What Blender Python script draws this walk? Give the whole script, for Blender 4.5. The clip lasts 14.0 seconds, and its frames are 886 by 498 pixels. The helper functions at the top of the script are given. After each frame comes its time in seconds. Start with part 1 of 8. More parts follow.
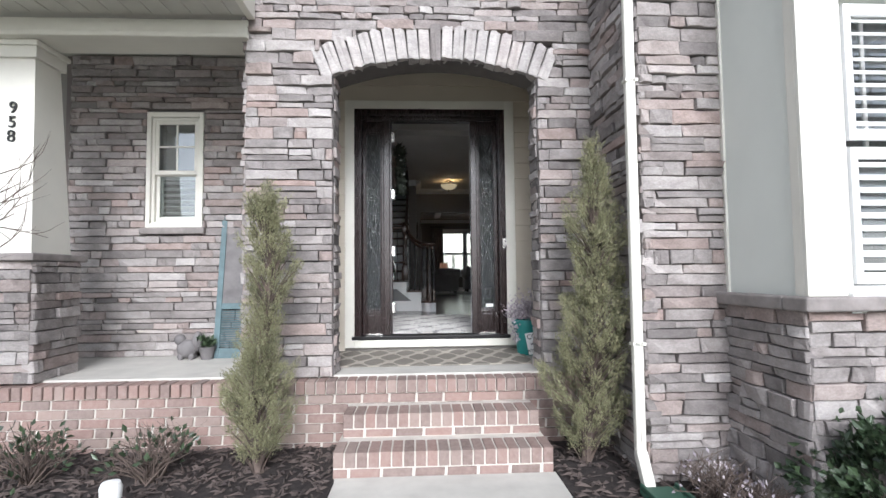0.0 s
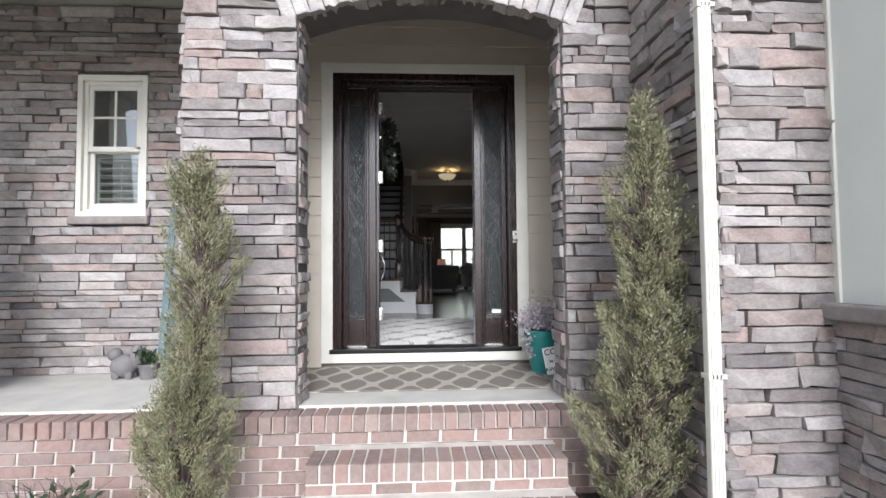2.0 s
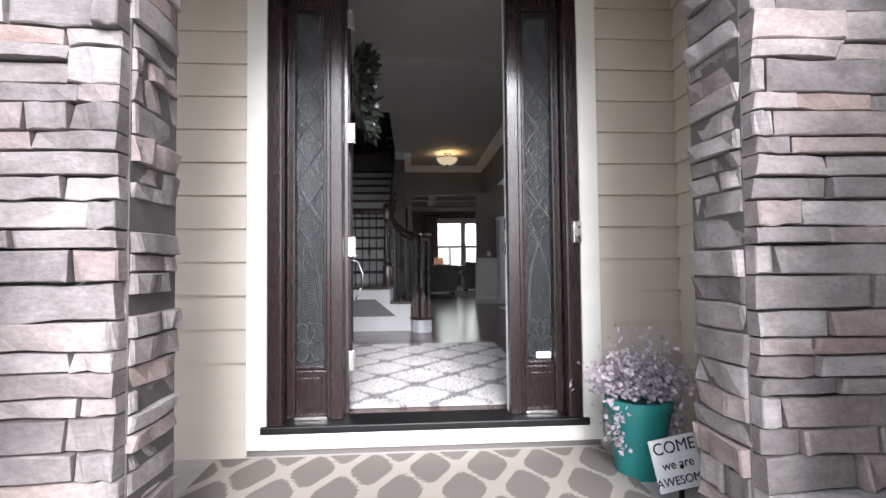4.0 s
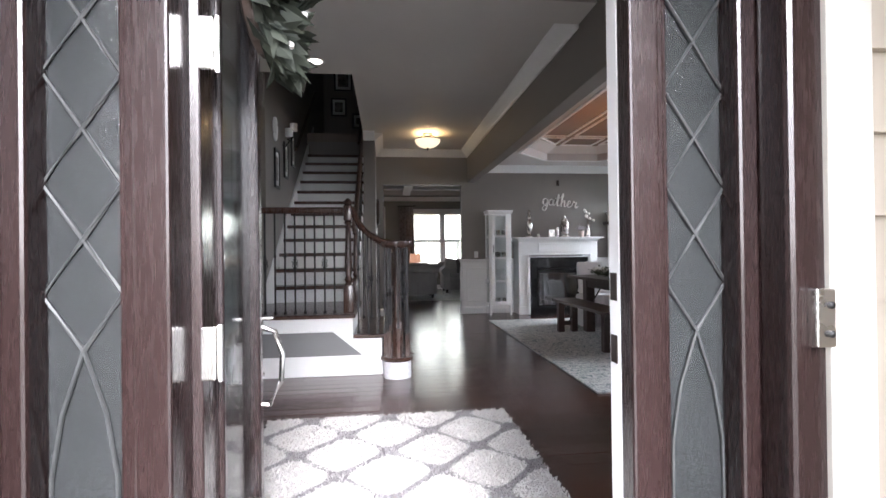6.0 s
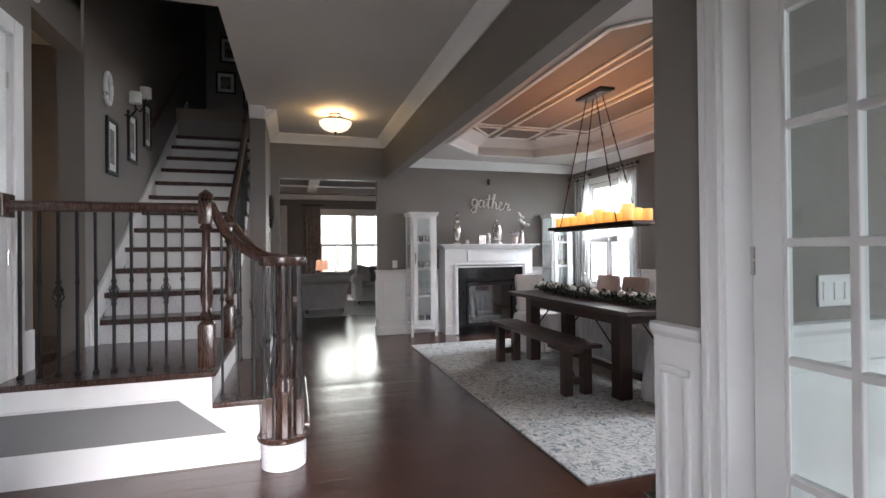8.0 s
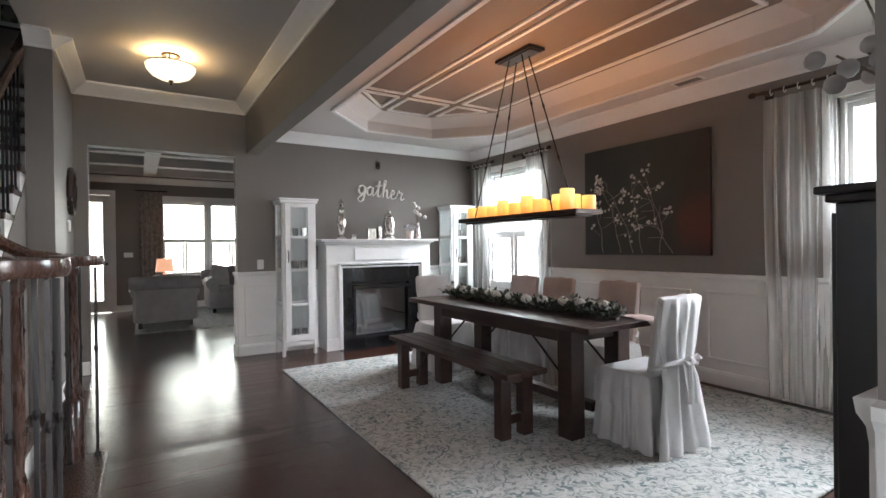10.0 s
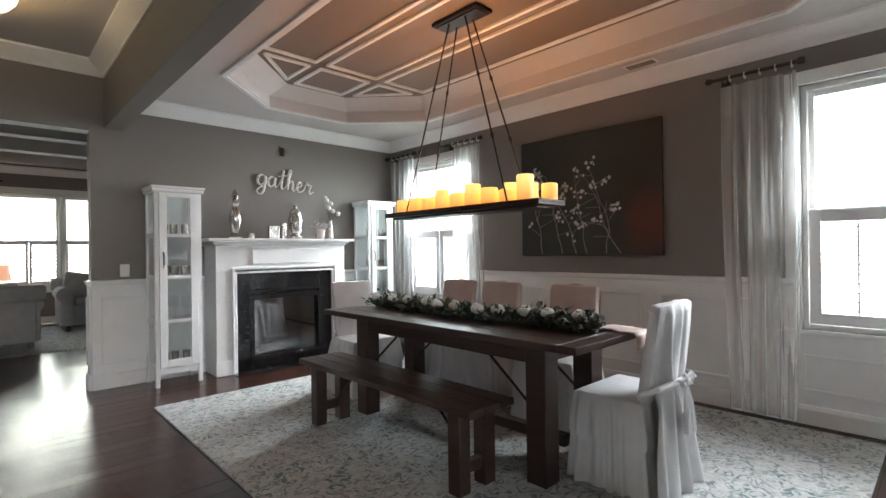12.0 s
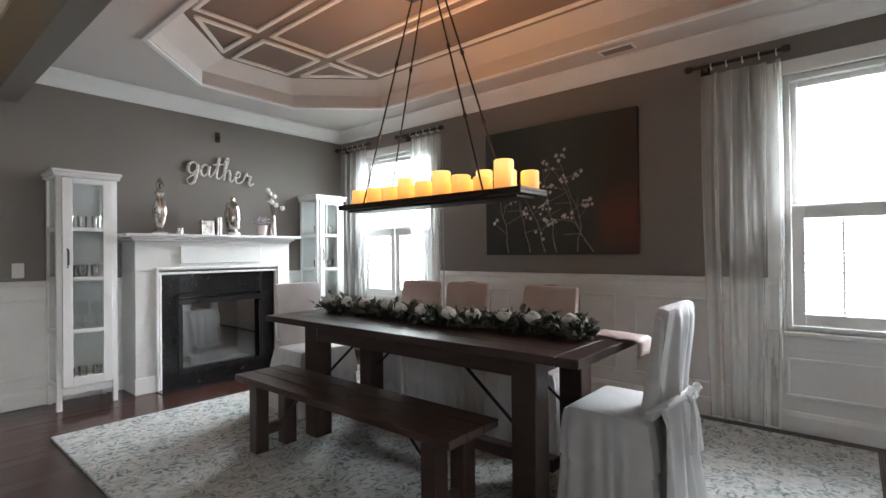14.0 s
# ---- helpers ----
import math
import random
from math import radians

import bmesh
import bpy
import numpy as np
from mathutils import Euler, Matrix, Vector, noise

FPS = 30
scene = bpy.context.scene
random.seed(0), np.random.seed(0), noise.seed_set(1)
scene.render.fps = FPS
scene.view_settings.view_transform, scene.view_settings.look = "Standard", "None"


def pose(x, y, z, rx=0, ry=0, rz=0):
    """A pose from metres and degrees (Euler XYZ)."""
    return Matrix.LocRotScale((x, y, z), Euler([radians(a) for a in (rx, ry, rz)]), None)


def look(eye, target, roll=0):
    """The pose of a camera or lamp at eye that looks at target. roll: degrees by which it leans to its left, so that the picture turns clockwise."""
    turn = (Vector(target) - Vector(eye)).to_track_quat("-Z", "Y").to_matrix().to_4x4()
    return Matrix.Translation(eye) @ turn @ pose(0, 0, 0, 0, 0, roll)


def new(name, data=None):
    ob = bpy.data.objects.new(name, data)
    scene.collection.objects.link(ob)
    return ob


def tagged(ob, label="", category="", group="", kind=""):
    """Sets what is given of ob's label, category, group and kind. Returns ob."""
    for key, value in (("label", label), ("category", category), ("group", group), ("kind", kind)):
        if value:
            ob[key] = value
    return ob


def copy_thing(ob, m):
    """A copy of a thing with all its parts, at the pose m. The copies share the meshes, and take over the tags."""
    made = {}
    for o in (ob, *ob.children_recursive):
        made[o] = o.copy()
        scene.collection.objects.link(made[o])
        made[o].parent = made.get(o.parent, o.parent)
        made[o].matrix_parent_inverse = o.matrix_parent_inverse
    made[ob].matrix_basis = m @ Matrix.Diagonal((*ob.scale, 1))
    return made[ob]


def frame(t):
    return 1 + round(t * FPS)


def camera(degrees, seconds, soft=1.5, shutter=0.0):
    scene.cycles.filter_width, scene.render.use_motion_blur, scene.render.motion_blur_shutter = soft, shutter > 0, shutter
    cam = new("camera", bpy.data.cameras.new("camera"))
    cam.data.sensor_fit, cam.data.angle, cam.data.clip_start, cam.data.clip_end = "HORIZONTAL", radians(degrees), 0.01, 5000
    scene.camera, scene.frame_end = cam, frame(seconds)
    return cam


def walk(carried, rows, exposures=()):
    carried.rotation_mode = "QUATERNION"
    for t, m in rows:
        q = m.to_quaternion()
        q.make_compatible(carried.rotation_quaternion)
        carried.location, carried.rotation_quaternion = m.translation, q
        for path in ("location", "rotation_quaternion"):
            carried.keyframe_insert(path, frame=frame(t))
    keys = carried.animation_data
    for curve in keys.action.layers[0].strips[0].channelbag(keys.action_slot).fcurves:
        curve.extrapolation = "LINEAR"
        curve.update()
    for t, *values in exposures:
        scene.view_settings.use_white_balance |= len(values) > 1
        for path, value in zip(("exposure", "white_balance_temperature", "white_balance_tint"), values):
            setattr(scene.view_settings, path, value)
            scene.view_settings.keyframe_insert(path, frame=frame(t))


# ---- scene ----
cam = camera(84.9, 14.0)

PATH = [
    (0, (-0.122, -5.2, 0.667), (-0.025, -3.205, 0.769), -0.6),
    (0.5, (-0.103, -5.117, 0.664), (-0.002, -3.121, 0.761), -0.6),
    (1, (-0.083, -4.941, 0.658), (0.022, -2.946, 0.753), -0.5),
    (1.5, (-0.086, -4.662, 0.671), (0.018, -2.667, 0.76), -0.5),
    (2, (-0.073, -4.299, 0.699), (0.032, -2.304, 0.784), -0.5),
    (2.5, (-0.078, -3.886, 0.699), (0.027, -1.891, 0.798), -0.5),
    (3, (-0.087, -3.455, 0.738), (0.024, -1.461, 0.833), -0.5),
    (3.2, (-0.077, -3.282, 0.747), (0.035, -1.287, 0.842), -0.5),
    (5.5, (-0.084, -1.228, 1.046), (0.116, 0.762, 1.049), -0.8),
    (6, (-0.053, -0.896, 1.121), (0.182, 1.09, 1.131), -0.7),
    (6.5, (-0.031, -0.591, 1.153), (0.288, 1.384, 1.171), -0.3),
    (7, (0.003, -0.259, 1.195), (0.426, 1.696, 1.209), -0.4),
    (7.5, (0.054, 0.118, 1.22), (0.546, 2.057, 1.231), -0.5),
    (8, (0.105, 0.481, 1.239), (0.694, 2.392, 1.25), -0.6),
    (8.2, (0.132, 0.635, 1.247), (0.757, 2.535, 1.259), -0.8),
    (10.3, (0.403, 1.795, 1.236), (1.517, 3.456, 1.239), -0.6),
    (10.5, (0.44, 1.868, 1.222), (1.582, 3.51, 1.236), -0.6),
    (11, (0.498, 2.067, 1.218), (1.728, 3.644, 1.23), -0.7),
    (11.5, (0.548, 2.255, 1.202), (1.866, 3.758, 1.21), -0.7),
    (12, (0.621, 2.418, 1.203), (1.997, 3.87, 1.208), -0.8),
    (12.5, (0.689, 2.555, 1.189), (2.118, 3.956, 1.198), -0.7),
    (13, (0.742, 2.669, 1.185), (2.22, 4.018, 1.194), -0.7),
    (13.5, (0.792, 2.746, 1.177), (2.301, 4.059, 1.187), -0.6),
    (14, (0.831, 2.795, 1.166), (2.358, 4.086, 1.179), -0.6),
]
# ---------- exposure follows the walk from daylight into the house ----------
EXPO = [(0, 0.58, 5950, 11), (2.4, 0.72, 5960, 12), (3.2, 0.98, 5980, 14), (5.3, 1.95, 5970, 17), (6.0, 2.48, 6050, 17), (6.5, 2.78, 6080, 18), (7.0, 2.8, 6180, 17), (8.0, 2.75, 6220, 17), (10.3, 2.95, 6230, 13), (14, 2.82, 6260, 11)]
walk(cam, [(t, look(eye, target, roll)) for t, eye, target, roll in PATH], EXPO)

# ---------- daylight: overcast sky, weak wide sun ----------
world = bpy.data.worlds.new("sky")
scene.world = world
world.use_nodes = True
wn, wl = world.node_tree.nodes, world.node_tree.links
sky = wn.new("ShaderNodeTexSky")
sky.sky_type = "NISHITA"
sky.sun_disc = False
sky.sun_elevation, sky.sun_rotation = radians(30), radians(175)
sky.dust_density = 1.5
pale = wn.new("ShaderNodeHueSaturation")
pale.inputs["Saturation"].default_value = 0.25
wl.new(sky.outputs[0], pale.inputs["Color"])
wl.new(pale.outputs[0], wn["Background"].inputs["Color"])
wn["Background"].inputs["Strength"].default_value = 0.15


def lamp(name, kind, m, power, color=(1, 1, 1), size=(1, 1), spread=140):
    d = bpy.data.lights.new(name, kind)
    d.energy, d.color = power, color
    if kind == "AREA":
        d.shape, d.size, d.size_y, d.spread = "RECTANGLE", size[0], size[1], radians(spread)
    elif kind == "SUN":
        d.angle = size[0]
    else:
        d.shadow_soft_size = size[0]
    ob = new(name, d)
    ob.matrix_world = m
    return ob


lamp("sun", "SUN", look((0.9, -10, 5.9), (0, 0, 0)), 2.7, (1, 0.975, 0.94), (radians(26), 0))
# sky light that enters by the window openings
lamp("window_light", "AREA", look((5.5, 2.575, 1.95), (0, 2.575, -0.7)), 21, (0.93, 0.97, 1), (1.3, 1.7), 105)
lamp("window_light", "AREA", look((5.5, 6.75, 1.95), (0, 6.75, -0.7)), 21, (0.93, 0.97, 1), (1.3, 1.7), 105)
lamp("window_light", "AREA", look((1.645, 13.85, 1.5), (1.645, 0, 1.2)), 2.6, (0.93, 0.97, 1), (1.9, 1.6))
lamp("window_light", "AREA", look((-0.65, 13.75, 1.2), (-0.65, 0, 1.0)), 0.5, (0.93, 0.97, 1), (0.7, 1.9))
lamp("window_light", "AREA", look((2.8, -2.62, 1.6), (2.8, 3, 1.3)), 3.3, (0.90, 0.97, 1), (1.2, 1.8))
lamp("door_light", "AREA", look((0.0, 0.10, 1.2), (0.0, 2.2, 0.0)), 2.8, (0.95, 0.98, 1), (0.8, 2.2), 120)


# ---------- materials ----------
class Mat:
    def __init__(self, name, color=(0.5, 0.5, 0.5), rough=0.6, metal=0.0, spec=0.5):
        self.m = bpy.data.materials.new(name)
        self.m.use_nodes = True
        self.n, self.l = self.m.node_tree.nodes, self.m.node_tree.links
        self.b = self.n["Principled BSDF"]
        self.b.inputs["Base Color"].default_value = (*color, 1)
        self.b.inputs["Roughness"].default_value = rough
        self.b.inputs["Metallic"].default_value = metal
        self.b.inputs["Specular IOR Level"].default_value = spec
        self.co = None

    def coords(self, kind="Object", scale=(1, 1, 1)):
        t = self.n.new("ShaderNodeTexCoord")
        mp = self.n.new("ShaderNodeMapping")
        mp.inputs["Scale"].default_value = scale
        if kind == "World":
            g = self.n.new("ShaderNodeNewGeometry")
            self.l.new(g.outputs["Position"], mp.inputs[0])
        else:
            self.l.new(t.outputs[kind], mp.inputs[0])
        return mp.outputs[0]

    def noise(self, scale, detail=4, vec=None, rough=0.55):
        t = self.n.new("ShaderNodeTexNoise")
        t.inputs["Scale"].default_value, t.inputs["Detail"].default_value = scale, detail
        t.inputs["Roughness"].default_value = rough
        if vec is not None:
            self.l.new(vec, t.inputs["Vector"])
        return t.outputs["Fac"]

    def ramp(self, fac, stops):
        r = self.n.new("ShaderNodeValToRGB")
        e = r.color_ramp.elements
        while len(e) < len(stops):
            e.new(0.5)
        for k, (p, c) in zip(e, stops):
            k.position, k.color = p, (*c, 1)
        self.l.new(fac, r.inputs[0])
        return r.outputs[0]

    def mix(self, fac, a, b, mode="MIX"):
        m = self.n.new("ShaderNodeMix")
        m.data_type, m.blend_type = "RGBA", mode
        for v, s in ((fac, 0), (a, 6), (b, 7)):
            if isinstance(v, (int, float)):
                m.inputs[s].default_value = v
            elif isinstance(v, tuple):
                m.inputs[s].default_value = (*v, 1)
            else:
                self.l.new(v, m.inputs[s])
        return m.outputs[2]

    def math(self, op, a, b=0.0, c=None):
        m = self.n.new("ShaderNodeMath")
        m.operation = op
        for v, s in ((a, 0), (b, 1), (c, 2)):
            if v is None:
                continue
            if isinstance(v, (int, float)):
                m.inputs[s].default_value = v
            else:
                self.l.new(v, m.inputs[s])
        return m.outputs[0]

    def xyz(self, vec):
        s = self.n.new("ShaderNodeSeparateXYZ")
        self.l.new(vec, s.inputs[0])
        return s.outputs

    def rand(self):
        return self.n.new("ShaderNodeObjectInfo").outputs["Random"]

    def color(self, out):
        self.l.new(out, self.b.inputs["Base Color"])
        return self

    def rough(self, out):
        self.l.new(out, self.b.inputs["Roughness"])
        return self

    def bump(self, fac, strength=0.3, dist=0.01):
        b = self.n.new("ShaderNodeBump")
        b.inputs["Strength"].default_value, b.inputs["Distance"].default_value = strength, dist
        self.l.new(fac, b.inputs["Height"])
        self.l.new(b.outputs[0], self.b.inputs["Normal"])
        return self


def worn(name, color, rough=0.5, scale=6, amount=0.12, bump=0.08, metal=0.0, fine=60, kind="World"):
    """A painted or plain surface with broad stains and a fine grain."""
    k = Mat(name, color, rough, metal)
    v = k.coords(kind)
    a, b = k.noise(scale, 5, v), k.noise(fine, 3, v)
    lo = tuple(c * (1 - amount) for c in color)
    hi = tuple(min(1, c * (1 + amount * 0.7)) for c in color)
    k.color(k.ramp(a, [(0.3, lo), (0.7, hi)]))
    k.rough(k.math("MULTIPLY_ADD", a, 0.2, rough - 0.1))
    k.bump(b, bump, 0.004)
    return k.m


def stone_mat(name="stacked_stone", pale=0.0):
    k = Mat(name, rough=0.85)
    v = k.coords("World", (1, 1, 1.6))
    tone = k.ramp(k.rand(), [(0.0, (0.13, 0.117, 0.113)), (0.2, (0.36, 0.328, 0.315)), (0.36, (0.18, 0.163, 0.158)), (0.52, (0.43, 0.40, 0.385)),
                             (0.66, (0.33, 0.255, 0.23)), (0.80, (0.21, 0.188, 0.182)), (0.92, (0.50, 0.475, 0.46)), (1.0, (0.34, 0.245, 0.215))])
    tone = k.mix(pale, tone, (0.58, 0.555, 0.54))
    blot = k.noise(9, 6, v, 0.65)
    grain = k.noise(55, 4, v, 0.7)
    c = k.mix(k.ramp(blot, [(0.36, (0, 0, 0)), (0.66, (1, 1, 1))]), k.mix(0.32, tone, (0.13, 0.115, 0.115)), k.mix(0.15, tone, (0.66, 0.63, 0.615)))
    c = k.mix(0.35, c, k.ramp(grain, [(0.3, (0.12, 0.11, 0.11)), (0.7, (0.6, 0.57, 0.55))]), "OVERLAY")
    k.color(c)
    k.bump(k.math("ADD", blot, k.math("MULTIPLY", grain, 0.5)), 0.5, 0.012)
    return k.m


def brick_mat():
    k = Mat("brick", rough=0.8)
    v = k.coords("World")
    tone = k.ramp(k.rand(), [(0, (0.17, 0.125, 0.11)), (0.3, (0.25, 0.17, 0.148)), (0.55, (0.27, 0.175, 0.15)), (0.8, (0.20, 0.155, 0.138)), (1, (0.30, 0.225, 0.195))])
    blot = k.noise(25, 5, v, 0.65)
    grain = k.noise(160, 3, v)
    k.color(k.mix(k.ramp(blot, [(0.35, (0, 0, 0)), (0.75, (0.75, 0.75, 0.75))]), tone, k.mix(0.5, tone, (0.42, 0.34, 0.31))))
    k.bump(k.math("ADD", blot, grain), 0.4, 0.006)
    return k.m


def wood_mat(name, dark, light, rough=0.35, axis=(1, 12, 12), rand=0.35, coat=0.0, kind="Object", relief=0.12):
    k = Mat(name, dark, rough)
    v = k.coords(kind, axis)
    r = k.rand()
    off = k.n.new("ShaderNodeVectorMath")
    off.operation = "ADD"
    k.l.new(v, off.inputs[0])
    comb = k.n.new("ShaderNodeCombineXYZ")
    k.l.new(k.math("MULTIPLY", r, 37.0), comb.inputs[0])
    k.l.new(k.math("MULTIPLY", r, 11.0), comb.inputs[1])
    k.l.new(comb.outputs[0], off.inputs[1])
    g = k.noise(3.0, 8, off.outputs[0], 0.65)
    f = k.noise(14, 4, off.outputs[0])
    c = k.ramp(g, [(0.25, dark), (0.75, light)])
    c = k.mix(k.math("MULTIPLY", r, rand), c, tuple(x * 0.5 for x in dark))
    k.color(c)
    k.rough(k.math("MULTIPLY_ADD", f, 0.25, rough - 0.1))
    k.bump(k.math("ADD", k.math("MULTIPLY", f, 0.4), g), relief, 0.004)
    if coat:
        k.b.inputs["Coat Weight"].default_value = coat
        k.b.inputs["Coat Roughness"].default_value = 0.12
    return k.m


def trellis_mat(name, ground, line, px, py, width, fuzz=0.3, rough=0.95, at=(0, 0)):
    """Ogee trellis of lines on a woven ground."""
    k = Mat(name, ground, rough)
    v = k.coords("World")
    s = k.xyz(v)
    wob = k.noise(70, 3, v)
    u = k.math("MULTIPLY_ADD", s[0], 2 * math.pi / px, k.math("MULTIPLY_ADD", wob, 0.9, -0.45 - 2 * math.pi * at[0] / px))
    w = k.math("MULTIPLY_ADD", s[1], 2 * math.pi / py, k.math("MULTIPLY_ADD", wob, 0.9, math.pi - 0.45 - 2 * math.pi * at[1] / py))
    u2 = k.math("ADD", u, k.math("MULTIPLY", k.math("SINE", k.math("MULTIPLY", w, 2.0)), -0.22))
    w2 = k.math("ADD", w, k.math("MULTIPLY", k.math("SINE", k.math("MULTIPLY", u, 2.0)), -0.22))
    f = k.math("ABSOLUTE", k.math("ADD", k.math("COSINE", u2), k.math("COSINE", w2)))
    tuft = k.noise(220, 3, v)
    blot = k.noise(7, 4, v)
    g = k.mix(fuzz, ground, k.ramp(tuft, [(0.3, tuple(c * 0.55 for c in ground)), (0.7, ground)]))
    g = k.mix(k.math("MULTIPLY", blot, 0.25), g, tuple(c * 0.75 for c in ground))
    ln = k.mix(fuzz, line, k.ramp(tuft, [(0.3, tuple(c * 0.6 for c in line)), (0.7, line)]))
    k.color(k.mix(k.ramp(f, [(width, (1, 1, 1)), (width + 0.12, (0, 0, 0))]), g, ln))
    k.bump(tuft, 0.6, 0.012)
    return k.m


def rug_mat():
    k = Mat("dining_rug", (0.5, 0.5, 0.48), 0.95)
    v = k.coords("World")
    blot = k.noise(2.2, 5, v, 0.6)
    tuft = k.noise(190, 2, v)
    curl = k.noise(5.6, 3.4, v, 0.55)
    lines = k.math("ABSOLUTE", k.math("SINE", k.math("MULTIPLY", curl, 34.0)))
    broken = k.noise(15, 4, v, 0.65)
    figure = k.math("MULTIPLY", k.ramp(lines, [(0.40, (1, 1, 1)), (0.80, (0, 0, 0))]), k.ramp(broken, [(0.38, (0, 0, 0)), (0.58, (1, 1, 1))]))
    ink = k.ramp(blot, [(0.35, (0.17, 0.20, 0.20)), (0.5, (0.11, 0.145, 0.15)), (0.6, (0.07, 0.14, 0.145)), (0.7, (0.18, 0.18, 0.17))])
    c = k.mix(k.math("MULTIPLY", figure, k.math("MULTIPLY_ADD", blot, 0.6, 0.55)), k.ramp(k.noise(16, 5, v, 0.7), [(0.35, (0.40, 0.40, 0.38)), (0.65, (0.56, 0.555, 0.53))]), ink)
    c = k.mix(0.3, c, k.ramp(tuft, [(0.3, (0.2, 0.2, 0.2)), (0.7, (0.8, 0.8, 0.8))]), "OVERLAY")
    k.color(c)
    k.bump(tuft, 0.4, 0.006)
    return k.m


def glass_mat(name, tint=(0.9, 0.95, 0.95), wavy=0.0, gloss=1.0):
    k = Mat(name)
    out = k.n["Material Output"]
    tr, gl, mx, fr = (k.n.new("ShaderNode" + s) for s in ("BsdfTransparent", "BsdfGlossy", "MixShader", "LayerWeight"))
    tr.inputs[0].default_value = (*tint, 1)
    gl.inputs["Roughness"].default_value = 0.02 if not wavy else 0.08
    fr.inputs[0].default_value = 0.5
    if wavy:
        v = k.coords("Object")
        b = k.n.new("ShaderNodeBump")
        b.inputs["Strength"].default_value, b.inputs["Distance"].default_value = wavy, 0.01
        k.l.new(k.noise(55, 3, v), b.inputs["Height"])
        k.l.new(b.outputs[0], gl.inputs["Normal"])
        k.l.new(b.outputs[0], fr.inputs["Normal"])
    k.l.new(k.math("MINIMUM", k.math("MULTIPLY", k.math("MULTIPLY_ADD", k.math("POWER", fr.outputs[1], 5.0), 0.9, 0.045), gloss), 1.0), mx.inputs[0])
    k.l.new(tr.outputs[0], mx.inputs[1])
    k.l.new(gl.outputs[0], mx.inputs[2])
    k.l.new(mx.outputs[0], out.inputs["Surface"])
    return k.m


def rain_glass_mat():
    """Obscure textured glass: bends and blurs what is behind."""
    k = Mat("rain_glass", (0.11, 0.12, 0.122), 0.10)
    k.b.inputs["Transmission Weight"].default_value = 0.75
    k.b.inputs["IOR"].default_value = 1.3
    v = k.coords("Object")
    cell = k.n.new("ShaderNodeTexVoronoi")
    cell.inputs["Scale"].default_value = 95
    k.l.new(v, cell.inputs["Vector"])
    k.bump(k.math("ADD", cell.outputs["Distance"], k.noise(45, 2, v)), 0.24, 0.012)
    return k.m


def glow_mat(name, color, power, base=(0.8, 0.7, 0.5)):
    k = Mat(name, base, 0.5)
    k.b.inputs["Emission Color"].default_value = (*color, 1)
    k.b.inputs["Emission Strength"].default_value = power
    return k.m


def leaf_mat(name, lo, hi, rough=0.6):
    k = Mat(name, lo, rough)
    g = k.n.new("ShaderNodeNewGeometry")
    v = k.coords("World")
    c = k.ramp(g.outputs["Random Per Island"], [(0, lo), (0.6, tuple((a + b) / 2 for a, b in zip(lo, hi))), (1, hi)])
    c = k.mix(k.ramp(k.noise(5, 4, v), [(0.4, (0, 0, 0)), (0.7, (0.6, 0.6, 0.6))]), c, hi)
    k.color(c)
    return k.m


def sheer_mat():
    k = Mat("sheer_voile", (0.9, 0.91, 0.9), 0.9)
    out = k.n["Material Output"]
    tr, tl, mx, df, m2 = (k.n.new("ShaderNode" + s) for s in ("BsdfTransparent", "BsdfTranslucent", "MixShader", "BsdfDiffuse", "MixShader"))
    for d in (tl, df):
        d.inputs[0].default_value = (0.96, 0.98, 0.97, 1)
    v = k.coords("World", (1, 1, 0.03))
    weave = k.ramp(k.noise(11, 4, v), [(0.36, (0.20, 0.20, 0.20)), (0.62, (0.52, 0.52, 0.52))])
    k.l.new(tl.outputs[0], m2.inputs[1])
    k.l.new(df.outputs[0], m2.inputs[2])
    m2.inputs[0].default_value = 0.5
    k.l.new(weave, mx.inputs[0])
    k.l.new(tr.outputs[0], mx.inputs[1])
    k.l.new(m2.outputs[0], mx.inputs[2])
    k.l.new(mx.outputs[0], out.inputs["Surface"])
    return k.m


def painting_mat():
    k = Mat("canvas_paint", (0.05, 0.05, 0.05), 0.55)
    s = k.xyz(k.coords("World"))
    n = k.noise(2.2, 6, k.coords("World"), 0.65)
    across = k.math("MULTIPLY_ADD", k.math("SUBTRACT", 5.45, s[1]), 0.7, k.math("MULTIPLY_ADD", n, 0.5, -0.25))
    c = k.ramp(across, [(0.1, (0.022, 0.026, 0.024)), (0.5, (0.045, 0.055, 0.05)), (0.75, (0.04, 0.042, 0.038)), (0.95, (0.045, 0.026, 0.022))])
    warm = k.ramp(k.noise(1.4, 3, k.coords("World")), [(0.5, (0, 0, 0)), (0.7, (0.6, 0.6, 0.6))])
    c = k.mix(warm, c, (0.032, 0.034, 0.031))
    low = k.ramp(k.math("SUBTRACT", 4.75, k.math("MULTIPLY_ADD", n, 0.6, s[1])), [(0.02, (0, 0, 0)), (0.22, (1, 1, 1))])
    band = k.ramp(k.math("ABSOLUTE", k.math("SUBTRACT", s[2], 1.42)), [(0.06, (1, 1, 1)), (0.32, (0, 0, 0))])
    k.color(k.mix(k.math("MULTIPLY", k.math("MULTIPLY", low, band), 0.5), c, (0.19, 0.036, 0.026)))
    k.bump(k.noise(120, 3, k.coords("World")), 0.3, 0.003)
    return k.m


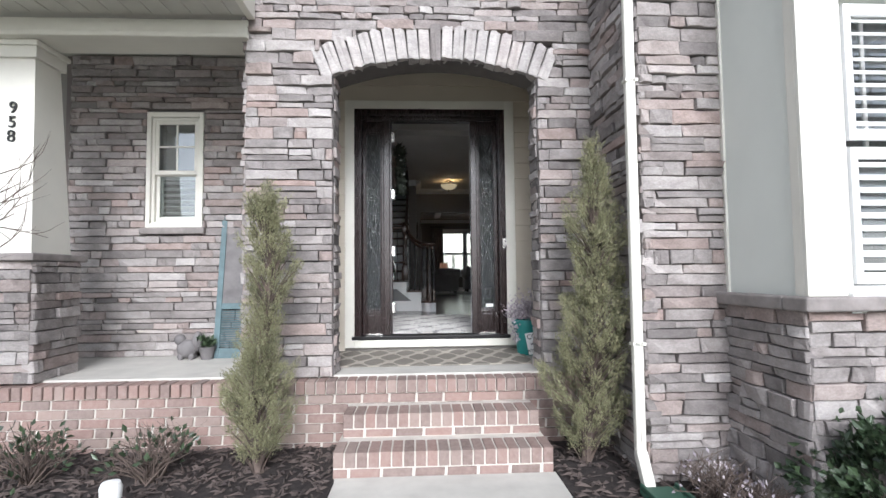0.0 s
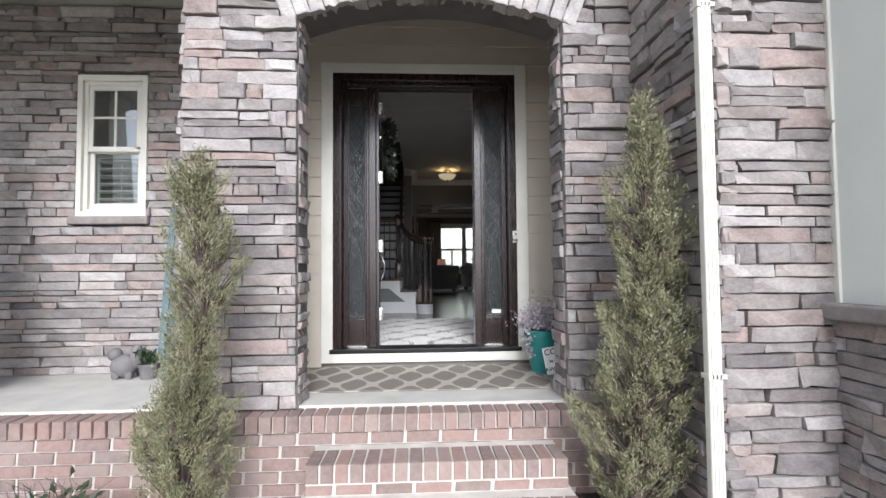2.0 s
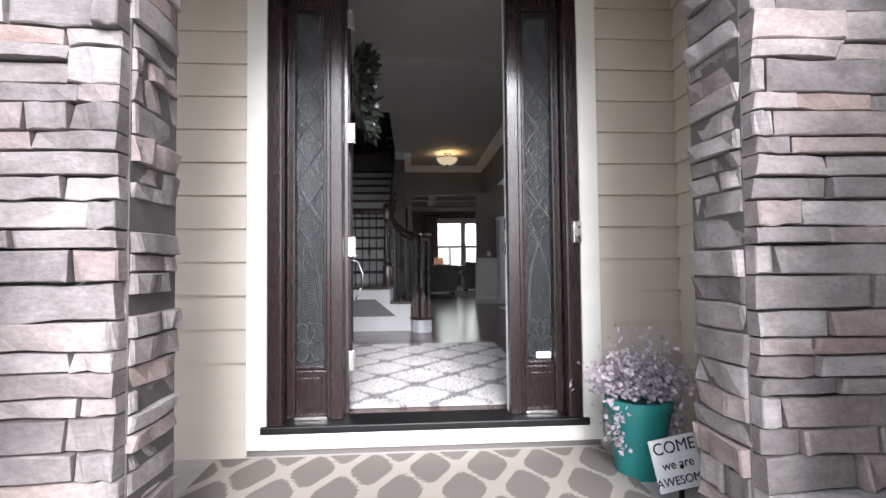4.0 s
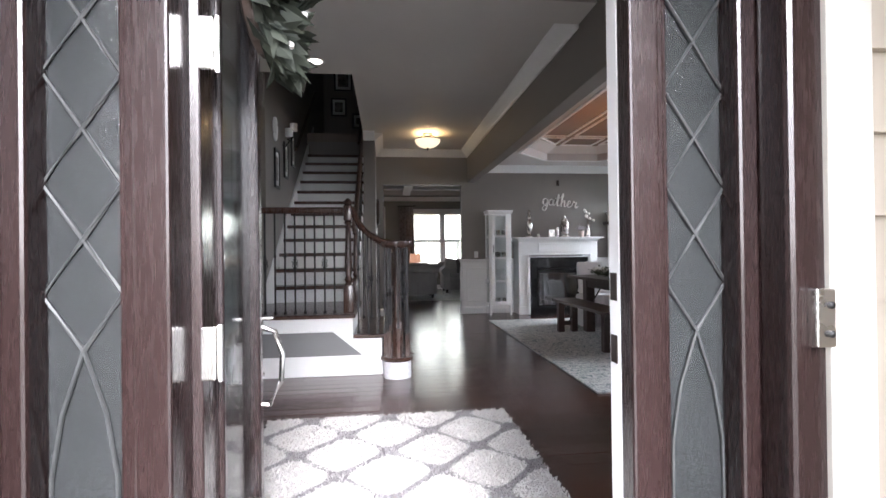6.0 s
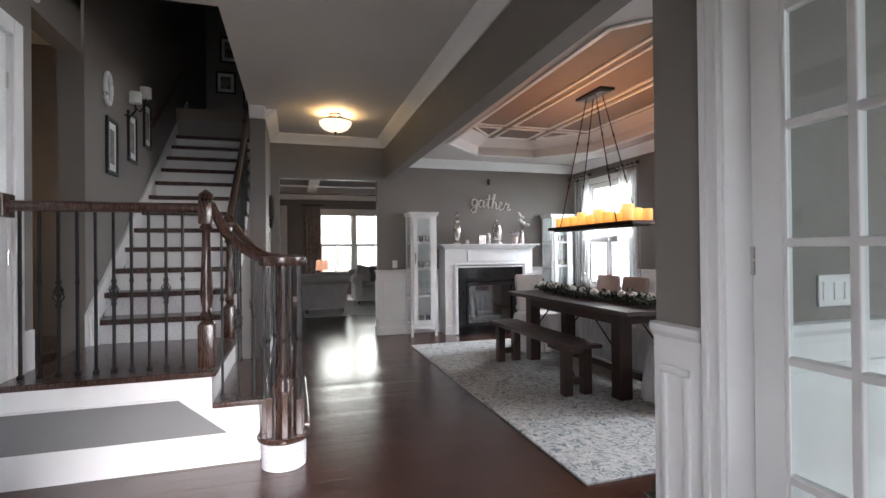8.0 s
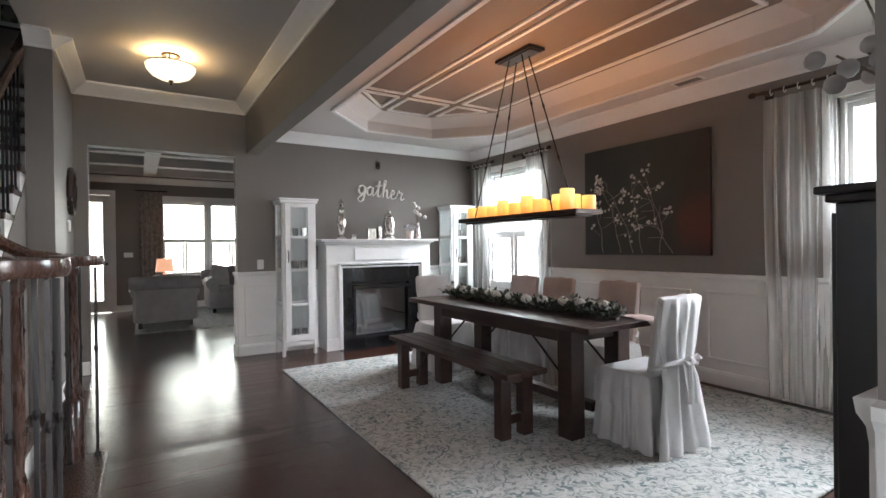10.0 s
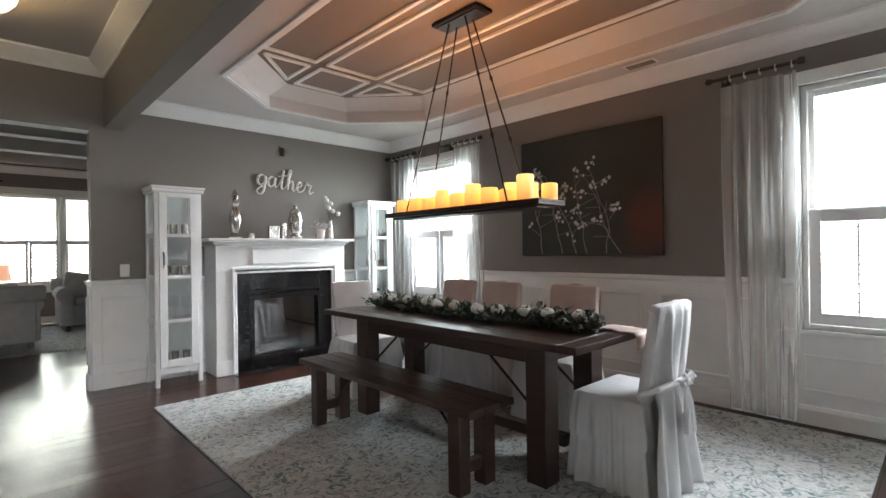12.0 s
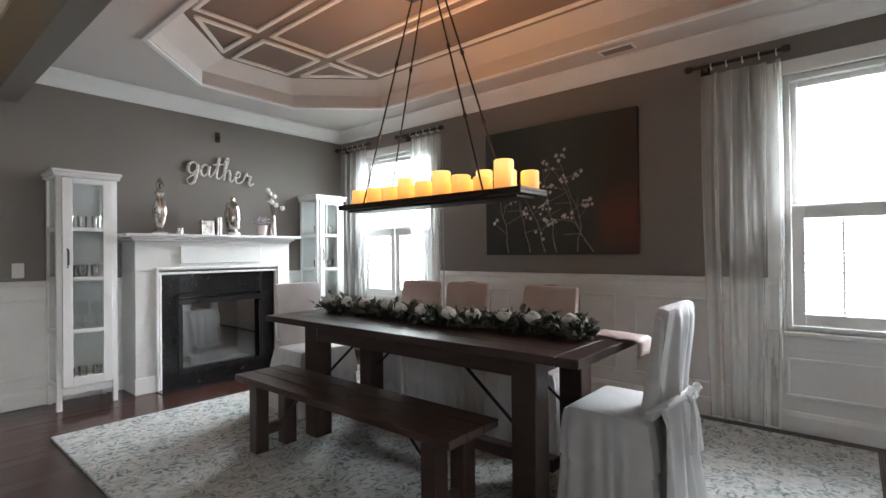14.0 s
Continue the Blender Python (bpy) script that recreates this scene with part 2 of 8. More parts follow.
def candle_mat():
    """Wax lit from a small lamp high inside: amber below, yellow towards the top."""
    k = Mat("candle_wax", (0.85, 0.62, 0.36), 0.5)
    z = k.math("MULTIPLY_ADD", k.noise(14, 2, k.coords("World")), 0.05, k.math("SUBTRACT", k.xyz(k.coords("World"))[2], 1.500))
    k.l.new(k.ramp(z, [(0.0, (0.40, 0.10, 0.02)), (0.05, (0.90, 0.30, 0.045)), (0.10, (1.0, 0.50, 0.085)), (0.16, (1.0, 0.68, 0.19))]), k.b.inputs["Emission Color"])
    k.b.inputs["Emission Strength"].default_value = 0.16
    return k.m


M = dict(
    stone=stone_mat(), stone_pale=stone_mat("pale_stone", 0.6), brick=brick_mat(),
    mortar=worn("mortar", (0.12, 0.11, 0.105), 0.9, 8, 0.2, 0.4), brick_mortar=worn("brick_mortar", (0.56, 0.525, 0.475), 0.9, 8, 0.15, 0.4),
    siding=worn("siding_paint", (0.52, 0.465, 0.385), 0.6, 3, 0.05, 0.05), panel=worn("board_paint", (0.68, 0.70, 0.655), 0.6, 2, 0.04, 0.04),
    trim=worn("cream_trim", (0.66, 0.64, 0.575), 0.45, 4, 0.05, 0.03), white=worn("white_paint", (0.80, 0.80, 0.79), 0.4, 3, 0.04, 0.03),
    concrete=worn("concrete", (0.52, 0.50, 0.46), 0.85, 4, 0.15, 0.3, fine=120), slate=worn("sill_stone", (0.24, 0.215, 0.205), 0.8, 9, 0.3, 0.5),
    mulch=worn("mulch", (0.035, 0.028, 0.026), 0.95, 25, 0.6, 1.0, fine=70), chip=leaf_mat("mulch_chips", (0.025, 0.019, 0.018), (0.11, 0.085, 0.075), 0.9),
    lawn=worn("far_ground", (0.22, 0.22, 0.17), 0.95, 0.5, 0.3, 0.2),
    door=wood_mat("mahogany_door", (0.0165, 0.0092, 0.0087), (0.023, 0.0128, 0.0121), 0.24, (14, 14, 1), 0.1, 0.25, relief=0.035),
    wall=worn("greige_wall", (0.205, 0.188, 0.170), 0.55, 1.5, 0.05, 0.04), ceil=worn("ceiling_paint", (0.62, 0.595, 0.56), 0.75, 1.2, 0.04, 0.05),
    # "dark": wall paint with the shade of unlit places put into its colour
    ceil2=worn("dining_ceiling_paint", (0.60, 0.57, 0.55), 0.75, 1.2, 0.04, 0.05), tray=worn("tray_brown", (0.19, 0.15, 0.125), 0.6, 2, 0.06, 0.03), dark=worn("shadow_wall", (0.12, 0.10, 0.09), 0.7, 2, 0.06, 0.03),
    floor=wood_mat("hand_scraped_floor", (0.038, 0.0155, 0.011), (0.080, 0.034, 0.024), 0.17, (1.2, 14, 14), 0.6, 0.05),
    stair=wood_mat("stair_wood", (0.035, 0.017, 0.012), (0.075, 0.036, 0.024), 0.25, (10, 10, 1.2), 0.2, 0.3),
    table=wood_mat("table_wood", (0.028, 0.015, 0.012), (0.062, 0.034, 0.027), 0.36, (12, 1.2, 12), 0.2, 0.1),
    iron=worn("black_iron", (0.018, 0.017, 0.017), 0.45, 10, 0.2, 0.1, 0.6), bronze=worn("bronze", (0.06, 0.045, 0.038), 0.4, 10, 0.2, 0.05, 0.8),
    chrome=worn("brushed_nickel", (0.72, 0.70, 0.67), 0.25, 8, 0.08, 0.03, 1.0), silver=worn("mercury_glass", (0.62, 0.58, 0.54), 0.16, 18, 0.45, 0.3, 0.95),
    black=worn("black_lacquer", (0.012, 0.012, 0.012), 0.35, 5, 0.2, 0.03), blackgloss=worn("black_granite", (0.012, 0.012, 0.013), 0.16, 30, 0.4, 0.0),
    glass=glass_mat("clear_glass"), rain=rain_glass_mat(), came=worn("lead_came", (0.05, 0.053, 0.053), 0.5, 12, 0.2, 0.1, 0.2), glow_sheet=glow_mat("glowing_backdrop", (0.95, 0.98, 1.0), 0.6),
    cabglass=glass_mat("cabinet_glass", (0.95, 0.97, 0.97)), fireglass=glass_mat("fireplace_glass", (0.75, 0.75, 0.75), 0, 4.0), doorglass=glass_mat("door_glass", (0.62, 0.65, 0.65), 0.04, 0.9), skyglass=glass_mat("window_glass", (0.80, 0.85, 0.86), 0, 4.5),
    shag=trellis_mat("shag_rug", (0.64, 0.62, 0.59), (0.25, 0.24, 0.24), 0.50, 0.54, 0.14, 0.75, at=(0.205, 2.07)), mat=trellis_mat("porch_mat", (0.24, 0.215, 0.185), (0.50, 0.45, 0.385), 0.27, 0.48, 0.34, 0.3),
    rug=rug_mat(), fabric=worn("white_slipcover", (0.74, 0.73, 0.73), 0.9, 7, 0.08, 0.25, fine=260), blush=worn("backlit_slipcover", (0.62, 0.50, 0.46), 0.9, 7, 0.08, 0.25, fine=260),
    sofa=worn("grey_upholstery", (0.36, 0.35, 0.35), 0.9, 6, 0.12, 0.3, fine=200), cushion=worn("light_cushion", (0.45, 0.43, 0.42), 0.9, 9, 0.2, 0.3, fine=200),
    curtain=worn("patterned_drape", (0.27, 0.25, 0.235), 0.9, 14, 0.45, 0.2), sheer=sheer_mat(),
    candle=candle_mat(), bulb=glow_mat("lamp_bowl", (1.0, 0.80, 0.48), 0.26), can=glow_mat("downlight", (1.0, 0.93, 0.82), 2.0),
    shade=glow_mat("lamp_shade", (1.0, 0.50, 0.28), 0.11, (0.7, 0.5, 0.4)), paint=painting_mat(), petal=worn("petal_white", (0.74, 0.71, 0.66), 0.8, 40, 0.2, 0.1), pale_branch=worn("painted_branch", (0.30, 0.27, 0.24), 0.7, 30, 0.4, 0.1), blossom=worn("painted_blossom", (0.62, 0.60, 0.57), 0.7, 30, 0.4, 0.1), twig=worn("twig", (0.20, 0.16, 0.13), 0.9, 30, 0.3, 0.3),
    conifer=leaf_mat("conifer", (0.09, 0.093, 0.05), (0.30, 0.29, 0.165)), shrub=leaf_mat("shrub_leaf", (0.018, 0.032, 0.016), (0.055, 0.085, 0.042), 0.35), sprig=leaf_mat("pale_sprig", (0.10, 0.11, 0.085), (0.26, 0.27, 0.23), 0.7), wreath=leaf_mat("wreath_leaf", (0.009, 0.013, 0.008), (0.030, 0.036, 0.022), 0.75), garland=leaf_mat("garland_leaf", (0.014, 0.022, 0.013), (0.055, 0.068, 0.042), 0.55),
    flower=leaf_mat("dried_flowers", (0.28, 0.24, 0.28), (0.55, 0.50, 0.52), 0.8), bark=worn("bark", (0.12, 0.09, 0.075), 0.9, 20, 0.4, 0.6),
    teal=worn("teal_pot", (0.02, 0.20, 0.19), 0.4, 5, 0.15, 0.05), blue=worn("blue_shutter", (0.10, 0.155, 0.17), 0.6, 9, 0.25, 0.15), grey=worn("grey_panel", (0.19, 0.19, 0.19), 0.6, 3, 0.05, 0.05),
    sign=worn("sign_white", (0.78, 0.78, 0.76), 0.6, 9, 0.05, 0.03), green=worn("green_plastic", (0.03, 0.09, 0.06), 0.5, 5, 0.1, 0.05), letter=worn("letter_black", (0.012, 0.012, 0.012), 0.5, 9, 0.1, 0.0),
    mirror=worn("mirror_silver", (0.85, 0.85, 0.85), 0.04, 3, 0.02, 0.0, 1.0), riser=worn("patterned_riser", (0.66, 0.66, 0.67), 0.5, 90, 0.3, 0.05), pink=worn("pink_runner", (0.66, 0.54, 0.50), 0.5, 9, 0.15, 0.1),
    roof=worn("shingle", (0.10, 0.095, 0.09), 0.9, 12, 0.3, 0.4), soffit=worn("soffit_board", (0.50, 0.49, 0.45), 0.6, 4, 0.05, 0.05), picture=worn("print", (0.22, 0.20, 0.18), 0.4, 14, 0.7, 0.0),
    clay=worn("grey_pot", (0.16, 0.15, 0.15), 0.8, 9, 0.3, 0.2),
)


# ---------- mesh helpers ----------
def box(bm, x0, x1, y0, y1, z0, z1, bev=0.0, m=None):
    r = bmesh.ops.create_cube(bm, size=1.0)
    vs = r["verts"]
    for v in vs:
        v.co = Vector(((x0 + x1) / 2 + v.co.x * (x1 - x0), (y0 + y1) / 2 + v.co.y * (y1 - y0), (z0 + z1) / 2 + v.co.z * (z1 - z0)))
    if bev:
        es = list({e for v in vs for e in v.link_edges})
        r = bmesh.ops.bevel(bm, geom=es, offset=bev, segments=2, affect="EDGES", profile=0.5)
        vs = list({v for f in r["faces"] for v in f.verts} | {v for v in vs if v.is_valid})
    if m is not None:
        bmesh.ops.transform(bm, matrix=m, verts=vs)
    return bm


def sweep(bm, pts, radius, n=8, cap=True):
    """A round bar along points; radius is a number or one for each point."""
    pts = [Vector(p) for p in pts]
    rs = radius if isinstance(radius, (list, tuple)) else [radius] * len(pts)
    rings = []
    for i, p in enumerate(pts):
        d = (pts[min(i + 1, len(pts) - 1)] - pts[max(i - 1, 0)]).normalized()
        a = d.orthogonal() if abs(d.z) > 0.95 else d.cross(Vector((0, 0, 1)))
        a.normalize()
        b = d.cross(a)
        rings.append([bm.verts.new(p + (a * math.cos(2 * math.pi * k / n) + b * math.sin(2 * math.pi * k / n)) * rs[i]) for k in range(n)])
    for r0, r1 in zip(rings, rings[1:]):
        for k in range(n):
            bm.faces.new((r0[k], r0[(k + 1) % n], r1[(k + 1) % n], r1[k]))
    if cap:
        bm.faces.new(rings[0][::-1])
        bm.faces.new(rings[-1])
    return bm


def lathe(bm, prof, at=(0, 0, 0), n=20):
    """Turned shape from rows of (radius, height)."""
    x, y, z = at
    rings = [[bm.verts.new((x + r * math.cos(2 * math.pi * k / n), y + r * math.sin(2 * math.pi * k / n), z + h)) for k in range(n)] for r, h in prof]
    for r0, r1 in zip(rings, rings[1:]):
        for k in range(n):
            bm.faces.new((r0[k], r0[(k + 1) % n], r1[(k + 1) % n], r1[k]))
    bm.faces.new(rings[0][::-1])
    bm.faces.new(rings[-1])
    return bm


def mould(bm, prof, p0, p1, inward):
    """A moulding of profile rows (out, up) along p0 to p1, standing out to the inward side."""
    p0, p1, n = Vector(p0), Vector(p1), Vector((*inward, 0))
    a = [bm.verts.new(p0 + n * d + Vector((0, 0, h))) for d, h in prof]
    b = [bm.verts.new(p1 + n * d + Vector((0, 0, h))) for d, h in prof]
    for i in range(len(prof)):
        j = (i + 1) % len(prof)
        bm.faces.new((a[i], a[j], b[j], b[i]))
    bm.faces.new(a[::-1])
    bm.faces.new(b)
    return bm


CROWN = [(0, 0), (0.012, 0), (0.018, 0.02), (0.05, 0.06), (0.085, 0.095), (0.10, 0.11), (0.10, 0.13), (0, 0.13)]
BASE = [(0, 0), (0.018, 0), (0.018, 0.10), (0.010, 0.125), (0, 0.13)]
RAIL = [(0, 0), (0.012, 0), (0.016, 0.03), (0.030, 0.05), (0.034, 0.075), (0, 0.08)]


def finish(bm, name, mat, smooth=False):
    bmesh.ops.recalc_face_normals(bm, faces=bm.faces)
    me = bpy.data.meshes.new(name)
    bm.to_mesh(me)
    bm.free()
    me.materials.append(M[mat])
    if smooth:
        me.shade_smooth()
        me.set_sharp_from_angle(angle=radians(40))
    return me


def part(name, bm, mat, parent=None, label="", smooth=False):
    """One mesh object, under a thing or a part."""
    ob = new(name, finish(bm, name, mat, smooth))
    if parent is not None:
        ob.parent = parent
        ob.matrix_parent_inverse = parent.matrix_world.inverted()
    if label:
        ob["label"] = label
    return ob


def B(*boxes, bev=0.0):
    bm = bmesh.new()
    for b in boxes:
        box(bm, *b, bev=bev)
    return bm


def thing(name, at, label, category, group="", kind=""):
    ob = new(name)
    ob.empty_display_size = 0.1
    ob.matrix_world = Matrix.Translation(at)
    return tagged(ob, label, category, group, kind)


def solid(name, mat, boxes, label, category="", bev=0.0, kind="structure"):
    return tagged(part(name, B(*boxes, bev=bev), mat), label, category or name.split("_")[0], kind=kind)


def raw(name, verts, faces, mat, parent=None, smooth=False):
    me = bpy.data.meshes.new(name)
    me.from_pydata(verts, [], faces)
    me.materials.append(M[mat])
    if smooth:
        me.shade_smooth()
    ob = new(name, me)
    if parent is not None:
        ob.parent = parent
        ob.matrix_parent_inverse = parent.matrix_world.inverted()
    return ob


rng = random.Random(4)

# ---------- grounds ----------
solid("ground", "lawn", [(-400, 400, -400, 400, -0.95, -0.74)], "pale winter lawn stretching away", "ground")
solid("mulch_bed", "mulch", [(-6, -0.69, -2.9, -1.30, -0.80, -0.66), (0.78, 5, -4.5, -1.2, -0.80, -0.66)], "dark shredded bark mulch bed", "ground")
solid("pavement", "concrete", [(-0.68, 0.77, -8.5, -1.955, -0.80, -0.65)], "pale concrete front walk", "pavement", 0.008)
solid("porch_floor", "concrete", [(-4.6, 1.33, -1.20, -0.005, -0.60, -0.14)], "pale concrete porch slab", "floor", 0.004)

# mulch chips scattered over the bed
def chips():
    vs, fs = [], []
    for _ in range(5200):
        x = rng.uniform(-4.6, 3.0)
        y = rng.uniform(-2.9, -1.36)
        if -0.72 < x < 0.80:
            continue
        z = -0.655 + rng.random() * 0.018
        a, l, w = rng.random() * 6.3, rng.uniform(0.015, 0.05), rng.uniform(0.004, 0.012)
        ca, sa, t = math.cos(a), math.sin(a), rng.uniform(-0.012, 0.02)
        i = len(vs)
        vs += [(x - ca * l - sa * w, y - sa * l + ca * w, z), (x + ca * l - sa * w, y + sa * l + ca * w, z + t), (x + ca * l + sa * w, y + sa * l - ca * w, z + t), (x - ca * l + sa * w, y - sa * l - ca * w, z), (x, y, z + 0.014)]
        fs += [(i, i + 1, i + 4), (i + 1, i + 2, i + 4), (i + 2, i + 3, i + 4), (i + 3, i, i + 4)]
    return tagged(raw("bark_chips", vs, fs, "chip"), "loose dark bark chips on the bed", "mulch", kind="stuff")


chips()

# ---------- house shell ----------
# entry wall with the door opening, siding side outwards
wall_entry = solid("wall_entry", "wall", [(-4.2, -2.895, 0.0, 0.14, -0.6, 3.4), (-2.395, -0.84, 0.0, 0.14, -0.6, 3.4), (-2.895, -2.395, 0.0, 0.14, -0.6, 1.2), (-2.895, -2.395, 0.0, 0.14, 2.33, 3.4), (0.84, 1.52, 0.0, 0.14, -0.6, 3.4), (-0.84, 0.84, 0.0, 0.14, 2.49, 3.4), (-0.84, 0.84, 0.0, 0.14, -0.6, -0.04)], "entrance wall round the front door", "wall")
# stone-backed porch wall, with a window opening
solid("wall_porch", "mortar", [(-3.70, -2.93, -0.06, -0.004, -0.14, 3.35), (-2.36, -1.52, -0.06, -0.004, -0.14, 3.35), (-2.93, -2.36, -0.06, -0.004, -0.14, 1.17), (-2.93, -2.36, -0.06, -0.004, 2.37, 3.35)], "mortar backing of the porch stone wall", "wall")
# shade at the porch's far end is painted in with the dark wall colour
solid("wall_porch_end", "dark", [(-4.6, -3.70, 0.6, 0.75, -0.6, 3.4), (-3.78, -3.70, -0.06, 0.6, -0.14, 3.35)], "far end walls of the porch, coloured dark for shade", "wall")
# arch wall
AX, ASP, ATOP = 0.845, 2.30, 2.455
AR = (AX ** 2 + (ATOP - ASP) ** 2) / (2 * (ATOP - ASP))
def arch_z(x):
    x -= 0.025
    return ATOP - AR + math.sqrt(max(AR * AR - x * x, 0))


def arch_wall():
    bm = bmesh.new()
    n = 20
    for i in range(n):
        a, b = -0.82 + 1.69 * i / n, -0.82 + 1.69 * (i + 1) / n
        vs = []
        for y in (-1.22, -0.97):
            for x, z in ((a, arch_z(a)), (b, arch_z(b)), (b, 4.6), (a, 4.6)):
                vs.append(bm.verts.new((x, y, z)))
        for f in ((0, 1, 2, 3), (7, 6, 5, 4), (0, 4, 5, 1), (2, 6, 7, 3)):
            bm.faces.new([vs[k] for k in f])
    box(bm, -1.50, -0.82, -1.22, -0.97, -0.14, 4.6)
    box(bm, 0.87, 1.34, -1.22, -0.97, -0.14, 4.6)
    return tagged(part("wall_arch", bm, "mortar"), "arched stone entry wall", "wall", kind="structure")


wall_arch = arch_wall()
wall_wing = solid("wall_wing", "mortar", [(1.37, 1.52, -2.08, 0.0, -0.8, 4.6), (1.52, 1.95, -2.08, -1.9, -0.8, 4.6)], "mortar backing of the stone wing", "wall")
# box bay with its window
solid("wall_bay", "panel", [(1.89, 1.97, -2.78, -2.08, 0.53, 4.6), (1.97, 2.10, -2.78, -2.70, 0.53, 4.6), (2.10, 3.6, -2.78, -2.70, 2.11, 4.6), (2.10, 3.6, -2.78, -2.70, 0.53, 0.55), (3.5, 3.6, -2.78, -2.70, 0.55, 2.11)], "smooth painted bay wall", "wall")
solid("wall_bay_base", "mortar", [(1.91, 3.6, -2.75, -2.0, -0.8, 0.46)], "mortar backing below the bay", "wall")
solid("bay_sill", "slate", [(1.80, 3.65, -2.87, -2.70, 0.455, 0.53), (1.80, 1.97, -2.70, -2.10, 0.455, 0.53)], "dark chiselled stone ledge under the bay", "sill", 0.012)
solid("trim_bay", "trim", [(1.875, 1.893, -2.15, -2.09, 0.53, 4.6), (1.864, 2.108, -2.806, -2.782, 0.53, 4.6), (1.864, 1.889, -2.782, -2.72, 0.53, 4.6)], "cream corner boards of the bay", "trim", 0.003)
solid("ceiling_porch", "soffit", [(-4.6, 1.37, -1.22, 0.0, 2.98, 3.05)], "painted porch ceiling", "ceiling")
solid("porch_beam", "trim", [(-4.6, -1.50, -1.30, -0.98, 2.59, 2.74), (-4.6, -1.50, -1.315, -1.30, 2.59, 2.63)], "cream boxed porch beam", "beam", 0.006)
solid("eave", "trim", [(-4.6, -1.46, -2.05, -1.98, 2.74, 2.92), (-1.50, -1.44, -1.98, -1.30, 2.74, 2.92)], "cream fascia board", "trim", 0.006)


def soffit():
    ob = thing("soffit_boards", (-3, -1.6, 2.76), "grooved cream soffit boards under the eave", "soffit", kind="structure")
    for i in range(20):
        x = -4.55 + i * 0.155
        part("board", B((x, x + 0.148, -1.98, -1.34, 2.755, 2.775), bev=0.003), "soffit", ob)


soffit()
solid("porch_roof", "roof", [(-4.6, -1.5, -2.08, 0.0, 3.06, 3.12)], "dark porch roof", "roof")

# ---------- interior shell ----------
floor_base = solid("floor", "floor", [(-2.8, 4.75, 0.14, 13.5, -0.25, -0.022), (-0.84, 0.84, 0.0, 0.14, -0.04, -0.022), (1.52, 4.75, -1.9, 0.14, -0.25, -0.022)], "dark hand-scraped plank floor", "floor")
solid("ceiling_foyer", "ceil", [(-1.4, -0.37, 0.14, 4.06, 2.92, 3.33), (-0.37, 1.56, 0.14, 7.69, 2.92, 3.33)], "flat painted foyer ceiling", "ceiling")
solid("header_foyer", "ceil", [(-1.40, 1.42, 2.30, 2.62, 2.83, 2.92)], "shallow dropped band across the foyer ceiling", "ceiling")
solid("beam_dining", "wall", [(1.42, 1.56, 1.98, 7.69, 2.35, 3.05)], "greige header beam between foyer and dining room", "beam", 0.004)
solid("wall_left", "wall", [(-1.55, -1.40, 0.14, 3.00, 0, 3.05), (-1.55, -1.40, 3.78, 4.0, 0, 3.05), (-1.55, -1.40, 3.00, 3.78, 2.48, 3.05), (-1.55, -1.40, 4.0, 4.72, 2.75, 3.05)], "greige foyer wall with a closet door", "wall")
solid("wall_stair", "wall", [(-1.55, -1.38, 4.72, 10.2, 0, 5.8), (-1.55, -1.40, 3.91, 4.72, 3.05, 5.8)], "greige wall along the stairs", "wall")
solid("wall_nook", "wall", [(-2.9, -2.75, 3.3, 5.6, 0, 3.05), (-2.75, -1.55, 3.3, 3.45, 0, 3.05), (-2.75, -1.55, 5.45, 5.6, 0, 3.05)], "dim nook beyond the landing", "wall")
solid("ceiling_nook", "ceil", [(-2.9, -1.4, 3.3, 5.6, 3.05, 3.15)], "nook ceiling", "ceiling")
solid("floor_nook", "stair", [(-2.75, -1.55, 3.45, 5.45, 0.40, 0.555)], "dark wooden nook floor", "floor")
solid("wall_stair_end", "wall", [(-1.38, 0.4, 10.05, 10.2, 3.0, 5.8), (-0.37, -0.2, 7.69, 10.05, 3.05, 5.8), (-1.38, -0.2, 3.91, 4.06, 3.33, 5.8), (-0.37, -0.2, 4.06, 7.69, 3.33, 5.8)], "upper stairwell walls", "wall")
solid("ceiling_upper", "ceil", [(-1.6, 0.5, 3.9, 10.2, 5.8, 5.9)], "stairwell ceiling", "ceiling")
solid("floor_upper", "stair", [(-1.38, -0.37, 8.38, 10.05, 3.20, 3.355)], "dark upper landing floor", "floor")
solid("wall_hall", "wall", [(-0.37, -0.20, 6.45, 7.69, 0, 3.33)], "greige hall wall beside the stairs", "wall")
solid("wall_far", "wall", [(-0.20, -0.08, 7.69, 7.85, 0, 3.05), (-0.08, 1.31, 7.69, 7.85, 2.31, 3.05), (1.31, 2.60, 7.69, 7.85, 0, 3.05), (3.44, 4.80, 7.69, 7.85, 0, 3.05), (2.60, 3.44, 7.69, 7.85, 0.86, 3.05), (2.60, 3.44, 7.69, 7.85, 0, 0.12), (-2.9, -0.20, 7.69, 7.85, 0, 3.05)], "greige far wall with fireplace and living room opening", "wall")
DWIN = [(2.02, 3.13), (6.18, 7.28)]
WZ0, WZ1 = 0.635, 2.285
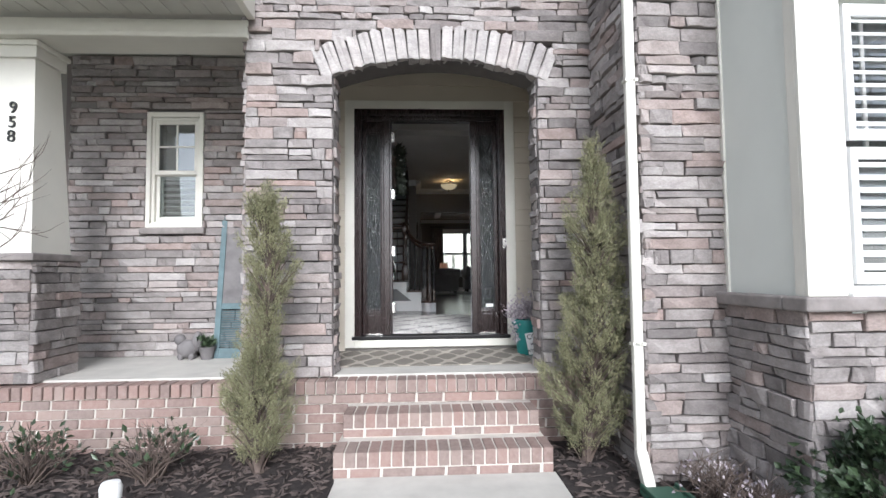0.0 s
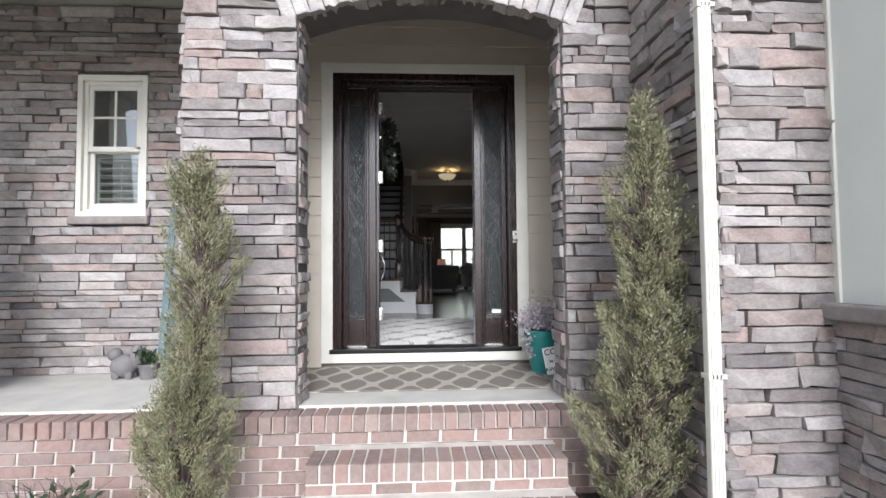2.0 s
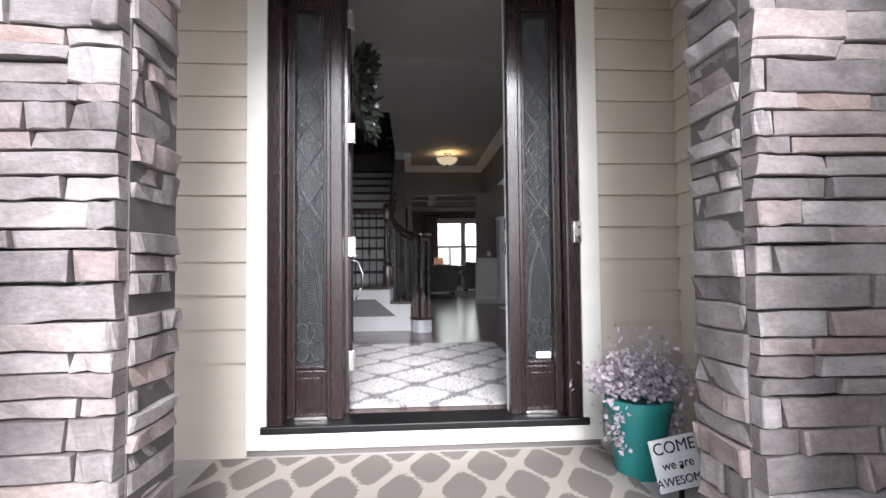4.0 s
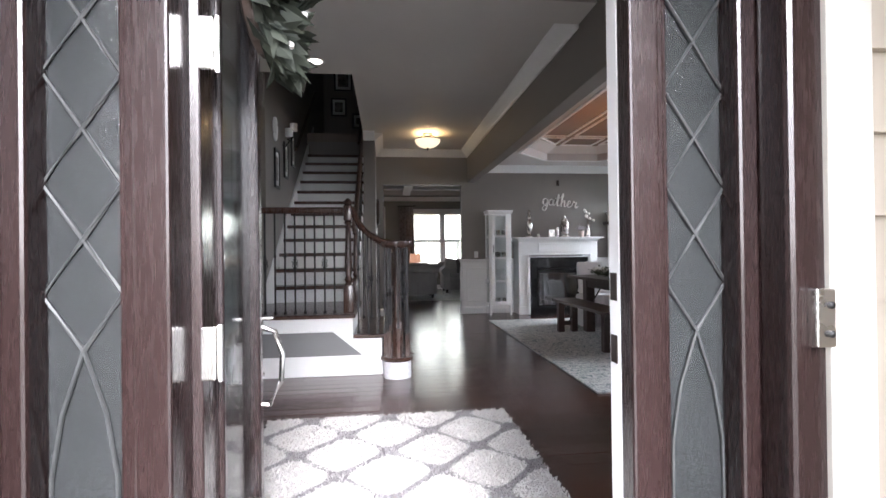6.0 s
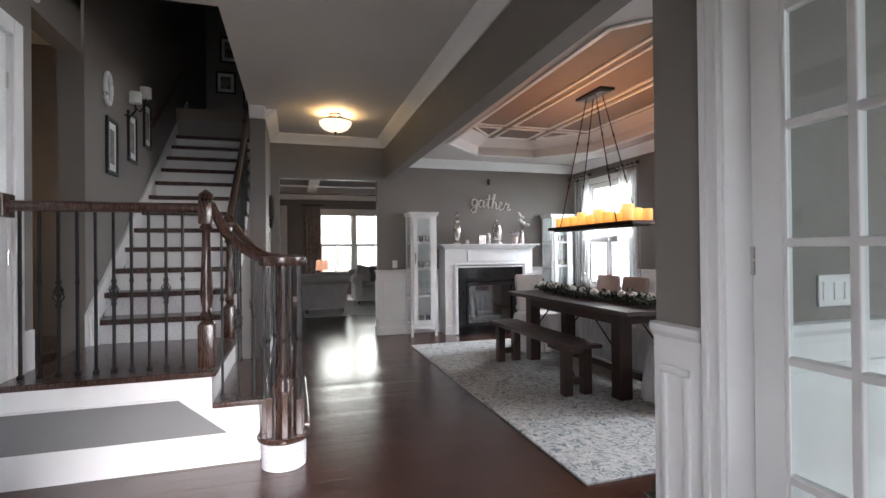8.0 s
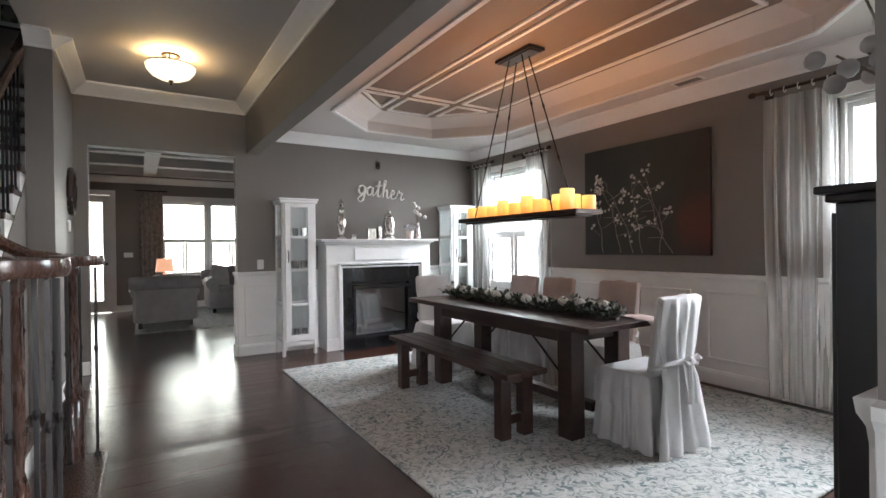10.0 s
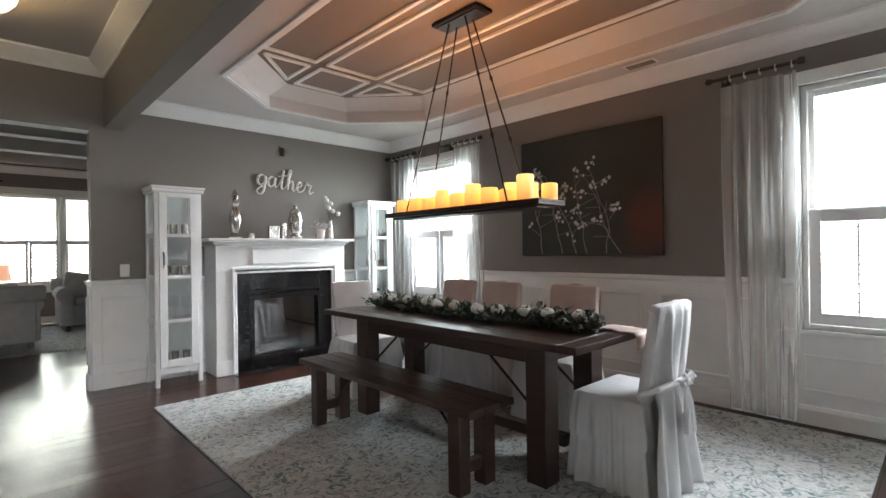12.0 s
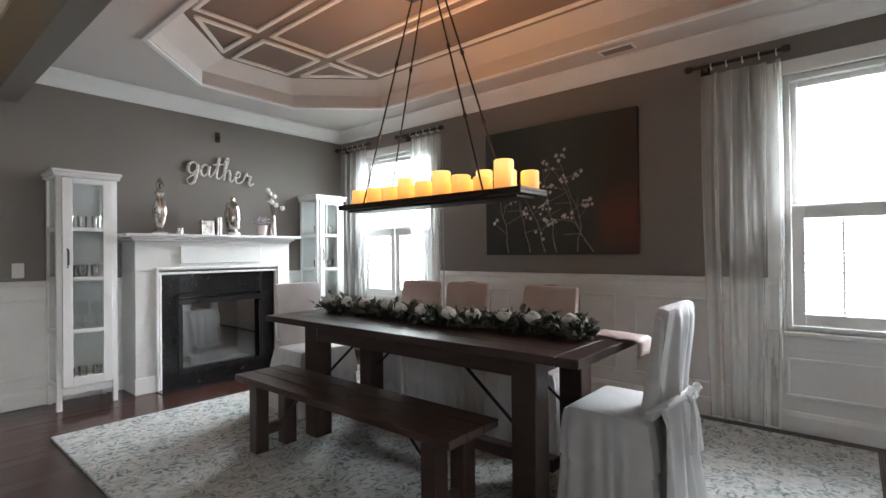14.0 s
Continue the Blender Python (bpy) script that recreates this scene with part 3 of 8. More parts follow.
solid("wall_right", "wall", [(4.65, 4.80, -2.7, DWIN[0][0], -0.7, 3.1), (4.65, 4.80, DWIN[0][1], DWIN[1][0], -0.7, 3.1), (4.65, 4.80, DWIN[1][1], 7.69, -0.7, 3.1), (4.65, 4.80, DWIN[0][0], DWIN[0][1], -0.7, WZ0), (4.65, 4.80, DWIN[1][0], DWIN[1][1], -0.7, WZ0), (4.65, 4.80, DWIN[0][0], DWIN[0][1], WZ1, 3.1), (4.65, 4.80, DWIN[1][0], DWIN[1][1], WZ1, 3.1)], "greige dining room wall with two windows", "wall")
solid("wall_divider", "wall", [(1.40, 4.65, 1.76, 1.98, 0, 3.05)], "greige wall between study and dining room", "wall")
solid("wall_study", "wall", [(1.40, 1.52, 0.14, 0.44, 0, 3.05), (1.40, 1.52, 1.67, 1.76, 0, 3.05), (1.40, 1.52, 0.44, 1.67, 2.43, 3.05)], "greige foyer wall with french doors", "wall")
solid("ceiling_study", "ceil", [(1.42, 4.75, -2.78, 1.98, 3.05, 3.2)], "study ceiling", "ceiling")
solid("wall_living", "wall", [(-2.9, -1.15, 13.5, 13.65, 0, 3.05), (-0.15, 0.735, 13.5, 13.65, 0, 3.05), (-1.15, -0.15, 13.5, 13.65, 2.36, 3.05), (1.635, 1.655, 13.5, 13.65, 0, 3.05), (2.555, 4.8, 13.5, 13.65, 0, 3.05), (0.735, 1.635, 13.5, 13.65, 0, 0.66), (1.655, 2.555, 13.5, 13.65, 0, 0.66), (0.735, 1.635, 13.5, 13.65, 2.29, 3.05), (1.655, 2.555, 13.5, 13.65, 2.29, 3.05), (4.65, 4.80, 7.85, 13.5, 0, 3.05), (-3.0, -2.9, 7.69, 13.6, 0, 3.05)], "greige living room walls", "wall")
solid("floor_living", "floor", [(4.75, 4.79, 7.7, 13.5, -0.25, -0.004)], "dark plank living room floor", "floor")


def coffers():
    tagged(part("ceiling_living", B((-3, 4.8, 7.69, 13.6, 3.05, 3.2)), "tray"), "brown painted field of the coffered living room ceiling", "ceiling", kind="structure")
    bm = bmesh.new()
    for y in (8.35, 9.6, 10.85, 12.1, 13.35):
        box(bm, -2.9, 4.65, y - 0.11, y + 0.11, 2.78, 3.052)
        box(bm, -2.9, 4.65, y - 0.15, y + 0.15, 2.985, 3.051)
    for x in (-1.2, 0.55, 2.3, 4.05):
        box(bm, x - 0.11, x + 0.11, 7.85, 13.5, 2.783, 3.053)
        box(bm, x - 0.15, x + 0.15, 7.85, 13.5, 2.987, 3.0505)
    tagged(part("ceiling_beams", bm, "ceil2"), "white coffer beams of the living room ceiling", "ceiling", kind="structure")


coffers()
# dining ceiling: flat margin, octagonal tray and brown panelled field
def octagon(x0, x1, y0, y1, c, z):
    return [Vector(p) for p in ((x0 + c, y0, z), (x1 - c, y0, z), (x1, y0 + c, z), (x1, y1 - c, z), (x1 - c, y1, z), (x0 + c, y1, z), (x0, y1 - c, z), (x0, y0 + c, z))]


def tray():
    bm = bmesh.new()
    rect = [(1.56, 1.98), (4.65, 1.98), (4.65, 7.69), (1.56, 7.69)]
    z = 2.66
    o = [bm.verts.new(p) for p in octagon(2.08, 4.22, 2.50, 7.10, 0.62, z)]
    r = [bm.verts.new((x, y, z)) for x, y in rect]
    for q in ((r[0], r[1], o[1], o[0]), (r[1], o[2], o[1]), (r[1], r[2], o[3], o[2]), (r[2], o[4], o[3]), (r[2], r[3], o[5], o[4]), (r[3], o[6], o[5]), (r[3], r[0], o[7], o[6]), (r[0], o[0], o[7])):
        bm.faces.new(q)
    up = [bm.verts.new(p) for p in octagon(2.08, 4.22, 2.50, 7.10, 0.62, 2.77)]
    cove = [bm.verts.new(p) for p in octagon(2.16, 4.14, 2.58, 7.02, 0.60, 2.82)]
    top = [bm.verts.new(p) for p in octagon(2.24, 4.06, 2.66, 6.94, 0.58, 2.872)]
    for a, b in ((o, up), (up, cove), (cove, top)):
        for i in range(8):
            bm.faces.new((a[i], a[(i + 1) % 8], b[(i + 1) % 8], b[i]))
    tagged(part("ceiling_dining", bm, "ceil2"), "painted dining ceiling with an octagonal tray", "ceiling", kind="structure")
    bm = bmesh.new()
    a = [bm.verts.new(p) for p in octagon(2.22, 4.08, 2.64, 6.96, 0.58, 2.874)]
    b = [bm.verts.new(p) for p in octagon(2.22, 4.08, 2.64, 6.96, 0.58, 3.0)]
    bm.faces.new(a)
    bm.faces.new(b[::-1])
    for i in range(8):
        bm.faces.new((a[i], a[(i + 1) % 8], b[(i + 1) % 8], b[i]))
    tagged(part("ceiling_tray", bm, "tray"), "brown painted field of the tray ceiling", "ceiling", kind="structure")


tray()
solid("ceiling_slab", "ceil", [(1.56, 4.75, 1.98, 7.69, 3.02, 3.2)], "closing slab above the tray", "ceiling")


def tray_mouldings():
    ob = thing("ceiling_moulding", (3.15, 4.8, 2.92), "white panel mouldings on the brown tray ceiling", "moulding", kind="structure")
    x0, x1, y0, y1, c = 2.28, 3.98, 2.72, 6.86, 0.56
    xa, xb, ya, yb, g = 2.80, 3.44, 3.24, 6.30, 0.06
    cells = [[(xa + g, y0), (xb - g, y0), (xb - g, ya - g), (xa + g, ya - g)], [(xa + g, yb + g), (xb - g, yb + g), (xb - g, y1), (xa + g, y1)],
             [(x0, ya + g), (xa - g, ya + g), (xa - g, yb - g), (x0, yb - g)], [(xb + g, ya + g), (x1, ya + g), (x1, yb - g), (xb + g, yb - g)],
             [(xa + g, ya + g), (xb - g, ya + g), (xb - g, yb - g), (xa + g, yb - g)],
             [(xa - g, yb + g), (xa - g, y1 - 0.06), (x0 + 0.06, yb + g)], [(xb + g, yb + g), (x1 - 0.06, yb + g), (xb + g, y1 - 0.06)],
             [(xa - g, ya - g), (x0 + 0.06, ya - g), (xa - g, y0 + 0.06)], [(xb + g, ya - g), (xb + g, y0 + 0.06), (x1 - 0.06, ya - g)]]
    for cell in cells:
        for p, q in zip(cell, cell[1:] + cell[:1]):
            p, q = Vector((*p, 2.866)), Vector((*q, 2.866))
            d = (q - p).normalized()
            m = Matrix.Translation((p + q) / 2) @ d.to_track_quat("X", "Z").to_matrix().to_4x4()
            h = (q - p).length / 2 + 0.012
            bm = bmesh.new()
            box(bm, -h, h, -0.016, 0.016, -0.011, 0.011, bev=0.005)
            bmesh.ops.transform(bm, matrix=m, verts=bm.verts)
            part("strip", bm, "white", ob)
    bm = bmesh.new()
    o = octagon(2.05, 4.25, 2.47, 7.13, 0.64, 2.652)
    for p, q in zip(o, o[1:] + o[:1]):
        d = (q - p).normalized()
        m = Matrix.Translation((p + q) / 2) @ d.to_track_quat("X", "Z").to_matrix().to_4x4()
        h = (q - p).length / 2 + 0.01
        b2 = box(bmesh.new(), -h, h, -0.02, 0.02, -0.008, 0.008, bev=0.004)
        bmesh.ops.transform(b2, matrix=m, verts=b2.verts)
        part("rim_strip", b2, "white", ob)
    bm.free()


tray_mouldings()


def crowns():
    bm = bmesh.new()
    z = 2.80
    BIG = [(a * 1.25, b * 0.925) for a, b in CROWN]
    mould(bm, BIG, (-0.20, 7.69, z), (1.42, 7.69, z), (0, -1))
    mould(bm, BIG, (1.42, 2.62, z), (1.42, 7.69, z), (-1, 0))
    mould(bm, BIG, (-0.20, 6.45, z), (-0.20, 7.69, z), (1, 0))
    mould(bm, BIG, (-1.40, 2.62, z), (-1.40, 4.06, z), (1, 0))
    mould(bm, BIG, (-0.37, 6.45, z), (-0.20, 6.45, z), (0, -1))
    tagged(part("crown_foyer", bm, "white"), "white crown moulding of the foyer", "trim", kind="structure")
    bm = bmesh.new()
    z = 2.53
    mould(bm, CROWN, (1.56, 7.69, z), (4.65, 7.69, z), (0, -1))
    mould(bm, CROWN, (4.65, 1.98, z), (4.65, 7.69, z), (-1, 0))
    mould(bm, CROWN, (1.56, 1.98, z), (4.65, 1.98, z), (0, 1))
    tagged(part("crown_dining", bm, "white"), "white crown moulding of the dining room", "trim", kind="structure")
    bm = bmesh.new()
    mould(bm, CROWN, (-2.9, 13.5, 2.62), (4.65, 13.5, 2.62), (0, -1))
    tagged(part("crown_living", bm, "white"), "white crown moulding of the living room", "trim", kind="structure")
    bm = bmesh.new()
    for p, q, n in (((-1.40, 0.14), (-1.40, 2.9), (1, 0)), ((-0.20, 6.45), (-0.20, 7.69), (1, 0)), ((-0.20, 7.69), (-0.08, 7.69), (0, -1)), ((-2.9, 13.5), (-1.25, 13.5), (0, -1)), ((-0.05, 13.5), (4.65, 13.5), (0, -1)), ((1.52, 1.76), (4.65, 1.76), (0, -1))):
        mould(bm, BASE, (*p, 0), (*q, 0), n)
    tagged(part("baseboard", bm, "white"), "white baseboard", "trim", kind="structure")


crowns()


def wainscot(p0, p1, n, group, skip=()):
    """White panelled dado: field, base, chair rail and raised panel frames."""
    p0, p1 = Vector((*p0, 0)), Vector((*p1, 0))
    d, n3 = (p1 - p0).normalized(), Vector((*n, 0))
    L = (p1 - p0).length
    ob = thing("wainscot", p0, "white panelled wainscot with a chair rail", "wainscot", group, "structure")
    def slab(u0, u1, z0, z1, t0, t1, bev=0.0):
        bm = bmesh.new()
        box(bm, u0, u1, t0, t1, z0, z1, bev=bev)
        mat = Matrix((Vector((*d, 0)), Vector((*n3, 0)), Vector((0, 0, 1, 0)), Vector((0, 0, 0, 1)))).transposed()
        bmesh.ops.transform(bm, matrix=Matrix.Translation(p0) @ mat, verts=bm.verts)
        return bm
    spans, u = [], 0.0
    for a, b in sorted(skip):
        spans.append((u, a))
        u = b
    spans.append((u, L))
    for a, b in spans:
        if b - a < 0.03:
            continue
        part("field", slab(a, b, 0, 0.90, 0.001, 0.012), "white", ob)
        bm = bmesh.new()
        mould(bm, [(o + 0.012, h) for o, h in BASE], p0 + d * a, p0 + d * b, n)
        part("base_moulding", bm, "white", ob)
        bm = bmesh.new()
        mould(bm, [(o, h + 0.895) for o, h in RAIL], p0 + d * a, p0 + d * b, n)
        part("chair_rail", bm, "white", ob)
        k = max(1, round((b - a) / 1.15))
        w = (b - a) / k
        for i in range(k):
            u0, u1 = a + i * w + min(0.07, w * 0.2), a + (i + 1) * w - min(0.07, w * 0.2)
            if u1 - u0 < 0.05:
                continue
            for q in ((u0, u1, 0.215, 0.24), (u0, u1, 0.80, 0.825), (u0, u0 + 0.025, 0.24, 0.80), (u1 - 0.025, u1, 0.24, 0.80)):
                part("panel_mould", slab(*q, 0.012, 0.028, 0.006), "white", ob)
    return ob


wainscot((1.31, 7.69), (4.65, 7.69), (0, -1), "dado", [(0.96, 2.39)])
wainscot((4.65, 7.69), (4.65, 1.98), (-1, 0), "dado", [(0.36, 1.56), (4.51, 5.71)])
wainscot((4.65, 1.98), (1.40, 1.98), (0, 1), "dado")
wainscot((1.40, 1.98), (1.40, 1.76), (-1, 0), "dado")
wainscot((1.52, 1.76), (4.65, 1.76), (0, -1), "dado")
wainscot((1.31, 7.85), (1.31, 7.69), (-1, 0), "dado")
# low dado below the two window aprons
for a, b in DWIN:
    ob = thing("window_apron_panel", (4.64, (a + b) / 2, 0.3), "white panelling below the window", "wainscot", "aprons", "structure")
    part("field", B((4.635, 4.649, a - 0.06, b + 0.06, 0, 0.54)), "white", ob)
    bm = mould(bmesh.new(), [(o + 0.014, h) for o, h in BASE], (4.65, a - 0.06, 0), (4.65, b + 0.06, 0), (-1, 0))
    part("base_moulding", bm, "white", ob)
    part("panel_mould", B((4.62, 4.635, a, b, 0.22, 0.24), (4.62, 4.635, a, b, 0.45, 0.47), (4.62, 4.635, a, a + 0.02, 0.24, 0.45), (4.62, 4.635, b - 0.02, b, 0.24, 0.45), bev=0.004), "white", ob)


# ---------- windows ----------
def sash_window(name, at, rz, w, z0, z1, label, shutters, grid, casing=0.09, mat="white", full=False, tilt=18):
    """A double-hung window in an opening: local x across, y outwards through the wall, z up."""
    ob = thing(name, (0, 0, 0), label, "window", kind="structure")
    h, mid = w / 2, (z0 + z1) / 2 - 0.02
    f = 0.035
    part("window_frame", B((-h, -h + f, 0.03, 0.11, z0, z1), (h - f, h, 0.03, 0.11, z0, z1), (-h + f, h - f, 0.03, 0.11, z1 - f, z1), (-h + f, h - f, 0.03, 0.11, z0, z0 + f), bev=0.004), mat, ob)
    part("sash", B((-h + f, h - f, 0.075, 0.105, mid - 0.02, mid + 0.025), (-h + f, -h + f + 0.035, 0.075, 0.105, mid, z1 - f), (h - f - 0.035, h - f, 0.075, 0.105, mid, z1 - f), (-h + f + .035, h - f - .035, 0.075, 0.105, z1 - f - 0.04, z1 - f), bev=0.004), mat, ob)
    part("sash", B((-h + f, h - f, 0.045, 0.075, mid - 0.03, mid + 0.012), (-h + f, -h + f + 0.035, 0.045, 0.075, z0 + f, mid - .03), (h - f - 0.035, h - f, 0.045, 0.075, z0 + f, mid - .03), (-h + f + .035, h - f - .035, 0.045, 0.075, z0 + f, z0 + f + 0.05), bev=0.004), mat, ob)
    for a, b, y in ((mid + 0.02, z1 - f - 0.04, 0.092), (z0 + f + 0.05, mid - 0.03, 0.06)):
        p = part("pane", B((-h + f + 0.03, h - f - 0.03, y, y + 0.004, a, b)), "glass", ob)
        p.visible_shadow = False
    if grid:
        for i in range(1, grid[0]):
            x = -h + w * i / grid[0]
            part("muntin", B((x - 0.009, x + 0.009, 0.082, 0.10, mid + 0.02, z1 - f - 0.04), bev=0.002), mat, ob)
        for i in range(1, grid[1]):
            z = mid + (z1 - f - mid) * i / grid[1]
            part("muntin", B((-h + f, h - f, 0.083, 0.101, z - 0.009, z + 0.009), bev=0.002), mat, ob)
    c = casing
    side = -1
    for s in (side,):
        part("casing", B((-h - c, -h, -0.02, -0.001, z0 - 0.02, z1 + c), (h, h + c, -0.02, -0.001, z0 - 0.02, z1 + c), (-h, h, -0.02, -0.001, z1, z1 + c), bev=0.004), mat, ob)
    part("window_sill", B((-h - c - 0.02, h + c + 0.02, -0.05, 0.03, z0 - 0.03, z0), bev=0.006), mat, ob)
    part("apron", B((-h - c, h + c, -0.018, -0.001, z0 - 0.11, z0 - 0.031), bev=0.003), mat, ob)
    tiers = [(z0, mid)] + ([(mid, z1 - 0.02)] if full else [])
    for (lo, mid), i in [(t, i) for t in tiers for i in range(shutters)]:
        x0, x1 = -h + f + 0.005 + i * (w - 2 * f) / shutters, -h + f - 0.005 + (i + 1) * (w - 2 * f) / shutters
        st, hi, rail = (0.065, 0.085, 0.115) if w > 1.0 and not full else (0.04, 0.06, 0.10)
        sh = part("shutter", B((x0, x0 + st, 0.0, 0.025, lo + 0.04, mid), (x1 - st, x1, 0.0, 0.025, lo + 0.04, mid), (x0 + st, x1 - st, 0.0, 0.025, mid - hi, mid), (x0 + st, x1 - st, 0.0, 0.025, lo + 0.04, lo + rail), ((x0 + x1) / 2 - 0.006, (x0 + x1) / 2 + 0.006, -0.006, 0.0, lo + rail, mid - hi), bev=0.003), mat, ob)
        n = max(4, int((mid - lo - 0.16) / 0.062))
        for j in range(n):
            z = lo + rail + 0.03 + j * (mid - lo - rail - hi - 0.06) / (n - 1)
            bm = bmesh.new()
            box(bm, x0 + st, x1 - st, -0.026, 0.026, -0.004, 0.004, bev=0.002)
            bmesh.ops.transform(bm, matrix=pose(0, 0.013, z, tilt), verts=bm.verts)
            part("slat", bm, mat, sh)
    ob.matrix_world = pose(*at, 0, 0, rz)
    return ob


for i, (a, b) in enumerate(DWIN):
    sash_window(f"window_{i + 1}", (4.65, (a + b) / 2, 0), -90, b - a, WZ0, WZ1, "white double-hung dining window with plantation shutters", 2, None)
for i, x in enumerate((1.185, 2.105)):
    sash_window(f"window_{i + 3}", (x, 13.5, 0), 0, 0.90, 0.66, 2.29, "white living room window with half shutters", 2, None, 0.004)
solid("trim_living_window", "white", [(0.635, 0.728, 13.478, 13.498, 0.55, 2.39), (1.6395, 1.6505, 13.478, 13.498, 0.66, 2.296), (2.562, 2.655, 13.478, 13.498, 0.55, 2.39), (0.728, 2.562, 13.478, 13.498, 2.296, 2.39)], "white casing round the paired living room windows", "trim", 0.003)


def porch_window():
    """Small double-hung window seen from the porch: trim and grids outside, shutters within."""
    ob = sash_window("window_5", (0, 0, 0), 0, 0.50, 1.20, 2.33, "small cream porch window with grid panes above shutters", 1, (2, 2), 0.045, "trim")
    ob.matrix_world = pose(-2.645, 0.03, 0, 0, 0, 180)
    bpy.context.view_layer.update()
    part("outer_casing", B((-2.932, -2.89, -0.115, -0.045, 1.17, 2.376), (-2.40, -2.358, -0.115, -0.045, 1.17, 2.376), (-2.89, -2.40, -0.115, -0.045, 2.325, 2.376), (-2.89, -2.40, -0.115, -0.045, 1.17, 1.215), bev=0.004), "trim", ob)
    for c in ob.children:
        if c.name.startswith("pane"):
            c.data.materials[0] = M["skyglass"]
    part("stone_sill", B((-2.97, -2.32, -0.16, -0.04, 1.10, 1.168), bev=0.012), "slate", ob, "dark stone sill")
    return ob


porch_window()
# backing walls added in the shade colour, so the panes look into darkness
solid("wall_powder", "dark", [(-3.3, -2.0, 0.9, 0.95, 0.5, 2.9), (-3.3, -3.25, 0.14, 0.9, 0.5, 2.9), (-2.05, -2.0, 0.14, 0.9, 0.5, 2.9)], "added walls behind the porch window, coloured dark for an unlit room", "wall")
bw = sash_window("window_6", (0, 0, 0), 0, 1.36, 0.55, 2.11, "large cream bay window with plantation shutters", 2, None, 0.012, "white", True, 38)
bw.matrix_world = pose(2.79, -2.785, 0)
for c in bw.children:
    if c.name.startswith("pane"):
        c.data.materials[0] = M["skyglass"]
for x in (2.33, 2.56, 2.79, 3.02, 3.25):
    part("muntin", B((x - 0.01, x + 0.01, -2.70, -2.68, 1.34, 2.03), bev=0.002), "white", bw)


# ---------- glowing sheets added for the bright hazy distance outside the windows ---
solid("backdrop", "glow_sheet", [(11.0, 11.1, -7, 20, -0.74, 7), (-8, 8, 21.0, 21.1, -0.74, 7)], "added glowing white sheets standing in for the distance beyond the windows", "backdrop")


# ---------- the front door unit ----------
def front_door_frame():
    ob = thing("door_frame", (0, 0.06, 0), "dark mahogany entry frame with leaded sidelights", "door frame", kind="structure")
    part("jamb", B((-0.838, -0.737, -0.03, 0.13, 0, 2.47), bev=0.012), "door", ob)
    part("jamb", B((0.737, 0.838, -0.03, 0.13, 0, 2.47), bev=0.012), "door", ob)
    part("head", B((-0.737, 0.737, -0.03, 0.13, 2.385, 2.47), bev=0.008), "door", ob)
    part("head_moulding", B((-0.735, 0.735, -0.005, 0.06, 2.345, 2.385), (-0.44, 0.44, 0.03, 0.12, 2.335, 2.345), bev=0.006), "door", ob)
    part("threshold", B((-0.838, 0.838, -0.06, 0.14, -0.02, 0.018), bev=0.006), "iron", ob)
    for s in (-1, 1):
        def span(a, b, *rest):
            return (a, b, *rest) if s > 0 else (-b, -a, *rest)
        part("mullion", B(span(0.44, 0.505, 0.03, 0.085 if s > 0 else 0.13, 0.018, 2.385), bev=0.006), "door", ob)
        part("mullion", B(span(0.505, 0.530, 0.055, 0.13, 0.018, 2.385), bev=0.005), "door", ob)
        part("side_stile", B(span(0.690, 0.736, 0.045, 0.13, 0.018, 2.385), bev=0.008), "door", ob)
        part("sidelight_rail", B(span(0.530, 0.690, 0.055, 0.13, 2.22, 2.345), span(0.530, 0.690, 0.055, 0.13, 0.018, 0.27), bev=0.006), "door", ob)
        part("raised_panel", B(span(0.555, 0.67, 0.046, 0.056, 0.07, 0.235), bev=0.004), "door", ob)
        part("bead", B(span(0.530, 0.546, 0.070, 0.12, 0.27, 2.22), span(0.706, 0.718, 0.070, 0.12, 0.27, 2.22), span(0.546, 0.706, 0.070, 0.12, 2.20, 2.22), span(0.546, 0.706, 0.070, 0.12, 0.27, 0.29), bev=0.005), "door", ob)
        part("brass_kick", B(span(0.525, 0.69, 0.030, 0.044, 0.022, 0.036)), "chrome", ob)
        g = part("sidelight_glass", B(span(0.54, 0.712, 0.104, 0.112, 0.28, 2.21)), "rain", ob, "obscure leaded glass pane")
        cx, w, y = s * 0.625, 0.071, 0.100
        bm = bmesh.new()
        zs = [0.94 + 0.212 * i for i in range(6)]
        for z0 in zs[:-1]:
            for q in (-1, 1):
                sweep(bm, [(cx, y, z0), (cx + q * w, y, z0 + 0.106), (cx, y, z0 + 0.212)], 0.0048, 5)
        for q in (-1, 1):
            sweep(bm, [(cx, y, 0.94), (cx + q * w * 0.55, y, 0.82), (cx + q * w * 0.82, y, 0.70), (cx + q * w * 0.85, y, 0.52)], 0.0042, 5)
            sweep(bm, [(cx, y, 2.0), (cx + q * w * 0.7, y, 2.10), (cx + q * w * 0.8, y, 2.19)], 0.0042, 5)
            sweep(bm, [(cx + q * 0.074, y, 0.29), (cx + q * 0.074, y, 2.20)], 0.0030, 5)
            for zc, sg in ((0.47, 1), (0.38, 1), (0.35, -1)):
                pts = [(cx + q * (0.010 + w * 0.42 * (1 - math.cos(t)) + (0.012 if t > 3.6 else 0)), y, zc + sg * 0.04 * math.sin(t)) for t in [0.45 * k for k in range(11)]]
                sweep(bm, pts, 0.0048, 5)
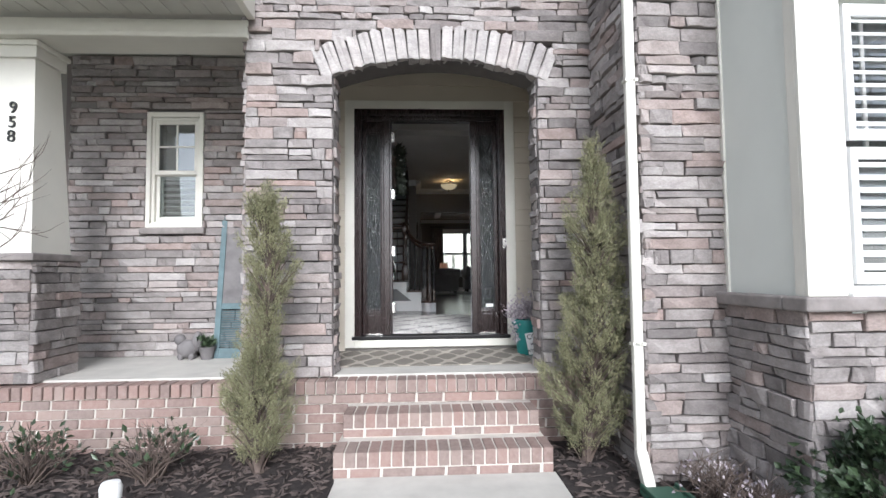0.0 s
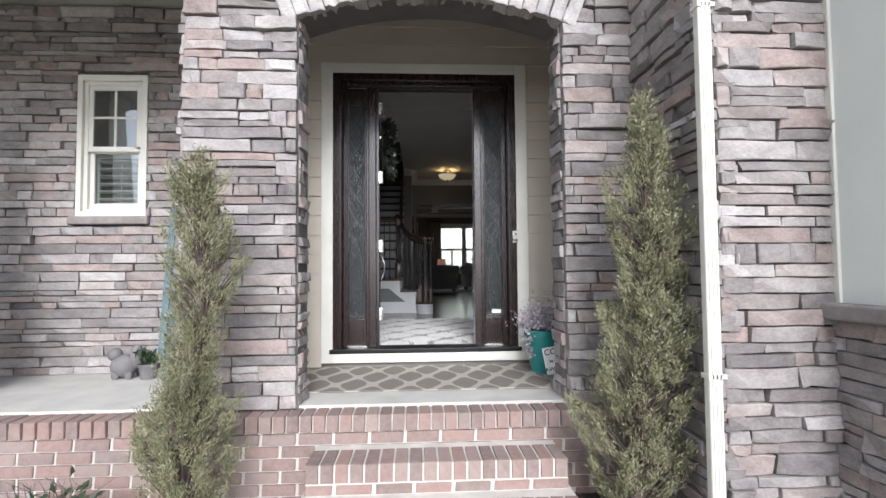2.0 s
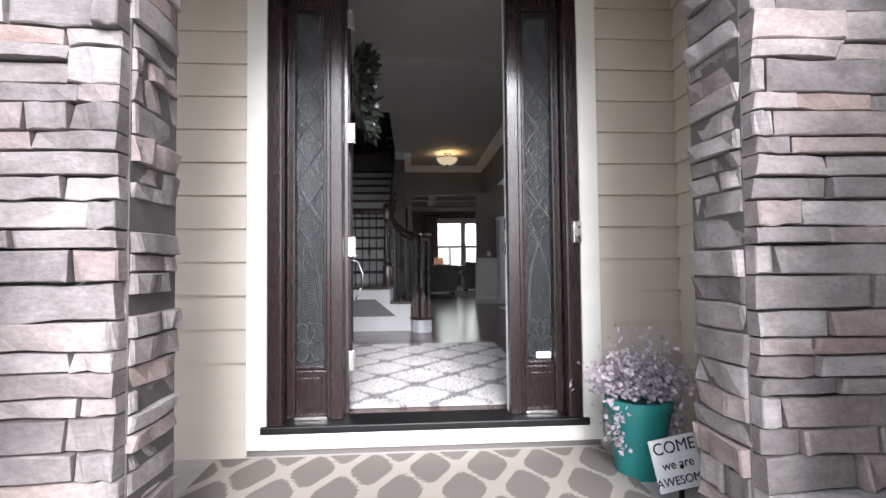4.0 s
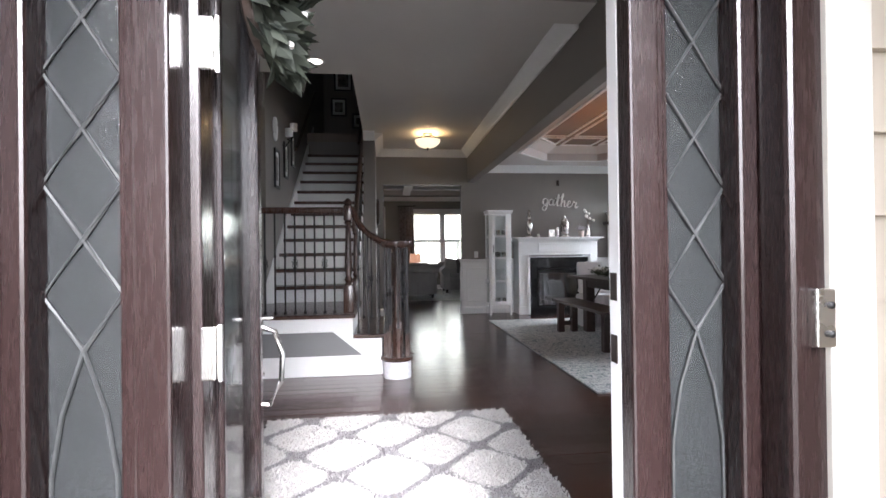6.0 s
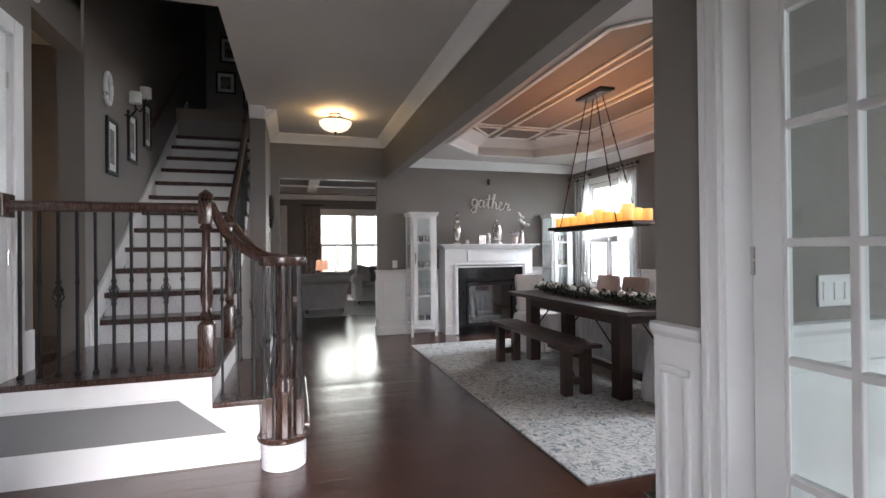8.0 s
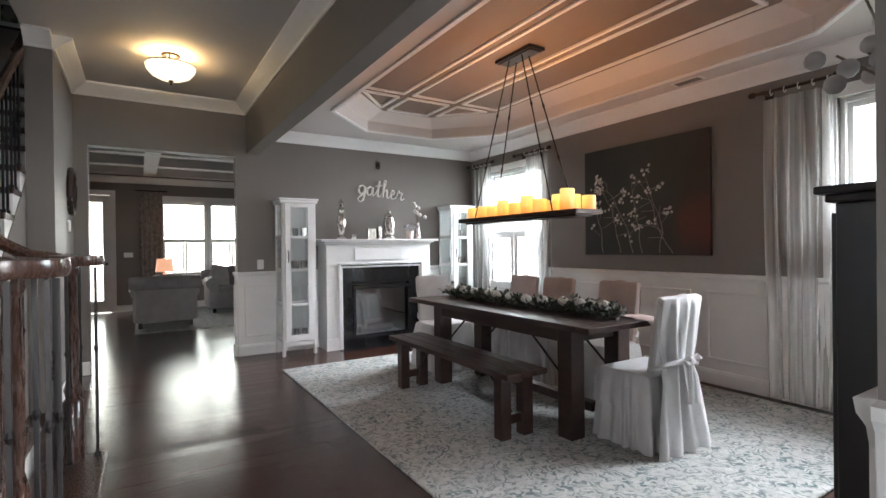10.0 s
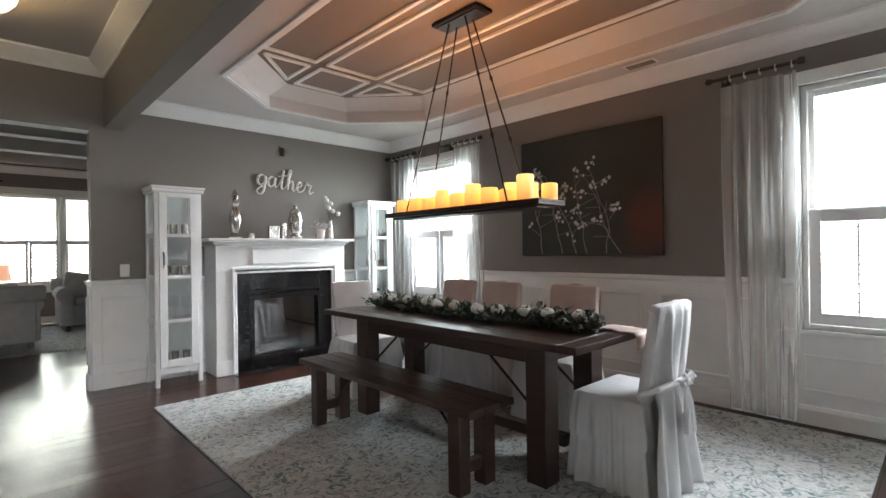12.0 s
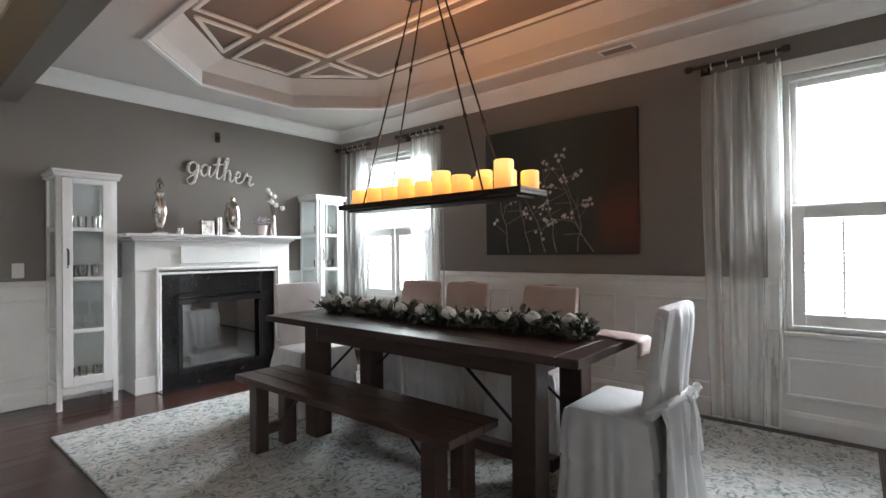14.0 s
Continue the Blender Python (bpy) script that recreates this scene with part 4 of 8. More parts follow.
            sweep(bm, [(cx + q * 0.001, y, 0.52), (cx + q * 0.024, y, 0.46), (cx + q * 0.001, y, 0.40)], 0.004, 5)
        part("lead_came", bm, "came", g)
    for z in (0.30, 0.92, 1.55, 2.19):
        h = part("hinge", B((-0.462, -0.396, 0.128, 0.136, z - 0.055, z + 0.055), bev=0.004), "chrome", ob, "brushed nickel hinge")
        part("knuckle", sweep(bmesh.new(), [(-0.392, 0.142, z - 0.058), (-0.392, 0.142, z + 0.058)], 0.008, 8), "chrome", h)
    part("bell_box", B((0.772, 0.815, -0.052, -0.028, 0.925, 1.04), bev=0.004), "chrome", ob, "nickel doorbell box")
    for z in (0.952, 1.008):
        part("button", lathe(bmesh.new(), [(0.007, 0), (0.007, 0.006), (0.003, 0.009)], (0, 0, 0), 10), "black", ob).matrix_world = pose(0.80, -0.052, z, 90)
    part("inner_jamb", B((0.44, 0.50, 0.0855, 0.131, 0.018, 2.385), bev=0.002), "white", ob, "white painted inner jamb")
    for z in (0.905, 1.04):
        part("strike_plate", B((0.4375, 0.4398, 0.095, 0.122, z - 0.030, z + 0.030)), "bronze", ob)
    part("warning_label", B((0.60, 0.68, 0.094, 0.1035, 0.30, 0.335)), "sign", ob, "small white security sticker")
    solid("trim_door", "trim", [(-0.912, -0.811, -0.045, -0.012, -0.10, 2.54), (0.811, 0.912, -0.045, -0.012, -0.10, 2.54), (-0.811, 0.811, -0.045, -0.012, 2.452, 2.54), (-0.811, 0.811, -0.05, -0.012, -0.10, -0.022)], "cream casing round the entry door", "trim", 0.004)
    solid("trim_door_inside", "white", [(-0.93, -0.838, 0.14, 0.16, 0, 2.56), (0.838, 0.93, 0.14, 0.16, 0, 2.56), (-0.838, 0.838, 0.14, 0.16, 2.47, 2.56)], "white inner casing of the entry door", "trim", 0.004)


front_door_frame()


def entry_door():
    """Slab standing open against the left; local x runs from the hinge to the latch, y is the outer face's side."""
    ob = thing("door_1", (0, 0, 0), "open dark mahogany door with an oval-cornered glass light", "door", kind="structure")
    W, t = 0.84, 0.045
    part("stile", B((0, 0.13, 0, t, 0.02, 2.37), bev=0.004), "door", ob)
    part("stile", B((W - 0.13, W, 0, t, 0.02, 2.37), bev=0.004), "door", ob)
    part("rail", B((0.13, W - 0.13, 0, t, 0.02, 0.28), (0.13, W - 0.13, 0, t, 2.22, 2.37), bev=0.004), "door", ob)
    part("bead", B((0.13, 0.155, -0.012, t + 0.012, 0.28, 2.22), (W - 0.155, W - 0.13, -0.012, t + 0.012, 0.28, 2.22), (0.155, W - 0.155, -0.012, t + 0.012, 0.28, 0.305), (0.155, W - 0.155, -0.012, t + 0.012, 2.195, 2.22), bev=0.008), "door", ob)
    part("door_glass", B((0.15, W - 0.15, 0.018, 0.026, 0.295, 2.205)), "doorglass", ob)
    for y, s in ((0, -1), (t, 1)):
        h = part("pull_handle", sweep(bmesh.new(), [(W - 0.065, y, 0.86), (W - 0.065, y + s * 0.05, 0.84), (W - 0.065, y + s * 0.075, 0.76), (W - 0.065, y + s * 0.07, 0.66), (W - 0.065, y + s * 0.03, 0.58), (W - 0.065, y, 0.585)], 0.010, 8), "chrome", ob, "curved nickel pull handle", True)
        part("lock_plate", B((W - 0.095, W - 0.035, min(y, y + s * 0.008), max(y, y + s * 0.008), 0.84, 1.10), bev=0.003), "chrome", ob)
        part("thumb_latch", B((W - 0.085, W - 0.045, min(y, y + s * 0.045), max(y, y + s * 0.045), 0.885, 0.895), bev=0.003), "chrome", h)
    ob.matrix_world = pose(-0.42, 0.128, 0, 0, 0, 96)
    return ob


entry_door()


def leaf_cluster(name, mat, n, place, size, parent=None, flat=0.35, tip=0.25):
    """Many small pointed folded leaves; place(k) gives a point and an outward direction."""
    vs, fs = [], []
    for k in range(n):
        p, d = place(k)
        d = Vector(d).normalized()
        d = (d + Vector((rng.gauss(0, flat), rng.gauss(0, flat), rng.gauss(0, flat)))).normalized()
        a = d.orthogonal().normalized()
        a.rotate(Matrix.Rotation(rng.random() * 6.3, 3, d))
        L = size[0] * rng.uniform(0.65, 1.3)
        w = size[1] * rng.uniform(0.7, 1.2)
        c = d.cross(a) * w * 0.35
        p = Vector(p)
        i = len(vs)
        vs += [p, p + d * L * 0.5 + a * w + c, p + d * L, p + d * L * 0.5 - a * w + c, p + d * L * 0.55]
        fs += [(i, i + 1, i + 4), (i + 1, i + 2, i + 4), (i, i + 4, i + 3), (i + 4, i + 2, i + 3)]
    return raw(name, [tuple(v) for v in vs], fs, mat, parent)


def wreath():
    ob = thing("wreath", (-0.40, 0.56, 1.93), "leafy green wreath with cream berries hung on the open door", "wreath")
    c = Vector((-0.425, 0.56, 1.92))
    ring = lambda k: (c + Vector((0.02 + rng.random() * 0.06, 0.20 * math.cos(k * 0.37) + rng.gauss(0, 0.03), 0.20 * math.sin(k * 0.37) + rng.gauss(0, 0.03))), (0.8, math.cos(k * 0.37 + 0.8), math.sin(k * 0.37 + 0.8)))
    part("hoop", sweep(bmesh.new(), [c + Vector((0.02, 0.2 * math.cos(a * 0.314), 0.2 * math.sin(a * 0.314))) for a in range(21)], 0.02, 6), "bark", ob)
    leaf_cluster("leaves", "wreath", 260, ring, (0.10, 0.028), ob, 0.4)
    for k in range(22):
        p, _ = ring(k * 3.1)
        bm = bmesh.new()
        bmesh.ops.create_icosphere(bm, subdivisions=1, radius=0.014, matrix=Matrix.Translation(p + Vector((0.04, 0, 0))))
        part("berry", bm, "petal", ob, "cream berry")


wreath()


# ---------- porch things ----------
def porch_column():
    ob = thing("porch_column", (-3.37, -1.05, -0.14), "tapered cream porch column on a stacked stone pier", "column")
    bm = bmesh.new()
    vs = [bm.verts.new((-3.37 + sx * (0.215 - 0.075 * k), -1.05 + sy * (0.215 - 0.075 * k), 0.86 + 1.59 * k)) for k in (0, 1) for sx, sy in ((-1, -1), (1, -1), (1, 1), (-1, 1))]
    for f in ((3, 2, 1, 0), (4, 5, 6, 7), (0, 1, 5, 4), (1, 2, 6, 5), (2, 3, 7, 6), (3, 0, 4, 7)):
        bm.faces.new([vs[i] for i in f])
    part("shaft", bm, "trim", ob)
    part("capital", B((-3.54, -3.2, -1.22, -0.88, 2.45, 2.59), (-3.56, -3.18, -1.24, -0.86, 2.545, 2.589), bev=0.006), "trim", ob)
    part("cap_stone", B((-3.70, -3.06, -1.37, -0.75, 0.80, 0.86), bev=0.012), "slate", ob)
    part("pier_core", B((-3.60, -3.13, -1.27, -0.82, -0.14, 0.80)), "mortar", ob)
    for i, ch in enumerate("958"):
        cu = bpy.data.curves.new("digit", "FONT")
        cu.body, cu.size, cu.extrude = ch, 0.135, 0.006
        tmp = new("tmp", cu)
        me = bpy.data.meshes.new_from_object(tmp.evaluated_get(bpy.context.evaluated_depsgraph_get()))
        bpy.data.objects.remove(tmp)
        me.materials.append(M["letter"])
        z = 1.99 - i * 0.118
        d = new("digit", me)
        d.parent = ob
        d.matrix_parent_inverse = ob.matrix_world.inverted()
        d.matrix_world = pose(-3.40, -1.05 - (0.215 - 0.075 * (z + 0.06 - 0.86) / 1.59) - 0.008, z, 92.7)
    return ob


porch_col = porch_column()


def downspout():
    ob = thing("downspout", (1.30, -2.15, -0.6), "cream corrugated downspout on the stone corner", "downspout")
    bm = B((1.222, 1.286, -2.185, -2.135, -0.50, 4.6), bev=0.010)
    for k in range(3):
        box(bm, 1.233 + 0.018 * k, 1.240 + 0.018 * k, -2.190, -2.185, -0.45, 4.6)
    part("pipe", bm, "trim", ob)
    b2 = box(bmesh.new(), -0.035, 0.035, -0.032, 0.032, 0, 0.22, 0.01)
    bmesh.ops.transform(b2, matrix=pose(1.254, -2.16, -0.46, 150), verts=b2.verts)
    part("elbow", b2, "trim", ob)
    for z in (0.2, 1.9):
        part("strap", B((1.216, 1.30, -2.190, -2.13, z, z + 0.02)), "trim", ob)


downspout()
sb = thing("splash_block", (1.28, -2.45, -0.66), "dark green plastic drain cover beside the downspout", "drain cover")
part("body", B((1.17, 1.40, -2.62, -2.30, -0.66, -0.61), bev=0.02), "green", sb)
part("rim", B((1.17, 1.19, -2.60, -2.32, -0.61, -0.585), bev=0.006), "green", sb)
part("rim", B((1.38, 1.40, -2.60, -2.32, -0.61, -0.585), bev=0.006), "green", sb)
ml = thing("path_light", (-1.79, -2.45, -0.66), "white plastic garden stake light in the mulch", "garden light")
part("cap", lathe(bmesh.new(), [(0.052, 0.14), (0.055, 0.20), (0.045, 0.225), (0.01, 0.23)], (-1.79, -2.45, -0.66), 14), "sign", ml, smooth=True)
part("stake", lathe(bmesh.new(), [(0.02, 0), (0.02, 0.14)], (-1.79, -2.45, -0.66), 10), "sign", ml)


WAISTED = ((0, 0.45), (0.06, 0.85), (0.15, 1.0), (0.27, 0.80), (0.35, 0.48), (0.43, 0.30), (0.50, 0.40), (0.62, 0.60), (0.75, 0.52), (0.88, 0.44), (0.95, 0.28), (1.0, 0.08))
TAPERED = ((0, 0.70), (0.10, 0.98), (0.30, 1.0), (0.40, 0.90), (0.46, 0.62), (0.58, 0.62), (0.70, 0.60), (0.80, 0.48), (0.90, 0.26), (1.0, 0.05))


def conifer(at, h, rad, seed, lean, n, prof):
    """Slim upright juniper: trunk, limbs, and many short feathery sprays."""
    r = random.Random(seed)
    x, y, z = at
    ob = thing("juniper", at, "slim green upright juniper with bare browned patches in the mulch", "shrub", "entry junipers")
    axis = lambda f: Vector((x + lean[0] * f + 0.03 * math.sin(f * 7 + seed), y + lean[1] * f + 0.03 * math.cos(f * 6 + seed), z + h * f))
    part("trunk", sweep(bmesh.new(), [axis(k / 8) for k in range(9)], [0.035 * (1 - 0.9 * k / 8) + 0.003 for k in range(9)], 7), "bark", ob)
    def width(f):
        for (f0, w0), (f1, w1) in zip(prof, prof[1:]):
            if f <= f1:
                return rad * (w0 + (w1 - w0) * (f - f0) / (f1 - f0))
        return 0.02
    vs, fs = [], []
    limbs = bmesh.new()
    heads = []
    while len(heads) < n // 34:
        f = r.random()
        a = r.random() * 6.283
        if r.random() > 0.25 + width(f) / rad:
            continue
        lump = 0.80 + 0.85 * noise.noise(Vector((math.cos(a) * 1.9, math.sin(a) * 1.9, f * 9 + seed)))
        c = axis(f)
        R = max(0.015, width(f) * lump * (1 - 0.55 * r.random() ** 2.2))
        tip = c + Vector((math.cos(a) * R, math.sin(a) * R, 0.05 + 0.08 * r.random() + (0.5 * R if f < 0.9 else 0)))
        heads.append((c, tip, a))
        if len(heads) % 2 == 0:
            sweep(limbs, [c - Vector((0, 0, 0.08)), (c + tip) / 2 - Vector((0, 0, 0.02)), tip], [0.006, 0.004, 0.0015], 4, False)
    tagged(part("limb", limbs, "bark", ob), kind="stuff")
    for c, tip, a in heads:
        out = Vector((math.cos(a) * 0.45, math.sin(a) * 0.45, 0.8)).normalized()
        stem = r.uniform(0.07, 0.13)
        for j in range(50):
            s = r.random()
            p = tip + out * stem * (s - 0.6) + Vector((r.gauss(0, 0.013), r.gauss(0, 0.013), r.gauss(0, 0.013)))
            d = (out + Vector((r.gauss(0, 0.55), r.gauss(0, 0.55), r.gauss(0, 0.4)))).normalized()
            L, w = r.uniform(0.014, 0.034), r.uniform(0.0018, 0.0036)
            e = d.orthogonal().normalized()
            e.rotate(Matrix.Rotation(r.random() * 6.3, 3, d))
            g = d.cross(e)
            i = len(vs)
            vs += [tuple(q) for q in (p, p + d * L * 0.45 + e * w, p + d * L * 0.45 - e * w * 0.5 + g * w * 0.87, p + d * L * 0.45 - e * w * 0.5 - g * w * 0.87, p + d * L)]
            fs += [(i, i + 2, i + 1), (i, i + 3, i + 2), (i, i + 1, i + 3), (i + 1, i + 2, i + 4), (i + 2, i + 3, i + 4), (i + 3, i + 1, i + 4)]
    raw("crown", vs, fs, "conifer", ob)
    return ob


conifer((-1.22, -1.78, -0.66), 1.88, 0.31, 3, (0.03, 0.02), 22000, WAISTED)
conifer((1.06, -1.80, -0.66), 2.15, 0.29, 11, (0.07, -0.06), 26000, TAPERED)


def bush(at, r, h, n, mat, leaf, seed, label, bare=False):
    q = random.Random(seed)
    ob = thing("bush", at, label, "shrub", "low shrubs")
    x, y, z = at
    bm = bmesh.new()
    tips = []
    for k in range(46 if bare else 26):
        a, s = q.random() * 6.3, q.random() ** 0.5
        p = Vector((x + math.cos(a) * r * s, y + math.sin(a) * r * s, z + h * (1 - 0.45 * s * s) * q.uniform(0.6, 1.0)))
        mid = Vector((x, y, z)).lerp(p, 0.5) + Vector((q.gauss(0, 0.03), q.gauss(0, 0.03), 0.03))
        sweep(bm, [(x + q.gauss(0, 0.03), y + q.gauss(0, 0.03), z), mid, p], [0.006, 0.004, 0.0015], 5, False)
        tips.append((mid, p))
        if bare:
            for _ in range(3):
                b = mid.lerp(p, q.random())
                sweep(bm, [b, b + Vector((q.gauss(0, 0.06), q.gauss(0, 0.06), 0.07))], [0.0025, 0.001], 4, False)
    part("twig", bm, "bark", ob)
    def place(k):
        m, p = tips[k % len(tips)]
        c = m.lerp(p, q.uniform(0.4, 1.05)) + Vector((q.gauss(0, 0.03), q.gauss(0, 0.03), q.gauss(0, 0.03)))
        return c, (c - Vector((x, y, z + h * 0.3))) + Vector((0, 0, 0.1))
    leaf_cluster("leaves", mat, n, place, leaf, ob, 0.5)


bush((-2.62, -1.92, -0.66), 0.30, 0.42, 130, "shrub", (0.055, 0.016), 5, "sparse evergreen shrub with bare twigs in dark mulch", True)
bush((-1.88, -1.90, -0.66), 0.28, 0.40, 110, "shrub", (0.055, 0.016), 6, "sparse evergreen shrub with bare twigs in dark mulch", True)
bush((2.12, -3.06, -0.66), 0.47, 0.78, 3400, "shrub", (0.050, 0.019), 8, "dense glossy dark green boxwood below the bay")
bush((1.55, -2.45, -0.66), 0.28, 0.26, 90, "flower", (0.03, 0.010), 9, "low dry brown twiggy shrub against the stone", True)
bush((1.62, -2.78, -0.66), 0.25, 0.24, 90, "flower", (0.03, 0.010), 12, "low dry brown twiggy shrub against the stone", True)


def bare_tree():
    q = random.Random(21)
    ob = thing("sapling", (-3.35, -2.0, -0.66), "bare leafless ornamental sapling beside the porch column", "tree")
    bm = bmesh.new()
    base = Vector((-3.35, -2.0, -0.66))
    part("trunk", sweep(bmesh.new(), [base, base + Vector((0.02, 0, 0.6)), base + Vector((0.05, 0.01, 1.1)), base + Vector((0.03, 0, 1.5))], [0.03, 0.025, 0.02, 0.014], 7), "bark", ob)
    def grow(p, d, L, r, lev):
        pts, cur = [p], p
        for _ in range(4):
            d = (d + Vector((q.gauss(0, 0.13), q.gauss(0, 0.13), 0.05 + q.gauss(0, 0.1)))).normalized()
            cur = cur + d * L / 4
            pts.append(cur)
        sweep(bm, pts, [r * (1 - 0.17 * i) for i in range(5)], 5, False)
        if lev:
            for _ in range(3):
                k = q.choice((1, 2, 3, 4))
                grow(pts[k], (d + Vector((q.gauss(0, 0.6), q.gauss(0, 0.5), q.gauss(0.1, 0.4)))).normalized(), L * 0.62, r * 0.55, lev - 1)
    for k in range(7):
        a = q.uniform(-0.7, 0.9)
        grow(base + Vector((0.03, 0, 1.0 + 0.08 * k)), Vector((math.cos(a) * 0.9, -0.2 * math.sin(k), 0.35 + 0.1 * k)).normalized(), 0.62, 0.010, 2)
    part("branch", bm, "bark", ob)


bare_tree()


def decor_shutter():
    ob = thing("decorative_shutter", (-1.95, -0.2, -0.14), "tall weathered blue arched shutter leaning on the stone wall", "shutter")
    bm = bmesh.new()
    H = 1.48
    box(bm, -0.21, -0.155, 0, 0.035, 0, H - 0.06, 0.004)
    box(bm, 0.155, 0.21, 0, 0.035, 0, H - 0.06, 0.004)
    box(bm, -0.155, 0.155, 0, 0.035, 0, 0.10, 0.004)
    box(bm, -0.155, 0.155, 0, 0.035, 0.48, 0.54, 0.004)
    sweep(bm, [(-0.185, 0.018, H - 0.07), (-0.12, 0.018, H - 0.02), (0, 0.018, H), (0.12, 0.018, H - 0.02), (0.185, 0.018, H - 0.07)], 0.03, 6)
    m = pose(-1.95, -0.30, -0.14, -8)
    bmesh.ops.transform(bm, matrix=m, verts=bm.verts)
    part("frame", bm, "blue", ob)
    for k in range(16):
        b2 = box(bmesh.new(), -0.155, 0.155, 0.008, 0.026, 0.115 + k * 0.0225, 0.126 + k * 0.0225)
        bmesh.ops.transform(b2, matrix=m, verts=b2.verts)
        part("slat", b2, "blue", ob)
    b2 = box(bmesh.new(), -0.155, 0.155, 0.012, 0.022, 0.54, H - 0.06)
    bmesh.ops.transform(b2, matrix=m, verts=b2.verts)
    part("panel", b2, "clay", ob)


decor_shutter()


def pot_plant(at, r, h, n, label, mat_pot="clay"):
    ob = thing("potted_plant", at, label, "plant pot")
    part("pot", lathe(bmesh.new(), [(r * 0.72, 0), (r, h * 0.9), (r * 1.08, h * 0.9), (r * 1.08, h), (r * 0.9, h), (r * 0.85, h * 0.85)], at, 18), mat_pot, ob, smooth=True)
    c = Vector(at) + Vector((0, 0, h))
    leaf_cluster("leaves", "shrub", n, lambda k: (c + Vector((rng.gauss(0, r * 0.5), rng.gauss(0, r * 0.5), abs(rng.gauss(0, r * 0.5)))), (rng.gauss(0, 0.6), rng.gauss(0, 0.6), 1)), (0.07, 0.02), ob)


pot_plant((-2.20, -0.32, -0.14), 0.075, 0.12, 60, "small plant in a grey pot on the porch")


def squirrel():
    bm = bmesh.new()
    c = Vector((-2.40, -0.30, -0.14))
    for p, s in (((0, 0, 0.10), (0.10, 0.07, 0.09)), ((-0.07, 0, 0.19), (0.055, 0.05, 0.055)), ((0.10, 0, 0.17), (0.05, 0.045, 0.10)), ((-0.06, 0.03, 0.03), (0.03, 0.02, 0.04)), ((0.05, 0.03, 0.03), (0.03, 0.02, 0.04)), ((-0.05, -0.03, 0.03), (0.03, 0.02, 0.04)), ((0.05, -0.03, 0.03), (0.03, 0.02, 0.04))):
        bmesh.ops.create_icosphere(bm, subdivisions=3, radius=1, matrix=Matrix.Translation(c + Vector(p)) @ Matrix.Diagonal((*s, 1)))
    tagged(part("garden_ornament", bm, "clay", smooth=True), "dark grey garden animal ornament on the porch", "ornament")


squirrel()


def planter():
    at = (0.95, -0.36, -0.14)
    ob = thing("planter", at, "teal planter of dried lavender flowers beside the door", "planter")
    part("pot", lathe(bmesh.new(), [(0.10, 0), (0.14, 0.30), (0.155, 0.30), (0.155, 0.345), (0.135, 0.345), (0.13, 0.30)], at, 22), "teal", ob, smooth=True)
    c = Vector(at) + Vector((0, 0, 0.37))
    leaf_cluster("flowers", "flower", 1500, lambda k: (c + Vector((rng.gauss(0, 0.095), rng.gauss(0, 0.07), abs(rng.gauss(0, 0.09)) - 0.02)), (rng.gauss(0, 0.7), rng.gauss(0, 0.7), 0.9)), (0.026, 0.011), ob, 0.6)
    leaf_cluster("trailing_sprays", "flower", 240, lambda k: (c + Vector((rng.choice((-1, 1)) * (0.11 + abs(rng.gauss(0, 0.03))), rng.gauss(0, 0.05) - 0.05, -rng.random() * 0.22)), (rng.gauss(0, 0.5), -0.3, -0.5)), (0.028, 0.011), ob, 0.5)
    ob2 = thing("doormat_sign", (0.95, -0.66, -0.14), "small white hand-lettered sign propped on the planter", "sign")
    m = pose(1.0, -0.64, -0.09, -12, -8, 4) @ Matrix.Scale(1.0, 4)
    b2 = box(bmesh.new(), -0.10, 0.10, -0.006, 0.006, 0, 0.20, 0.003)
    bmesh.ops.transform(b2, matrix=m, verts=b2.verts)
    part("board", b2, "sign", ob2)
    part("stake", B((0.992, 1.008, -0.63, -0.615, -0.14, 0.0)), "iron", ob2)
    for i, (txt, s) in enumerate((("COME", 0.066), ("we are", 0.05), ("AWESOME", 0.046))):
        cu = bpy.data.curves.new("text", "FONT")
        cu.body, cu.size, cu.extrude, cu.align_x = txt, s, 0.001, "CENTER"
        tmp = new("tmp", cu)
        me = bpy.data.meshes.new_from_object(tmp.evaluated_get(bpy.context.evaluated_depsgraph_get()))
        bpy.data.objects.remove(tmp)
        me.materials.append(M["letter"])
        d = new("lettering", me)
        d.parent = ob2
        d.matrix_parent_inverse = ob2.matrix_world.inverted()
        d.matrix_world = m @ pose(0, -0.008, 0.142 - i * 0.06, 90)


planter()
tagged(part("doormat", B((-1.05, 0.90, -0.91, -0.06, -0.137, -0.128), bev=0.004), "mat"), "taupe outdoor mat with a beige trellis pattern", "doormat")


def downlight(at, name="downlight", r=0.075):
    ob = thing(name, at, "round recessed ceiling downlight, lit", "ceiling light", "downlights")
    part("ring", lathe(bmesh.new(), [(r * 0.85, 0), (r, -0.004), (r * 1.25, -0.002), (r * 1.25, 0.0)], at, 24), "white", ob, smooth=True)
    part("lens", lathe(bmesh.new(), [(r * 0.85, -0.0035), (r * 0.85, -0.0015)], at, 24), "can", ob)


downlight((-3.05, -0.45, 2.979))
downlight((-0.69, 3.745, 2.919))
bs = thing("porch_bench", (-4.0, -0.35, -0.14), "orange-brown wooden seat with a teal cushion on the porch", "bench")
part("seat", B((-4.35, -3.76, -0.6, -0.12, 0.22, 0.27), bev=0.006), "stair", bs)
